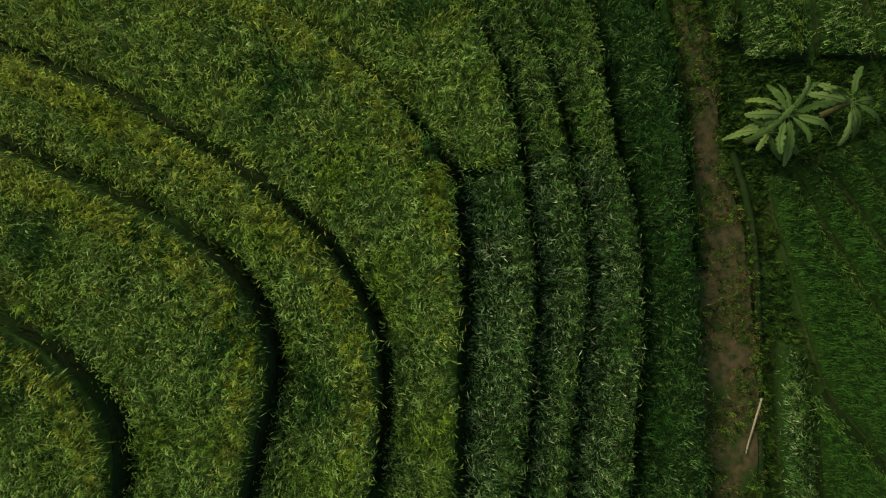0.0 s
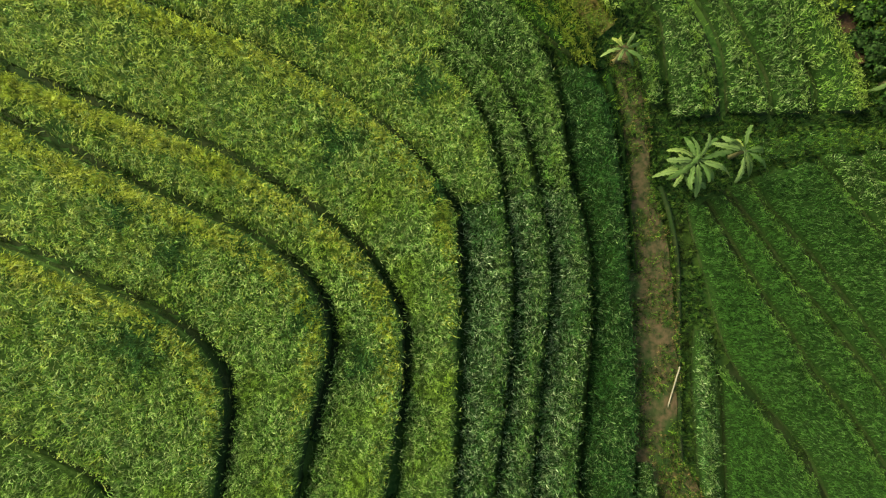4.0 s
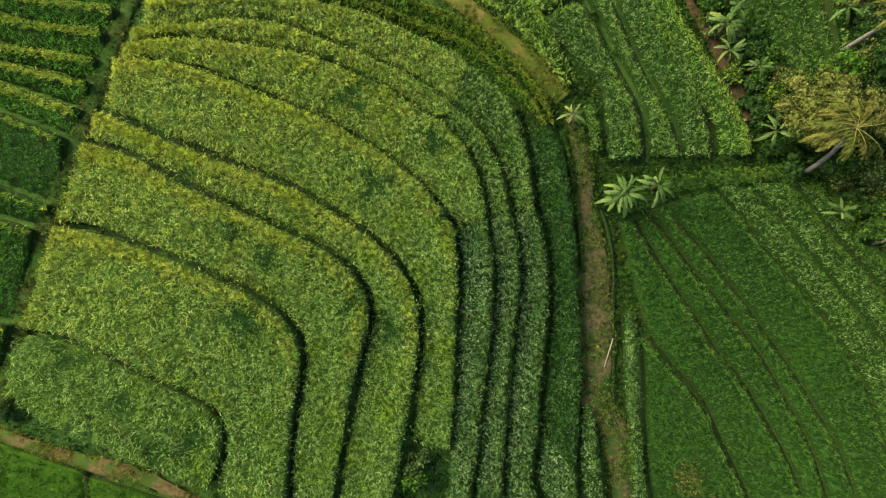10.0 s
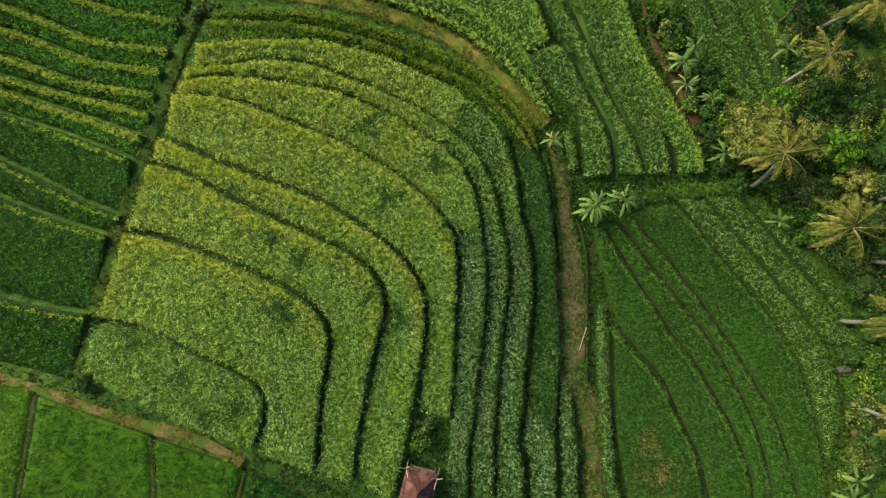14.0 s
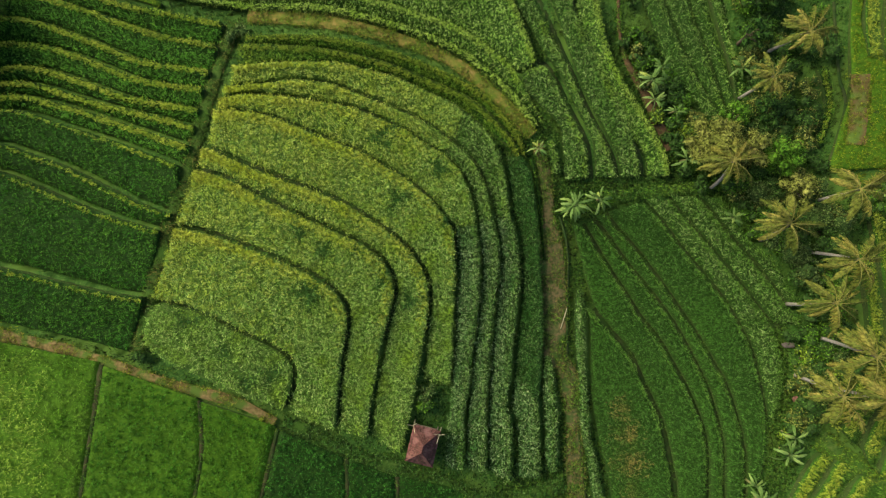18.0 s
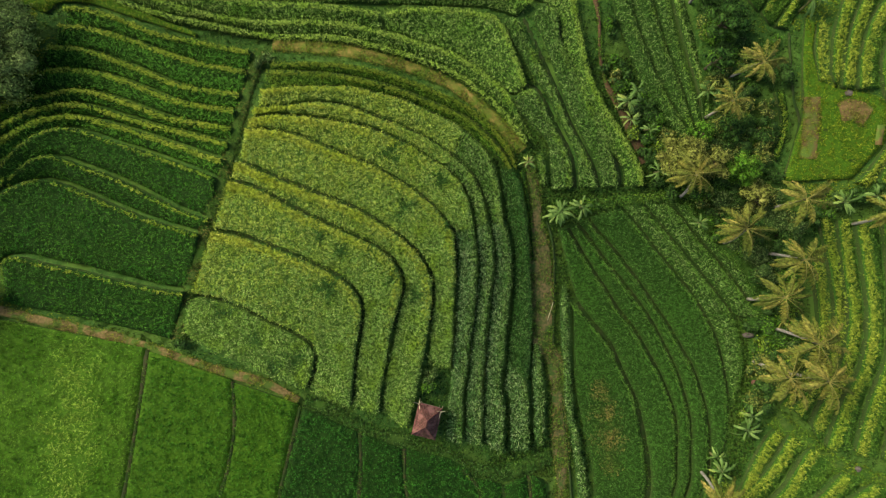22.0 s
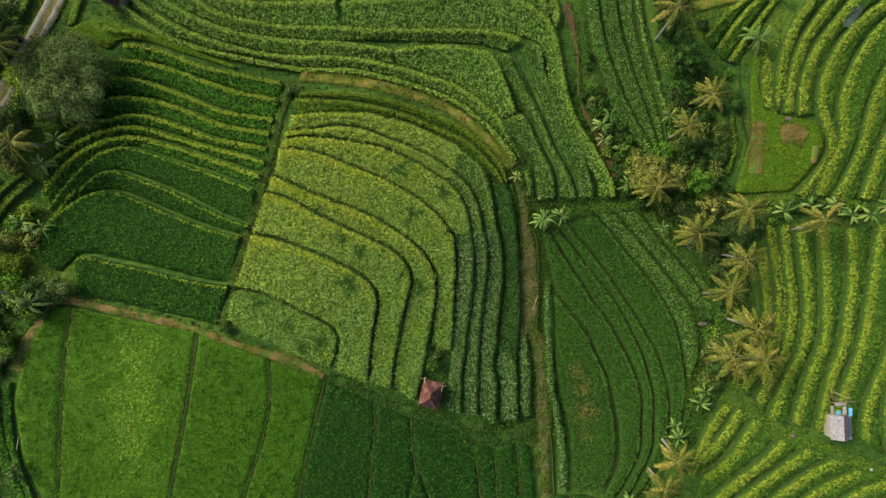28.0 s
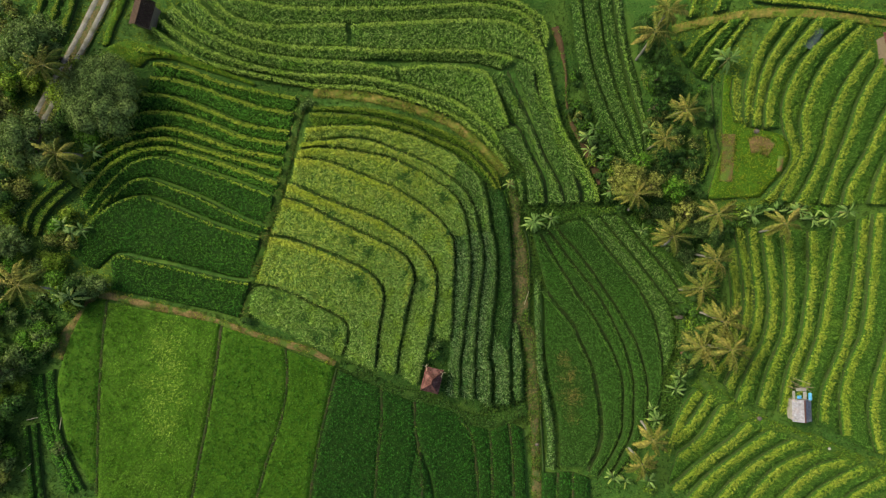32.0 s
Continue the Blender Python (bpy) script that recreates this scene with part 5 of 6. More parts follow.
for a, b, look_name in ((c1a, c1b, "fresh"), (c2a, c2b, "bright"), (c3a, c3b, "fresh"), (c4a, c4b, "fresh")):
    terrace(a, b, look_name, "bright yellow-green rice paddy with fine even leaves", "bright paddies", tall=0.45, density=20, size=0.28, width=0.05, lip=None, gap=-0.2, tilt=0.0, follow=1.0)
for a, b in ((w1a, w1b), (w2a, w2b)):
    terrace(a, b, "west", "narrow green ledge beside the bright paddies", "western ledges", tall=0.4, density=26, size=0.28, width=0.045, lip=None, gap=0.0, tilt=0.0, follow=1.0)
for a, b in ((z1a, z1b), (z2a, z2b)):
    terrace(a, b, "deep", "low dark green row of garden plants", "garden rows", density=16, size=0.35, width=0.08, lip=None, gap=0.05, tilt=0.0, follow=1.0)
for a, b in ((d1a, d1b), (d2a, d2b), (d3a, d3b), (e3a, e3b), (d4a, d4b), (d5a, d5b), (d6a, d6b), (d7a, d7b), (d8a, d8b), (d9a, d9b)):
    terrace(a, b, "dark", "dark green young rice paddy", "dark paddies", tall=0.45, density=20, size=0.28, width=0.05, lip=None, gap=-0.2, tilt=0.0, follow=1.0)
terrace(l0, l1, "grass", "small grassy ledge at the edge of the palms", "grass terraces", tall=0.4, density=24, size=0.3, width=0.04, lip=LIT_GRASS_LIP, lip_rate=8)
for a, b in ((y4, y5), (y5, y6)):
    terrace(a, b, "grass", "narrow grassy ledge below the lane", "grass terraces", tall=0.4, density=24, size=0.3, width=0.04, lip=LIT_GRASS_LIP, lip_rate=10, tilt=0.6)
for a, b in ((x0, x1), (x2, x3), (x4, x5)):
    terrace(a, b, "east", "green rice strip beyond the farther path", "far strips", density=18, size=0.34, width=0.06, gap=0.17, lip=SOFT_LIP)
for a, b in ((y0, y1), (y1, y2), (y2, y3)):
    terrace(a, b, "east", "yellow-green strip of young rice beyond the lane", "lane strips", density=18, size=0.34, width=0.06, gap=0.17, lip=SOFT_LIP)
terrace(n_lawn_a, n_lawn_b, "lawn", "low sunlit yellow-green meadow beside bare plots", "meadows", tall=0.2, density=22, size=0.2, width=0.05, lip=None, gap=0.05, tilt=0.0)
terrace(w_lawn_a, w_lawn_b, "lawn", "sunlit yellow-green grass mound below the lane", "meadows", tall=0.3, density=20, size=0.25, width=0.05, lip=None, gap=0.05, tilt=0.0)
terrace(w_lawn_c, w_lawn_d, "lawn", "sunlit yellow-green verge beside the lane", "meadows", tall=0.3, density=20, size=0.25, width=0.05, lip=None, gap=0.05, tilt=0.0)

# ---- plant materials ----
FROND = material("palm_frond", [(0.0, (0.072, 0.103, 0.013)), (0.4, (0.144, 0.155, 0.0234)), (0.75, (0.228, 0.207, 0.039)), (1.0, (0.324, 0.259, 0.065))], (0.108, 0.132, 0.0208), 1.2, 0.45, 0.65, thin=0.3, tuft=0.35, by_thing=True)
RACHIS = material("palm_midrib", [(0.3, (0.14, 0.135, 0.03)), (0.7, (0.22, 0.20, 0.05))], None, island=False)
PALM_BARK = material("palm_bark", [(0.3, (0.12, 0.11, 0.09)), (0.6, (0.24, 0.22, 0.18)), (0.8, (0.38, 0.35, 0.3))], None, rough=0.9, grain=7, bump=0.6, island=False)
BARK = material("tree_bark", [(0.3, (0.06, 0.045, 0.03)), (0.7, (0.14, 0.11, 0.075))], None, rough=0.95, grain=8, bump=0.7, island=False)
BANANA = material("banana_leaf", [(0.0, (0.0638, 0.131, 0.0229)), (0.4, (0.106, 0.192, 0.0383)), (0.7, (0.181, 0.274, 0.0688)), (0.9, (0.234, 0.324, 0.0688)), (1.0, (0.297, 0.344, 0.0612))], (0.16, 0.243, 0.0612), 2.0, 0.5, 0.8, rough=0.45, thin=0.3, by_thing=True)
MIDRIB = material("banana_midrib", [(0.3, (0.06, 0.11, 0.025)), (0.7, (0.10, 0.15, 0.045))], None, island=False)
STEM = material("banana_stem", [(0.3, (0.12, 0.13, 0.04)), (0.7, (0.22, 0.20, 0.08))], None, grain=9, bump=0.3, island=False)
LEAVES = {
    "dark": material("leaves_dark", [(0.0, (0.018, 0.055, 0.008)), (0.6, (0.035, 0.085, 0.012)), (1.0, (0.07, 0.14, 0.022))], thin=0.3, tuft=0.6),
    "grey": material("leaves_grey_green", [(0.0, (0.0594, 0.104, 0.0218)), (0.6, (0.104, 0.158, 0.0377)), (1.0, (0.179, 0.238, 0.0693))], thin=0.35, tuft=0.5),
    "olive": material("leaves_olive", [(0.0, (0.129, 0.153, 0.0264)), (0.6, (0.182, 0.201, 0.0396)), (1.0, (0.257, 0.256, 0.066))], thin=0.35, tuft=0.6),
    "lime": material("leaves_yellow_green", [(0.0, (0.108, 0.18, 0.012)), (0.6, (0.162, 0.246, 0.0192)), (1.0, (0.24, 0.312, 0.036))], thin=0.35, tuft=0.5),
    "fresh": material("leaves_fresh", [(0.0, (0.045, 0.12, 0.008)), (0.6, (0.075, 0.175, 0.012)), (1.0, (0.13, 0.24, 0.022))], thin=0.3, tuft=0.55),
    # shade inside shrub foliage, put into the inner shell's colour
    "inner": material("leaves_inner_shade", [(0.3, (0.02, 0.046, 0.008)), (0.7, (0.045, 0.085, 0.018))], None, rough=0.9, grain=5, bump=0.8, island=False),
}


def grown(points, radii, sides=7):
    """A round tapering stem through places: verts and faces."""
    p, r = np.array(points, float), np.array(radii, float)
    d = np.gradient(p, axis=0)
    d /= np.linalg.norm(d, axis=1)[:, None] + 1e-9
    x = np.cross(d, [0.31, 0.95, 0.05])
    x /= np.linalg.norm(x, axis=1)[:, None] + 1e-9
    y = np.cross(d, x)
    a = np.linspace(0, 2 * np.pi, sides, endpoint=False)
    rings = p[:, None] + r[:, None, None] * (np.cos(a)[None, :, None] * x[:, None] + np.sin(a)[None, :, None] * y[:, None])
    k = np.arange(len(p) * sides).reshape(len(p), sides)
    n = np.roll(k, -1, 1)
    return rings.reshape(-1, 3), np.stack([k[:-1], n[:-1], n[1:], k[1:]], -1).reshape(-1, 4)


def kites(base, way, side, size, wide, sag=0.0):
    """One pointed leaf at each base, along way, with its width along side."""
    n = len(base)
    size, wide = np.broadcast_to(size, n)[:, None], np.broadcast_to(wide, n)[:, None]
    mid = base + way * size * 0.5
    tip = base + way * size
    tip[:, 2] -= sag * size[:, 0]
    return np.stack([base, mid - side * wide / 2, tip, mid + side * wide / 2], 1).reshape(-1, 3), np.arange(4 * n).reshape(-1, 4)


def turned(rng, n):
    v = rng.normal(0, 1, (n, 3))
    return v / np.linalg.norm(v, axis=1)[:, None]


def join(pieces):
    verts, faces, base = [], [], 0
    for v, f in pieces:
        verts.append(v)
        faces.append(f + base)
        base += len(v)
    return np.vstack(verts), np.vstack(faces)


# three shapes of palm frond, lying out along +x
def frond_mesh(rng, reach, rise, drop):
    s = np.linspace(0, 1, 12)
    rib = np.c_[reach * (s - 0.10 * s ** 2), 0.12 * np.sin(3 * s) * s, rise * s - drop * s ** 2.2]
    rv, rf = grown(rib, np.linspace(0.04, 0.008, 12), 4)
    q = np.clip(np.repeat(np.linspace(0.14, 0.99, 30), 2) + rng.normal(0, 0.02, 60), 0.1, 1)
    at = np.c_[np.interp(q, s, rib[:, 0]), np.interp(q, s, rib[:, 1]), np.interp(q, s, rib[:, 2])]
    hand = np.tile([1.0, -1.0], 30)
    way = np.c_[0.6 + 0.5 * q + rng.normal(0, 0.12, 60), hand * (0.75 - 0.25 * q) + rng.normal(0, 0.1, 60), -0.55 + rng.normal(0, 0.25, 60)]
    way /= np.linalg.norm(way, axis=1)[:, None]
    side = np.cross(way, np.tile([0, 0, 1.0], (60, 1)))
    side /= np.linalg.norm(side, axis=1)[:, None]
    size = 0.72 * np.sin(np.pi * np.clip(0.18 + 0.72 * q, 0, 1)) * rng.uniform(0.8, 1.15, 60)
    lv, lf = kites(at, way, side, size, 0.13, 0.35)
    return raw_mesh("frond", lv, [lf], [FROND]), raw_mesh("midrib", rv, [rf], [RACHIS])


palm_rng = np.random.default_rng(11)
FRONDS = [frond_mesh(palm_rng, 3.3, 0.9, 1.7), frond_mesh(palm_rng, 3.5, 1.6, 1.9), frond_mesh(palm_rng, 3.0, 2.3, 1.6), frond_mesh(palm_rng, 2.9, 0.2, 1.9)]


def palm(hub_x, hub_y, tall, scale=1.0, base=None, fronds=18):
    SEED[0] += 1
    rng = np.random.default_rng(SEED[0])
    bx, by = base if base else (hub_x + rng.normal(0, 0.5), hub_y + rng.normal(0, 0.5))
    gz = float(land(bx, by)) - 0.3
    thing = tagged(new("coconut_palm"), "coconut palm with a slim grey trunk and yellowing fronds", "palm tree", "palms in the valley")
    thing.location = (bx, by, gz)
    top = np.array([hub_x - bx, hub_y - by, tall + 0.3])
    s = np.linspace(0, 1, 9)
    line = np.c_[top[0] * s ** 1.4, top[1] * s ** 1.4, top[2] * s]
    part("trunk", raw_mesh("trunk", *[[v] if i else v for i, v in enumerate(grown(line, 0.20 - 0.07 * s, 9))], [PALM_BARK], smooth=True), thing, "slim pale grey trunk")
    for k in range(fronds):
        ring = k % 4
        leaf_mesh, rib_mesh = FRONDS[(0, 1, 3, 2)[ring]]
        ob = part("frond", leaf_mesh, thing)
        part("midrib", rib_mesh, ob)
        ob.location = top
        ob.rotation_euler = (rng.normal(0, 0.22), rng.normal(0, 0.16), 2.399 * k + rng.normal(0, 0.28))
        ob.scale = [scale * rng.uniform(0.75, 1.12)] * 3
    return thing


# banana leaves, lying out along +x
def banana_mesh(rng, reach, wide, rise, drop):
    """A paddle leaf on a bare stalk: two blades that fall a little from the midrib, torn here and there at the rim."""
    n = 31
    s = np.linspace(0, 1, n)
    rib = np.c_[reach * (s - 0.12 * s ** 2), 0.08 * np.sin(2 * s) * s, rise * s - drop * s ** 2]
    q = np.clip((s - 0.16) / 0.84, 0, 1)
    half = wide / 2 * np.clip(np.sin(np.pi * q ** 0.8), 0, 1) ** 0.45
    half[q == 0] = 0.012
    verts = []
    for i in range(n):
        for v in (-1, -0.5, 0, 0.5, 1):
            tear = rng.choice([1.0, 0.88, 0.62], p=[0.45, 0.3, 0.25]) if abs(v) == 1 else 1
            verts.append((rib[i, 0] + 0.10 * abs(v) * half[i], rib[i, 1] + v * half[i] * tear, rib[i, 2] + 0.10 * abs(v) * half[i] - 0.30 * v * v * half[i]))
    rv, rf = grown((rib + [0, 0, 0.008])[::5], np.linspace(0.03, 0.006, n)[::5], 4)
    f = grid_faces(n, 5)
    return raw_mesh("leaf", np.array(verts), [f], [BANANA], smooth=True), raw_mesh("midrib", rv, [rf], [MIDRIB], smooth=True)


banana_rng = np.random.default_rng(12)
BANANA_LEAVES = [banana_mesh(banana_rng, 2.2, 0.40, 0.9, 1.6), banana_mesh(banana_rng, 2.0, 0.44, 1.5, 1.4), banana_mesh(banana_rng, 1.8, 0.36, 0.4, 1.5), banana_mesh(banana_rng, 1.8, 0.38, 2.5, 1.6)]


def banana(x, y, tall=1.7, scale=1.0, leaves=10, label="banana plant with broad arching green leaves"):
    SEED[0] += 1
    rng = np.random.default_rng(SEED[0])
    leaves += 2
    thing = tagged(new("banana_plant"), label, "banana plant", "banana plants")
    thing.location = (x, y, float(land(x, y)) - 0.35)
    s = np.linspace(0, 1, 6)
    lean = rng.normal(0, 0.15, 2)
    part("stem", raw_mesh("stem", *[[v] if i else v for i, v in enumerate(grown(np.c_[lean[0] * s, lean[1] * s, (tall + 0.35) * s], 0.14 - 0.06 * s, 8))], [STEM], smooth=True), thing, "thick yellow-green stem")
    for k in range(leaves):
        leaf_mesh, rib_mesh = BANANA_LEAVES[k % 4]
        ob = part("leaf", leaf_mesh, thing)
        part("midrib", rib_mesh, ob, "pale green midrib")
        ob.location = (lean[0], lean[1], tall + 0.3)
        ob.rotation_euler = (rng.normal(0, 0.35), rng.normal(0, 0.2), 2.399 * k + rng.normal(0, 0.3))
        ob.scale = [scale * rng.uniform(0.8, 1.1)] * 3
    return thing


def crown(rng, lobes, leaf, wide, per_area=22):
    """Leaves over rounded clumps, with gaps and an uneven outline, round a rough added inner shell; gives verts, faces
    and slots.
    """
    out, slots = [], []
    for c, r in lobes:
        n = int(per_area * r * r * 4 / (leaf / 0.3) ** 1.5)
        d = turned(rng, n)
        d[:, 2] = np.abs(d[:, 2]) * np.where(rng.random(n) < 0.85, 1, -1)
        bulge = 1 + 0.16 * np.sin(4 * d[:, 0] + 9 * c[0]) + 0.16 * np.sin(5 * d[:, 1] + 7 * c[1])
        at = np.array(c) + d * (r * bulge * rng.uniform(0.72, 1.04, n))[:, None] * [1, 1, 0.75]
        way = d * 0.45 + turned(rng, n) * 0.8
        way /= np.linalg.norm(way, axis=1)[:, None]
        side = np.cross(way, d + 0.5 * turned(rng, n))
        side /= np.linalg.norm(side, axis=1)[:, None] + 1e-6
        out.append(kites(at, way, side, leaf * rng.uniform(0.6, 1.3, n), wide, 0.15))
        slots.append(np.zeros(n, int))
        # the inner mass: an added lumpy closed shell, dark in shrubs as inner shade
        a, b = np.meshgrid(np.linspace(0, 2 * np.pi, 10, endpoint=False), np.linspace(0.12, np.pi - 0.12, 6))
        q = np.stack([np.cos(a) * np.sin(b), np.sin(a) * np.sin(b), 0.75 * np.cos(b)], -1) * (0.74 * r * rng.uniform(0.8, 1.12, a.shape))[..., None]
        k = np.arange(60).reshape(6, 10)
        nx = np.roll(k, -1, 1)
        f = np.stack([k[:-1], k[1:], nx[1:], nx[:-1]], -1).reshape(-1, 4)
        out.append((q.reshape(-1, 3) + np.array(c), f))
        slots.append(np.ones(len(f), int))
    return (*join(out), np.concatenate(slots))


def tree(x, y, tall, spread, leaves, label, leaf=0.34, lobes=16, name="tree", category="tree", per_area=40):
    SEED[0] += 1
    rng = np.random.default_rng(SEED[0])
    thing = tagged(new(name), label, category)
    thing.location = (x, y, float(land(x, y)) - 0.35)
    clumps = []
    limbs = []
    fork = np.array([rng.normal(0, 0.15), rng.normal(0, 0.15), tall * 0.4])
    for k in range(lobes):
        a, q = 2.399 * k, math.sqrt((k + 0.4) / lobes)
        c = np.array([spread * 0.8 * q * math.cos(a), spread * 0.8 * q * math.sin(a) * rng.uniform(0.85, 1.1), tall * (0.93 - 0.32 * q * q) + rng.normal(0, 0.06 * tall)])
        clumps.append((c, spread * rng.uniform(0.22, 0.38)))
        if k % 2 == 0:
            mid = fork * 0.5 + c * 0.5 + [0, 0, 0.05 * tall]
            limbs.append(grown([fork, mid, c], [0.035 * tall ** 0.9, 0.02 * tall ** 0.9, 0.008 * tall], 5))
    tv, tf = grown([(0, 0, 0), fork * 0.5, fork], [0.045 * tall, 0.04 * tall, 0.035 * tall], 8)
    part("trunk", raw_mesh("trunk", tv, [tf], [BARK], smooth=True), thing, "dark rough trunk")
    for lv, lf in limbs:
        part("limb", raw_mesh("limb", lv, [lf], [BARK], smooth=True), thing)
    cv, cf, _ = crown(rng, clumps, leaf, leaf * 0.55, per_area)
    part("crown", raw_mesh("crown", cv, [cf], [LEAVES[leaves]]), thing)
    return thing


WESTERN = []


def shrub(x, y, r, leaves, label, leaf=0.24):
    """A shrub of five leafy clumps on three branches; those in the far western thicket grow into one mass."""
    SEED[0] += 1
    rng = np.random.default_rng(SEED[0])
    place = np.array([x, y, float(land(x, y)) - 0.35])
    lobes = [(np.array([rng.normal(0, 0.45 * r), rng.normal(0, 0.45 * r), 0.35 + rng.uniform(0.35, 0.8) * r]), r * rng.uniform(0.45, 0.7)) for _ in range(5)]
    far_off = x < -40
    cv, cf, cs = crown(rng, lobes, 0.3 if far_off else leaf, 0.18 if far_off else leaf * 0.6, 34 if far_off else 40)
    if far_off:
        WESTERN.append((cv + place, cf, np.full(len(cf), list(LEAVES).index(leaves))))
        return
    thing = tagged(new("shrub"), label, "shrub", "undergrowth shrubs")
    thing.location = place
    for c, q in lobes[:3]:
        sv, sf = grown([(0, 0, 0), c * 0.6, c], [0.05, 0.035, 0.015], 5)
        part("branch", raw_mesh("branch", sv, [sf], [BARK]), thing)
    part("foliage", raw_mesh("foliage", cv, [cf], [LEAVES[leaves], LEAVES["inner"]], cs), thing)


# ---- palms ----
palm(26.8, 10.0, 7.0, 0.95, base=(27.9, 8.3))
palm(32.4, 3.9, 7.0, 1.0, base=(33.6, 2.6))
for x, y, tall, scale in ((38.6, 7.2, 7.5, 1.05), (38.5, 0.4, 7.5, 1.05), (36.6, -3.8, 7.0, 0.95), (39.2, -8.7, 8.0, 1.15), (36.1, -12.4, 7.5, 1.0), (40.1, -12.7, 7.5, 1.05),
                          (33.9, 22.4, 7.5, 0.95), (31.5, 18.7, 6.0, 0.75), (29.1, 33.9, 7.5, 1.05), (31, 37.1, 7.0, 0.9), (48.6, 5.8, 7.0, 1.0), (28.9, -26, 6.5, 0.9), (27.4, -29.5, 6.5, 0.85),
                          (-58.1, -4.1, 7.0, 1.15), (-57.8, 26.4, 7.0, 1.0)):
    palm(x, y, tall, scale)
palm(-54.4, 13.7, 7.5, 0.95, base=(-56.6, 15.0))

# ---- banana plants ----
TRACK_BANANAS = [(12.2, 5.9, 1.7, 0.95, 14), (11.5, 5.4, 1.2, 0.8, 7), (15, 6.7, 1.8, 0.9, 9), (8.1, 11.6, 1.3, 0.62, 6), (20.5, 19.2, 1.7, 0.85, 9), (21.8, 21, 1.6, 0.75, 8), (21.1, 17.8, 1.4, 0.7, 8), (24.5, 11.3, 1.6, 0.8, 8), (29.8, 5, 1.5, 0.75, 8), (30.7, 21.3, 1.6, 0.8, 8), (41.9, 31.2, 2.2, 1.1, 12), (42.9, 32.4, 1.9, 0.9, 9), (41.2, 32.3, 1.8, 0.9, 9)]
FIELD_BANANAS = [(46.6, 7.2, 1.8, 0.95, 10), (50.2, 8.2, 1.8, 0.9, 9), (58.5, 7.2, 1.8, 1, 10), (61, 8.3, 1.9, 0.95, 10), (56, 7.1, 1.7, 0.9, 9), (53.8, 8.4, 1.8, 0.9, 9), (34.3, -19.6, 1.8, 0.95, 10), (34.6, -17.9, 1.7, 0.8, 9), (31.2, -24.3, 1.8, 0.9, 10), (30.7, -23, 1.6, 0.7, 8), (29.8, -33.6, 1.7, 0.85, 9), (24.9, -33.5, 1.7, 0.8, 9)]
OUTER_BANANAS = [(26.5, -33.8, 1.6, 0.7, 8), (-54.8, -6.3, 2.2, 1.2, 12), (-56.3, -5.4, 2, 1, 10), (-56.8, 4.1, 1.9, 0.9, 9), (-55.6, 3.2, 1.7, 0.8, 8), (-53.6, 18.5, 1.6, 0.8, 8), (-54, 3.6, 1.6, 0.7, 7), (-53.5, 15.5, 1.8, 0.85, 9), (-55.2, 12.1, 1.8, 0.85, 9), (23.2, 16.6, 1.3, 0.6, 7)]
for x, y, tall, scale, n in TRACK_BANANAS + FIELD_BANANAS + OUTER_BANANAS:
    banana(x, y, tall, scale, n)

# ---- trees ----
tree(-52.6, 23.8, 4.8, 6.5, "grey", "large grey-green broadleaf tree with a rounded crown", 0.26, 34, per_area=26)
tree(31.9, 28.8, 6.0, 2.9, "dark", "round dark green tree among the palms", 0.22, 14)
tree(26.6, 12.4, 6.0, 3.2, "olive", "olive yellow-leaved tree beside a leaning palm", 0.2, 18, per_area=60)
tree(30.6, 12.0, 5.0, 2.2, "olive", "small olive-leaved tree in the valley thicket", 0.22, 12)
tree(33.8, 11.2, 5.0, 2.3, "fresh", "fresh green rounded tree in the valley thicket", 0.22, 12)
tree(31.2, 24.6, 4.5, 1.9, "dark", "dark green tree in the valley thicket", 0.22, 11)
tree(33.0, 16.4, 4.0, 1.8, "dark", "dark green tree in the valley thicket", 0.22, 11)
tree(29.4, 15.6, 4.2, 1.7, "fresh", "fresh green tree in the valley thicket", 0.22, 10)
tree(35.8, 8.0, 4.6, 1.9, "olive", "olive-leaved tree in the valley thicket", 0.22, 11)
tree(35.2, 4.6, 4.0, 1.8, "dark", "dark green tree in the valley thicket", 0.22, 10)
tree(-60.8, 30, 8.0, 4.6, "grey", "dusky green broadleaf tree beside the lane", 0.36, 20)
tree(-60.4, 15.8, 8.0, 4.4, "grey", "dusky olive tree below the lane", 0.36, 20)
tree(-65.5, 20, 7.0, 4.0, "olive", "olive-leaved tree below the lane", 0.36, 16)
tree(-63, 1.5, 4.5, 2.6, "grey", "grey-green tree in the western thicket", 0.3, 14)
tree(-63.5, -16.5, 4.5, 2.8, "grey", "dull green tree at the edge of the garden", 0.34, 16)
tree(-65, -26, 4.5, 2.8, "grey", "dull green tree at the edge of the garden", 0.34, 14)
tree(-55.4, -27.4, 2.2, 1.2, "grey", "small round grey-green garden tree", 0.25, 8)

# ---- undergrowth ----


def in_field(x, y, r=0.75):
    """Whether a terrace lies here or within r."""
    i, j = np.rint((x + r * np.array([0, 1, -1, 0, 0]) + 80) / 0.5).astype(int) + len(FAR), np.rint((y + r * np.array([0, 0, 0, 1, -1]) + 55) / 0.5).astype(int) + len(FAR)
    return bool(COVERED[j, i].any())


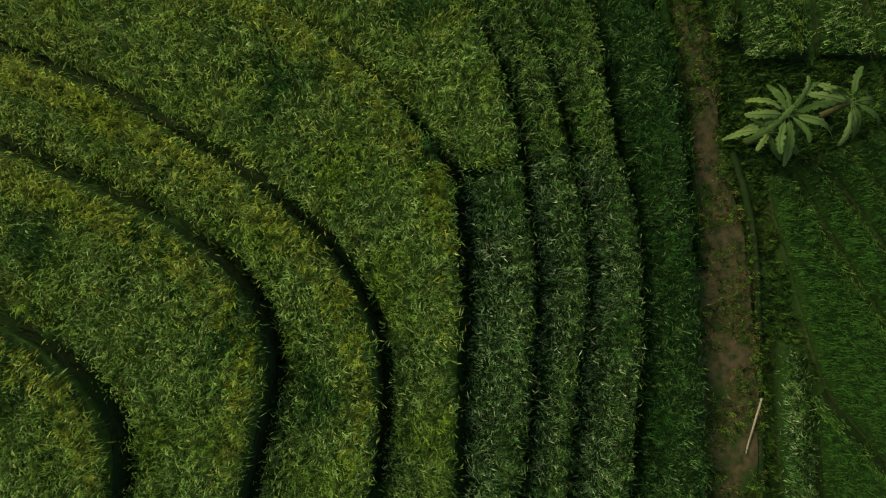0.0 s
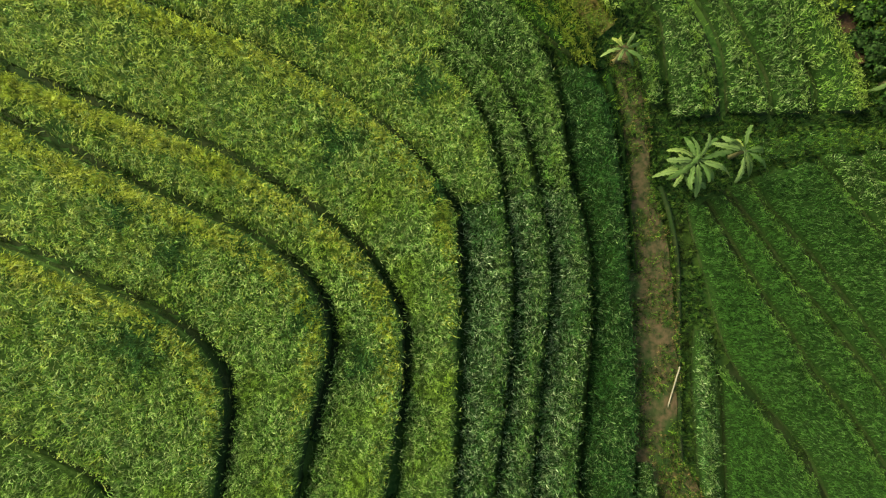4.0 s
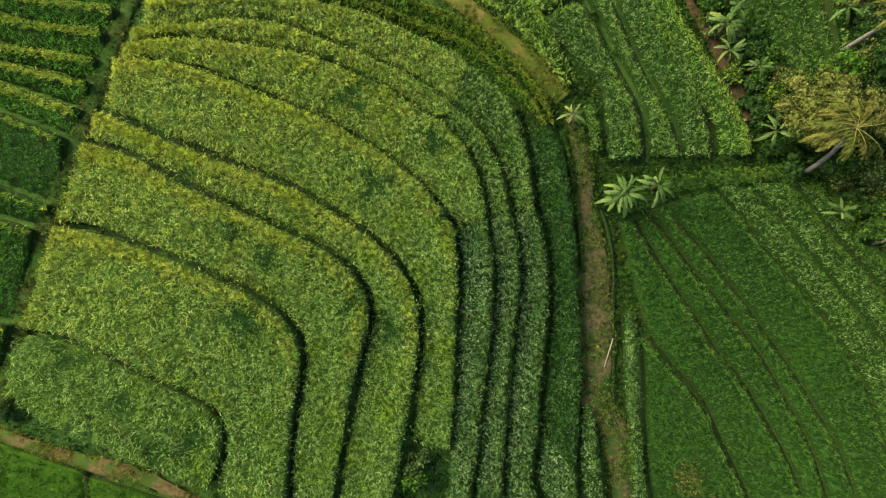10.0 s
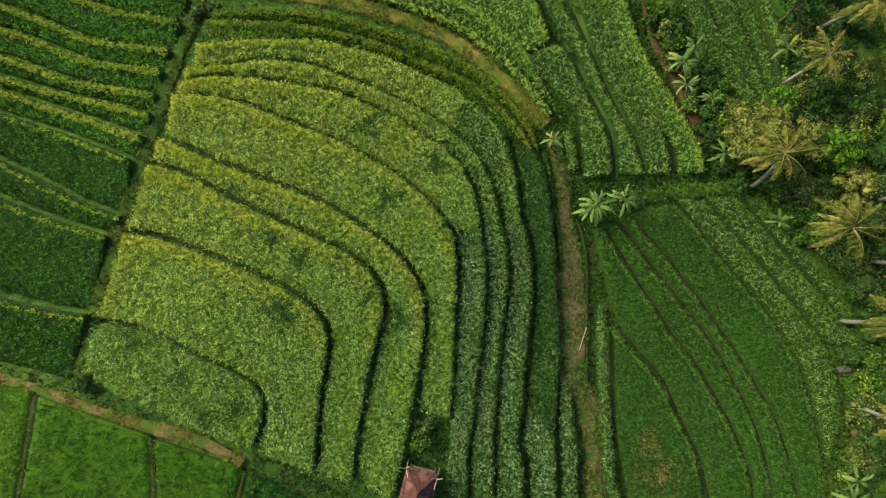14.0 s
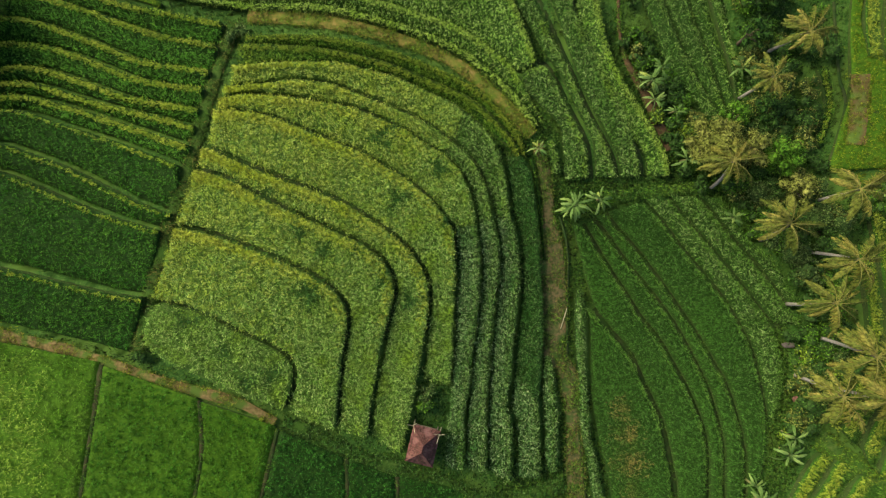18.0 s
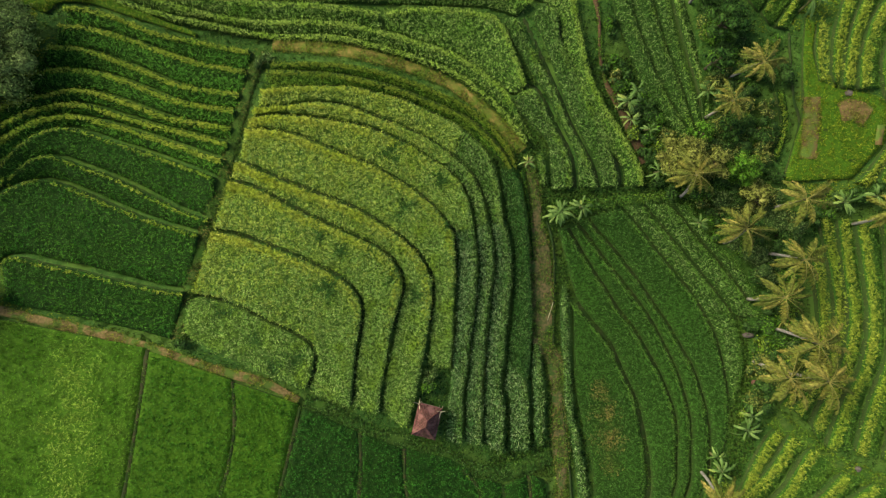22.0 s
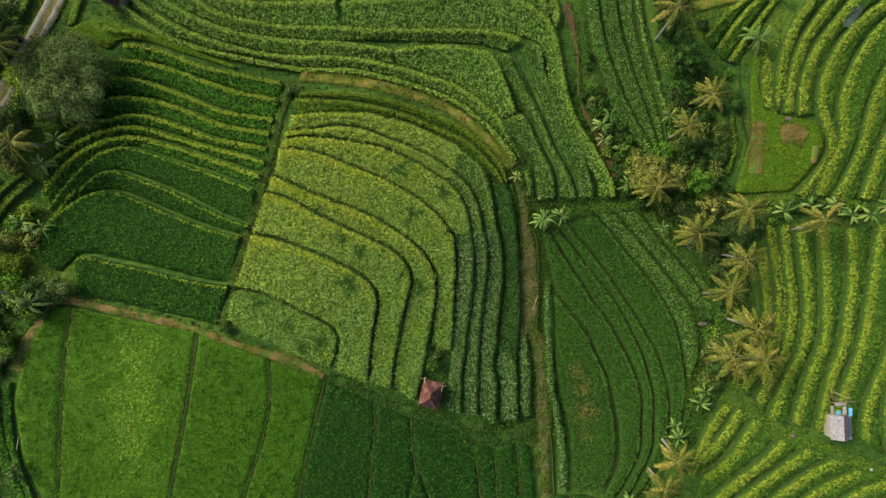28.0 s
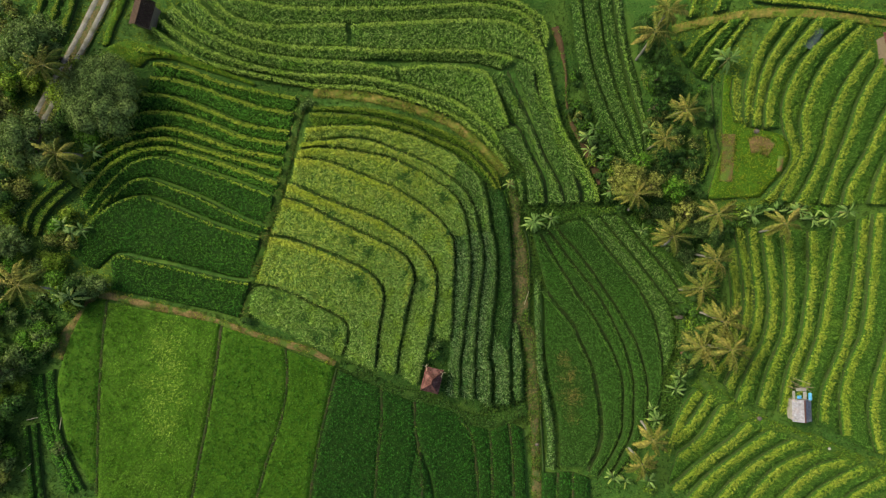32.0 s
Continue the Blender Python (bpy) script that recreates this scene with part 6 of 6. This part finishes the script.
def on_track(x, y, r):
    """Whether a path or road lies here or within r."""
    i, j = np.rint((x + r * np.array([0, 1, -1, 0, 0]) + 80) / 0.5).astype(int) + len(FAR), np.rint((y + r * np.array([0, 0, 0, 1, -1]) + 55) / 0.5).astype(int) + len(FAR)
    return bool(TRODDEN[j, i].any())


thicket = np.random.default_rng(21)
AREAS = [
    ((30.4, 10.3, 40, 34.7), 58, (0.7, 1.7), (0.62, 0.03, 0.15, 0.1, 0.1)),
    ((24.2, 4.7, 41, 16.2), 46, (0.7, 1.6), (0.45, 0.05, 0.2, 0.1, 0.2)),
    ((17.5, 20.4, 21.6, 33.3), 40, (0.35, 0.75), (0.25, 0.0, 0.75, 0.0, 0.0)),
    ((35.2, -17.4, 43.7, -5), 34, (0.5, 1.2), (0.2, 0.4, 0.2, 0.0, 0.2)),
    ((30.3, -5.2, 44.6, 6.8), 36, (0.6, 1.3), (0.6, 0.05, 0.2, 0.1, 0.05)),
    ((25, -36, 36.1, -15.7), 20, (0.4, 0.9), (0.3, 0.3, 0.3, 0.0, 0.1)),
    ((-68.3, -4.1, -54.1, 22.3), 50, (0.8, 2.0), (0.05, 0.3, 0.15, 0.2, 0.3)),
    ((-70, 27.2, -58.3, 39.2), 26, (0.8, 1.8), (0.0, 0.5, 0.2, 0.1, 0.2)),
    ((-67, -35.7, -55.8, -5.7), 44, (0.5, 1.5), (0.4, 0.05, 0.25, 0.25, 0.05)),
    ((22.4, 7.4, 26.6, 15.7), 12, (0.4, 0.9), (0.3, 0.2, 0.4, 0.0, 0.1)),
    ((-56.4, 29.4, -47.7, 35.2), 12, (0.3, 0.7), (0.0, 0.8, 0.1, 0.0, 0.1)),
]
THICKET_LABELS = {"dark": "dense dark green shrub in the thicket", "fresh": "fresh green leafy shrub in the thicket", "grey": "grey-green shrub in the thicket", "olive": "olive-leaved shrub in the thicket", "lime": "bright yellow-green shrub in the sun"}
FIRST_SHRUBS = [([(29, 37), (32, 26), (31.5, 18), (31, 12), (33.5, 6), (37.5, -0.5)], 2.0, 46, (0.9, 2.2)), ([(38, -1), (39, -6), (38.5, -12), (35.5, -18), (32.5, -25), (28, -33)], 1.0, 34, (0.9, 1.5)), ([(-64, 34), (-57, 21), (-53, 13), (-55, 4), (-56, -4), (-58, -12), (-63, -22), (-63, -34)], 4.0, 100, (1.2, 2.4)), ([(-70, 36), (-66, 24), (-66, 12), (-66, 0), (-68, -12)], 4.0, 44, (1.2, 2.4)), ([(-52, 31), (-47, 30.5), (-43, 28.5), (-40, 27)], 0.8, 18, (0.4, 0.8))]
OTHER_SHRUBS = [([(45, 8.2), (52, 8.6), (60, 9), (68, 10)], 0.6, 16, (0.8, 1.2)), ([(40.5, 5), (41, -2), (41.2, -9), (40, -15)], 0.8, 16, (0.9, 1.5)), ([(29, 20), (33, 15), (36, 10), (38, 4)], 2.4, 22, (0.9, 2.2)), ([(30, 27), (33, 24), (34, 19), (33, 14)], 2.0, 26, (0.9, 1.7)), ([(18, 24), (20.5, 21), (22, 17), (23.5, 13)], 0.7, 12, (0.6, 1.0)), ([(19.5, 34), (20.5, 29), (22, 24), (24, 19), (26, 14)], 1.1, 34, (0.5, 1.0))]
for line, wide, count, sizes in FIRST_SHRUBS + OTHER_SHRUBS:
    at = glide(line, count)
    for x, y in at:
        x, y = x + thicket.normal(0, wide * 0.6), y + thicket.normal(0, wide * 0.4)
        r = thicket.uniform(*sizes)
        if in_field(x, y, 0.5 + 0.7 * r):
            continue
        look_name = thicket.choice(["dark", "lime", "fresh", "grey", "olive"], p=[0.15, 0.2, 0.25, 0.2, 0.2] if x < -40 else [0.5, 0.03, 0.2, 0.14, 0.13])
        shrub(x, y, r, look_name, THICKET_LABELS[look_name])
for x, y, tall in ((27.9, 8.3, 0), (33.6, 2.6, 0), (38.6, 7.2, 0), (38.5, 0.4, 0), (36.6, -3.8, 0), (39.2, -8.7, 0), (36.1, -12.4, 0), (40.1, -12.7, 0), (33.9, 22.4, 0), (31.5, 18.7, 0), (29.1, 33.9, 0), (28.9, -26, 0), (27.4, -29.5, 0)):
    for k in range(4):
        look_name = ("dark", "fresh", "grey", "dark")[k]
        sx, sy, r = x + thicket.normal(0.4, 1.3), y + thicket.normal(0, 1.4), thicket.uniform(0.8, 1.6)
        if in_field(sx, sy, 0.5 + 0.7 * r):
            continue
        shrub(sx, sy, r, look_name, {"dark": "dense dark green shrub below the palms", "fresh": "fresh green leafy shrub below the palms", "grey": "grey-green shrub below the palms"}[look_name])
# denser growth: west, south, east and north bounds, how many, sizes, and shares of dark, lime, fresh, grey and olive
for (x0, y0, x1, y1), count, sizes, shares in AREAS:
    for _ in range(count):
        x, y, r = thicket.uniform(x0, x1), thicket.uniform(y0, y1), thicket.uniform(*sizes)
        look_name = thicket.choice(["dark", "lime", "fresh", "grey", "olive"], p=np.array(shares) / sum(shares))
        if not in_field(x, y, 0.4 + 0.7 * r) and not on_track(x, y, 0.3 + 0.6 * r):
            shrub(x, y, r, look_name, THICKET_LABELS[look_name])
shrub(-2.9, -13.0, 0.75, "grey", "bluish green shrub behind the field hut", 0.22)
shrub(-3.3, -14.2, 0.8, "fresh", "bright green shrub behind the field hut", 0.25)
shrub(-30.4, -9.4, 0.7, "dark", "dark shrub at the corner of the footpaths", 0.22)
shrub(-23.3, 23.9, 0.9, "grey", "pale grey-green shrub at the head of the footpath", 0.22)

mass_verts, mass_faces = join([(v, f) for v, f, _ in WESTERN])
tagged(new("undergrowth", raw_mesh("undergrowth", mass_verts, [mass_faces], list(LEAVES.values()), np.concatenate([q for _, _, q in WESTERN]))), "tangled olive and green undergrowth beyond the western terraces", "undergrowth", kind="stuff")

# ---- buildings ----
TILE = material("roof_tile", [(0.0, (0.05, 0.022, 0.018)), (0.5, (0.085, 0.035, 0.028)), (1.0, (0.14, 0.06, 0.05))], (0.19, 0.09, 0.08), 1.2, 0.52, 0.68, rough=0.85)
WOOD = material("weathered_wood", [(0.3, (0.12, 0.09, 0.06)), (0.7, (0.24, 0.19, 0.13))], None, grain=8, bump=0.4, island=False)
BAMBOO = material("dry_bamboo", [(0.3, (0.30, 0.26, 0.14)), (0.7, (0.45, 0.40, 0.25))], None, grain=9, island=False)
TIN = material("grey_sheet_roof", [(0.3, (0.142, 0.139, 0.156)), (0.55, (0.228, 0.222, 0.254)), (0.8, (0.323, 0.315, 0.361))], (0.285, 0.222, 0.214), 0.9, 0.5, 0.7, rough=0.5, grain=3, island=False)
RUST = material("rusty_ridge", [(0.3, (0.06, 0.027, 0.027)), (0.7, (0.102, 0.054, 0.045))], None, island=False)
TARP = material("blue_tarpaulin", [(0.3, (0.06, 0.26, 0.45)), (0.7, (0.14, 0.38, 0.58))], None, rough=0.4, grain=2, bump=0.4, island=False)
PLASTER = material("stained_plaster", [(0.3, (0.22, 0.20, 0.17)), (0.7, (0.32, 0.30, 0.26))], None, grain=3, bump=0.2, island=False)
THATCH = material("old_thatch", [(0.0, (0.0231, 0.0126, 0.00756)), (0.5, (0.0399, 0.0231, 0.0143)), (1.0, (0.0588, 0.0357, 0.0231))], None)
STONE = material("grey_stone", [(0.3, (0.06, 0.048, 0.04)), (0.7, (0.12, 0.10, 0.085))], None, grain=4, bump=0.6, island=False)


def block(sx, sy, sz, at=(0, 0, 0), bevel=0.01, turn=None):
    bm = bmesh.new()
    bmesh.ops.create_cube(bm, size=1)
    bmesh.ops.scale(bm, vec=(sx, sy, sz), verts=bm.verts)
    bmesh.ops.bevel(bm, geom=list(bm.edges), offset=min(bevel, 0.3 * min(sx, sy, sz)), segments=1, affect="EDGES")
    if turn is not None:
        bmesh.ops.transform(bm, matrix=turn, verts=bm.verts)
    bmesh.ops.translate(bm, vec=at, verts=bm.verts)
    return bm


def solid(name, bm, mat, parent, label=""):
    me = bpy.data.meshes.new(name)
    bm.to_mesh(me)
    bm.free()
    me.materials.append(mat)
    return part(name, me, parent, label)


def pole(name, a, b, radius, mat, parent, label=""):
    pv, pf = grown([a, (np.array(a) * 0.5 + np.array(b) * 0.5), b], [radius, radius * 0.9, radius * 0.75], 6)
    return part(name, raw_mesh(name, pv, [pf], [mat], smooth=True), parent, label)


def slope_tiles(corner, along, up, rows, cols, thick, wide_top=1.0):
    """Tiles over one slope: verts and faces of overlapping courses; the slope narrows to wide_top of its width."""
    rng = np.random.default_rng(rows * 7 + cols)
    normal = np.cross(along, up)
    normal = normal / np.linalg.norm(normal)
    if normal[2] < 0:
        normal = -normal
    out = []
    for r in range(rows):
        lo, hi = r / rows, (r + 1.25) / rows
        for c in range(cols):
            quad = []
            for v, u in ((lo, c), (lo, c + 0.94), (hi, c + 0.94), (hi, c)):
                v = min(v, 1.0)
                w = 1 - (1 - wide_top) * v
                quad.append(corner + along * (0.5 + (u / cols - 0.5) * w) + up * v)
            lift = normal * thick
            tip = rng.normal(0, 0.004)
            q = [quad[0] + lift * 1.6 + normal * tip, quad[1] + lift * 1.6 + normal * tip, quad[2] + lift * 0.3, quad[3] + lift * 0.3, quad[0], quad[1]]
            out.append((np.array(q), np.array([[0, 1, 2, 3], [4, 5, 1, 0]])))
    return join(out)


def field_hut(x, y, turn):
    """An open hut on posts with a hipped tile roof and forked sticks at two corners."""
    thing = tagged(new("field_hut"), "small open field hut with a reddish hipped tile roof", "hut")
    thing.location, thing.rotation_euler = (x, y, float(land(x, y)) - 0.35), (0, 0, radians(turn))
    w, d, eave, top = 2.7, 3.6, 2.0, 2.95
    solid("floor", block(w - 0.5, d - 0.6, 0.12, (0, 0, 0.75)), WOOD, thing, "raised plank floor")
    for sx in (-1, 1):
        for sy in (-1, 1):
            solid("post", block(0.10, 0.10, eave + 0.1, (sx * (w / 2 - 0.3), sy * (d / 2 - 0.35), eave / 2)), WOOD, thing)
    ridge = 0.35
    for name, corner, along, up, cols, top_part in (
            ("roof_slope", (-w / 2, -d / 2, eave), (w, 0, 0), (0, d / 2 - ridge, top - eave), 12, 0.02), ("roof_slope", (w / 2, d / 2, eave), (-w, 0, 0), (0, -(d / 2 - ridge), top - eave), 12, 0.02),
            ("roof_slope", (w / 2, -d / 2, eave), (0, d, 0), (-w / 2, 0, top - eave), 16, ridge * 2 / d), ("roof_slope", (-w / 2, d / 2, eave), (0, -d, 0), (w / 2, 0, top - eave), 16, ridge * 2 / d)):
        tv, tf = slope_tiles(np.array(corner), np.array(along, float), np.array(up, float), 9, cols, 0.022, top_part)
        part(name, raw_mesh(name, tv, [tf], [TILE]), thing, "courses of worn red tiles")
    for sx in (-1, 1):
        for sy in (-1, 1):
            pole("hip_cap", (sx * w / 2, sy * d / 2, eave + 0.05), (0, sy * ridge, top + 0.05), 0.055, TILE, thing)
    pole("ridge_cap", (0, -ridge, top + 0.06), (0, ridge, top + 0.06), 0.07, TILE, thing)
    return thing


def forked_stick(x, y, z, turn):
    thing = tagged(new("forked_stick"), "pale dry forked branch standing at the hut's corner", "branch", "sticks at the hut")
    thing.location, thing.rotation_euler = (x, y, z), (0, 0, radians(turn))
    pole("stem", (0, 0, 0), (0.1, 0.1, 2.9), 0.05, BAMBOO, thing)
    pole("fork", (0.07, 0.07, 2.3), (0.55, 0.35, 3.1), 0.04, BAMBOO, thing)
    pole("fork", (0.08, 0.08, 2.5), (-0.3, 0.55, 3.2), 0.035, BAMBOO, thing)
    pole("fork", (0.08, 0.08, 2.5), (0.05, -0.5, 3.0), 0.035, BAMBOO, thing)


field_hut(-3.3, -18.0, -13)
forked_stick(-4.2, -15.9, float(land(-4.2, -15.9)) - 0.35, 20)
forked_stick(-1.6, -16.9, float(land(-1.6, -16.9)) - 0.35, 120)


def barn(x, y, turn):
    """A plastered shed with a gabled sheet roof, a tarpaulin on its end and a pole frame beside it."""
    thing = tagged(new("shed"), "small shed with a grey sheet roof and blue tarpaulin", "shed")
    thing.location, thing.rotation_euler = (x, y, float(land(x, y)) - 0.4), (0, 0, radians(turn))
    w, d, eave, top = 2.9, 3.4, 1.8, 2.45
    for sx in (-1, 1):
        solid("wall", block(0.12, d - 0.3, eave + 0.1, (sx * (w / 2 - 0.25), -0.9, eave / 2)), PLASTER, thing)
    for y0 in (-0.9 - d / 2 + 0.25, -0.9 + d / 2 - 0.25):
        solid("wall", block(w - 0.62, 0.12, eave + 0.3, (0, y0, eave / 2 + 0.1)), PLASTER, thing)
    for sx in (-1, 1):
        n = 33
        u = np.linspace(0, 1, n)
        wave = 0.025 * np.cos(u * 2 * np.pi * 16)
        rows = []
        for lift in (0.0, 0.015):
            for v in (0.0, 1.0):
                rows.append(np.c_[np.full(n, sx * (w / 2) * (1 - v) + sx * 0.02 * v), -0.9 + (u - 0.5) * d, eave - 0.05 + (top - eave) * v + wave + lift])
        k = np.arange(4 * n).reshape(4, n)
        f = np.vstack([np.stack([k[a, :-1], k[a, 1:], k[b, 1:], k[b, :-1]], -1) for a, b in ((0, 1), (2, 3), (0, 2), (1, 3))])
        part("roof_sheet", raw_mesh("roof_sheet", np.vstack(rows), [f], [TIN], smooth=True), thing, "grey corrugated sheet")
    solid("ridge_cap", block(0.26, d + 0.1, 0.06, (0.05, -0.9, top + 0.03), 0.02), RUST, thing, "dark rusty ridge cap")
    for at, size, tip in (((-0.55, 1.2, 2.15), (0.7, 0.5, 0.03), 8), ((1.1, 1.25, 2.1), (0.45, 1.1, 0.03), -10)):
        solid("tarpaulin", block(*size, at, 0.01, Matrix.Rotation(radians(tip), 4, "Y")), TARP, thing, "creased light blue tarpaulin")
    for at, size, tip in (((0.25, 1.5, 2.2), (0.55, 1.1, 0.03), 4), ((-1.2, 1.5, 1.9), (0.5, 1.2, 0.03), 14), ((0.0, 2.3, 1.8), (1.6, 0.5, 0.03), 3)):
        solid("roof_board", block(*size, at, 0.01, Matrix.Rotation(radians(tip), 4, "Y")), PLASTER, thing, "pale weathered board")
    for px in (-1.4, 0, 1.4):
        pole("frame_post", (px, 2.6, 0), (px, 2.6, 2.3), 0.06, WOOD, thing)
    pole("frame_rail", (-1.6, 2.6, 2.2), (1.6, 2.7, 2.3), 0.05, WOOD, thing)
    pole("frame_rail", (-1.5, 3.6, 1.9), (1.3, 2.0, 2.2), 0.05, WOOD, thing)
    pole("frame_rail", (-1.0, 4.0, 1.5), (1.5, 3.0, 1.9), 0.04, BAMBOO, thing)


barn(53.2, -21.6, 2)


def thatched_hut(x, y, turn, w, d, label, mat=THATCH, eave=2.0, top=2.9):
    thing = tagged(new("hut"), label, "hut")
    thing.location, thing.rotation_euler = (x, y, float(land(x, y)) - 0.4), (0, 0, radians(turn))
    for sx in (-1, 1):
        solid("wall", block(0.12, d - 0.8, eave + 0.2, (sx * (w / 2 - 0.4), 0, eave / 2)), WOOD, thing)
        solid("wall", block(w - 0.92, 0.12, eave + 0.2, (0, sx * (d / 2 - 0.46), eave / 2)), WOOD, thing)
        tv, tf = slope_tiles(np.array((sx * w / 2, -sx * d / 2, eave)), np.array((0, sx * d, 0.0)), np.array((-sx * w / 2, 0, top - eave)), 8, 22, 0.05)
        part("roof_slope", raw_mesh("roof_slope", tv, [tf], [mat]), thing)
    pole("ridge_cap", (0, -d / 2, top + 0.06), (0, d / 2, top + 0.06), 0.12, mat, thing)


thatched_hut(-48.2, 37.0, -14, 3.2, 4.2, "hut with an old dark brown thatched roof")
thatched_hut(67.0, 33.2, 12, 3.4, 5.0, "small house with an orange tile roof by the fields", TILE)
thatched_hut(70.0, 10.6, 5, 3.6, 4.6, "small house with a red tile roof by the fields", TILE)

# ---- small things ----
bamboo_pole = tagged(new("bamboo_pole"), "pale dry bamboo pole lying on the grass track", "pole")
bamboo_pole.location = (11.10, -6.20, float(land(11.10, -6.20)) + 0.16)
pole("cane", (0.40, 1.30, 0.06), (-0.40, -1.30, 0.0), 0.04, BAMBOO, bamboo_pole)
for k in range(5):
    s = k / 4 - 0.5
    pole("joint", (0.78 * s - 0.006, 2.52 * s - 0.02, 0.03), (0.78 * s + 0.006, 2.52 * s + 0.02, 0.03), 0.046, BAMBOO, bamboo_pole)


def boulder(x, y, sx, sy, sz, mat, label, name="boulder", category="rock"):
    SEED[0] += 1
    rng = np.random.default_rng(SEED[0])
    bm = bmesh.new()
    bmesh.ops.create_icosphere(bm, subdivisions=2, radius=0.5)
    for v in bm.verts:
        v.co *= 1 + rng.normal(0, 0.09)
    bmesh.ops.scale(bm, vec=(sx, sy, sz), verts=bm.verts)
    me = bpy.data.meshes.new(name)
    bm.to_mesh(me)
    bm.free()
    me.materials.append(mat)
    ob = tagged(new(name, me), label, category)
    ob.location = (x, y, float(land(x, y)) - 0.15 + sz * 0.3)


boulder(36.0, -8.9, 1.5, 0.7, 0.6, STONE, "pale grey flat boulder at the fan's edge")
boulder(36.4, -14.6, 1.1, 0.8, 0.6, TILE, "heap of orange clay at the field's edge", "clay_heap", "clay heap")
boulder(47.7, 20.9, 1.0, 0.8, 0.6, STONE, "grey boulder beside the bare plots")
boulder(13.2, -29.2, 0.7, 0.6, 0.5, STONE, "grey stone at the side of the track")
boulder(47.5, -24.2, 0.8, 0.7, 0.5, STONE, "grey stone where the grass paths meet")
boulder(58.3, -28.7, 0.6, 0.5, 0.4, PLASTER, "pale stone beside the grass path")
for x, y, a in ((-60, -23.4, 15), (-56.1, -24.1, 80), (-60.4, -30.2, 40), (-60.4, -11.0, 85)):
    stake = tagged(new("garden_stake"), "pale wooden stake lying in the garden", "stake", "garden stakes")
    stake.location, stake.rotation_euler = (x, y, float(land(x, y)) + 0.1), (0, 0, radians(a))
    pole("shaft", (-0.9, 0, 0.0), (0.9, 0, 0.12), 0.06, BAMBOO, stake)

# ---- bare plots and a pond in the eastern fields ----
PLOT = material("dull_bare_earth", [(0.3, (0.08, 0.06, 0.02)), (0.6, (0.14, 0.09, 0.035)), (0.8, (0.18, 0.12, 0.05))], (0.08, 0.13, 0.02), 0.5, 0.48, 0.62, rough=0.95, grain=3, bump=0.5, island=False)
track("plot_1", [(43.2, 13), (43.4, 16.5), (43.4, 20.5)], 1.9, PLOT, "bare reddish earth plot", "plot", lift=0.3, ragged=0.3, tufts=(DRY, LAWN), per_metre=50, cover=0.45)
track("plot_2", [(46.6, 18.6), (48.3, 18.9), (50, 18)], 2.4, PLOT, "bare brown earth plot", "plot", lift=0.3, ragged=0.4, tufts=(DRY, LAWN), per_metre=50, cover=0.55)
track("plot_3", [(51.4, 14.6), (51.6, 17)], 1.0, PLOT, "narrow strip of bare brown earth", "plot", lift=0.3, ragged=0.4)
WATER = material("pond_water", [(0.3, (0.03, 0.045, 0.04)), (0.7, (0.06, 0.08, 0.075))], None, rough=0.06, grain=0.6, island=False)
track("pond", [(54.6, 33.6), (55.4, 35.2), (56.3, 36.8)], 2.0, WATER, "small still pond between the terraces", "pond", lift=0.25, ragged=0)

# ---- grass over the open ground ----
grass_rng = np.random.default_rng(31)
gx, gy = np.r_[grass_rng.uniform(-72, 76, 230000), grass_rng.uniform(4, 36, 70000)], np.r_[grass_rng.uniform(-44, 48, 230000), grass_rng.uniform(-26, 26, 70000)]
gi, gj = np.rint((gx + 80) / 0.5).astype(int) + len(FAR), np.rint((gy + 55) / 0.5).astype(int) + len(FAR)
# little grass grows in the shade of the thicket
thicket_line = np.interp(gy, [-33, -18, -12, 0, 6, 12, 18, 26, 37], [28, 35.5, 38.5, 38, 33.5, 31, 31.5, 32, 29])
shaded_ground = (np.abs(gx - thicket_line) < 3.2) & (gy > -2) & (grass_rng.random(len(gx)) < 0.8)
open_ground = ~COVERED[gj, gi] & ~shaded_ground & (~TRODDEN[gj, gi] | (grass_rng.random(len(gx)) < 0.55))
gx, gy, gi, gj = gx[open_ground], gy[open_ground], gi[open_ground], gj[open_ground]
roots = np.repeat(np.c_[gx, gy, HEIGHT[gj, gi] - 0.02], 3, 0) + np.c_[grass_rng.normal(0, 0.12, (3 * len(gx), 2)), np.zeros(3 * len(gx))]
grass_verts, grass_faces = blades(grass_rng, roots, 0.34, 0.075, 15, 70)
# sunlight put into grass colour, west and round the bare plots; duller elsewhere
sunlit_colour = (((gx < -42) & (gy > -8)) | ((gx > 42) & (gx < 55) & (gy > 9) & (gy < 24)) | ((gx > 34) & (gy > 29))) & (patches(gx, gy, 0.5) + grass_rng.normal(0, 0.3, len(gx)) > -0.35)
tagged(new("meadow_grass", raw_mesh("meadow_grass", grass_verts, [grass_faces], [RICE["meadow"], RICE["lawn"]], sunlit_colour.astype(int).repeat(3))), "rough green meadow grass between the fields", "grass", kind="stuff")

# ---- ground ----
ground = new("ground", raw_mesh("ground", np.dstack([GRID_X, GRID_Y, HEIGHT]).reshape(-1, 3), [grid_faces(len(GY), len(GX))], [GRASS], smooth=True))
tagged(ground, "grassy valley ground under the terraces", "ground", kind="structure")
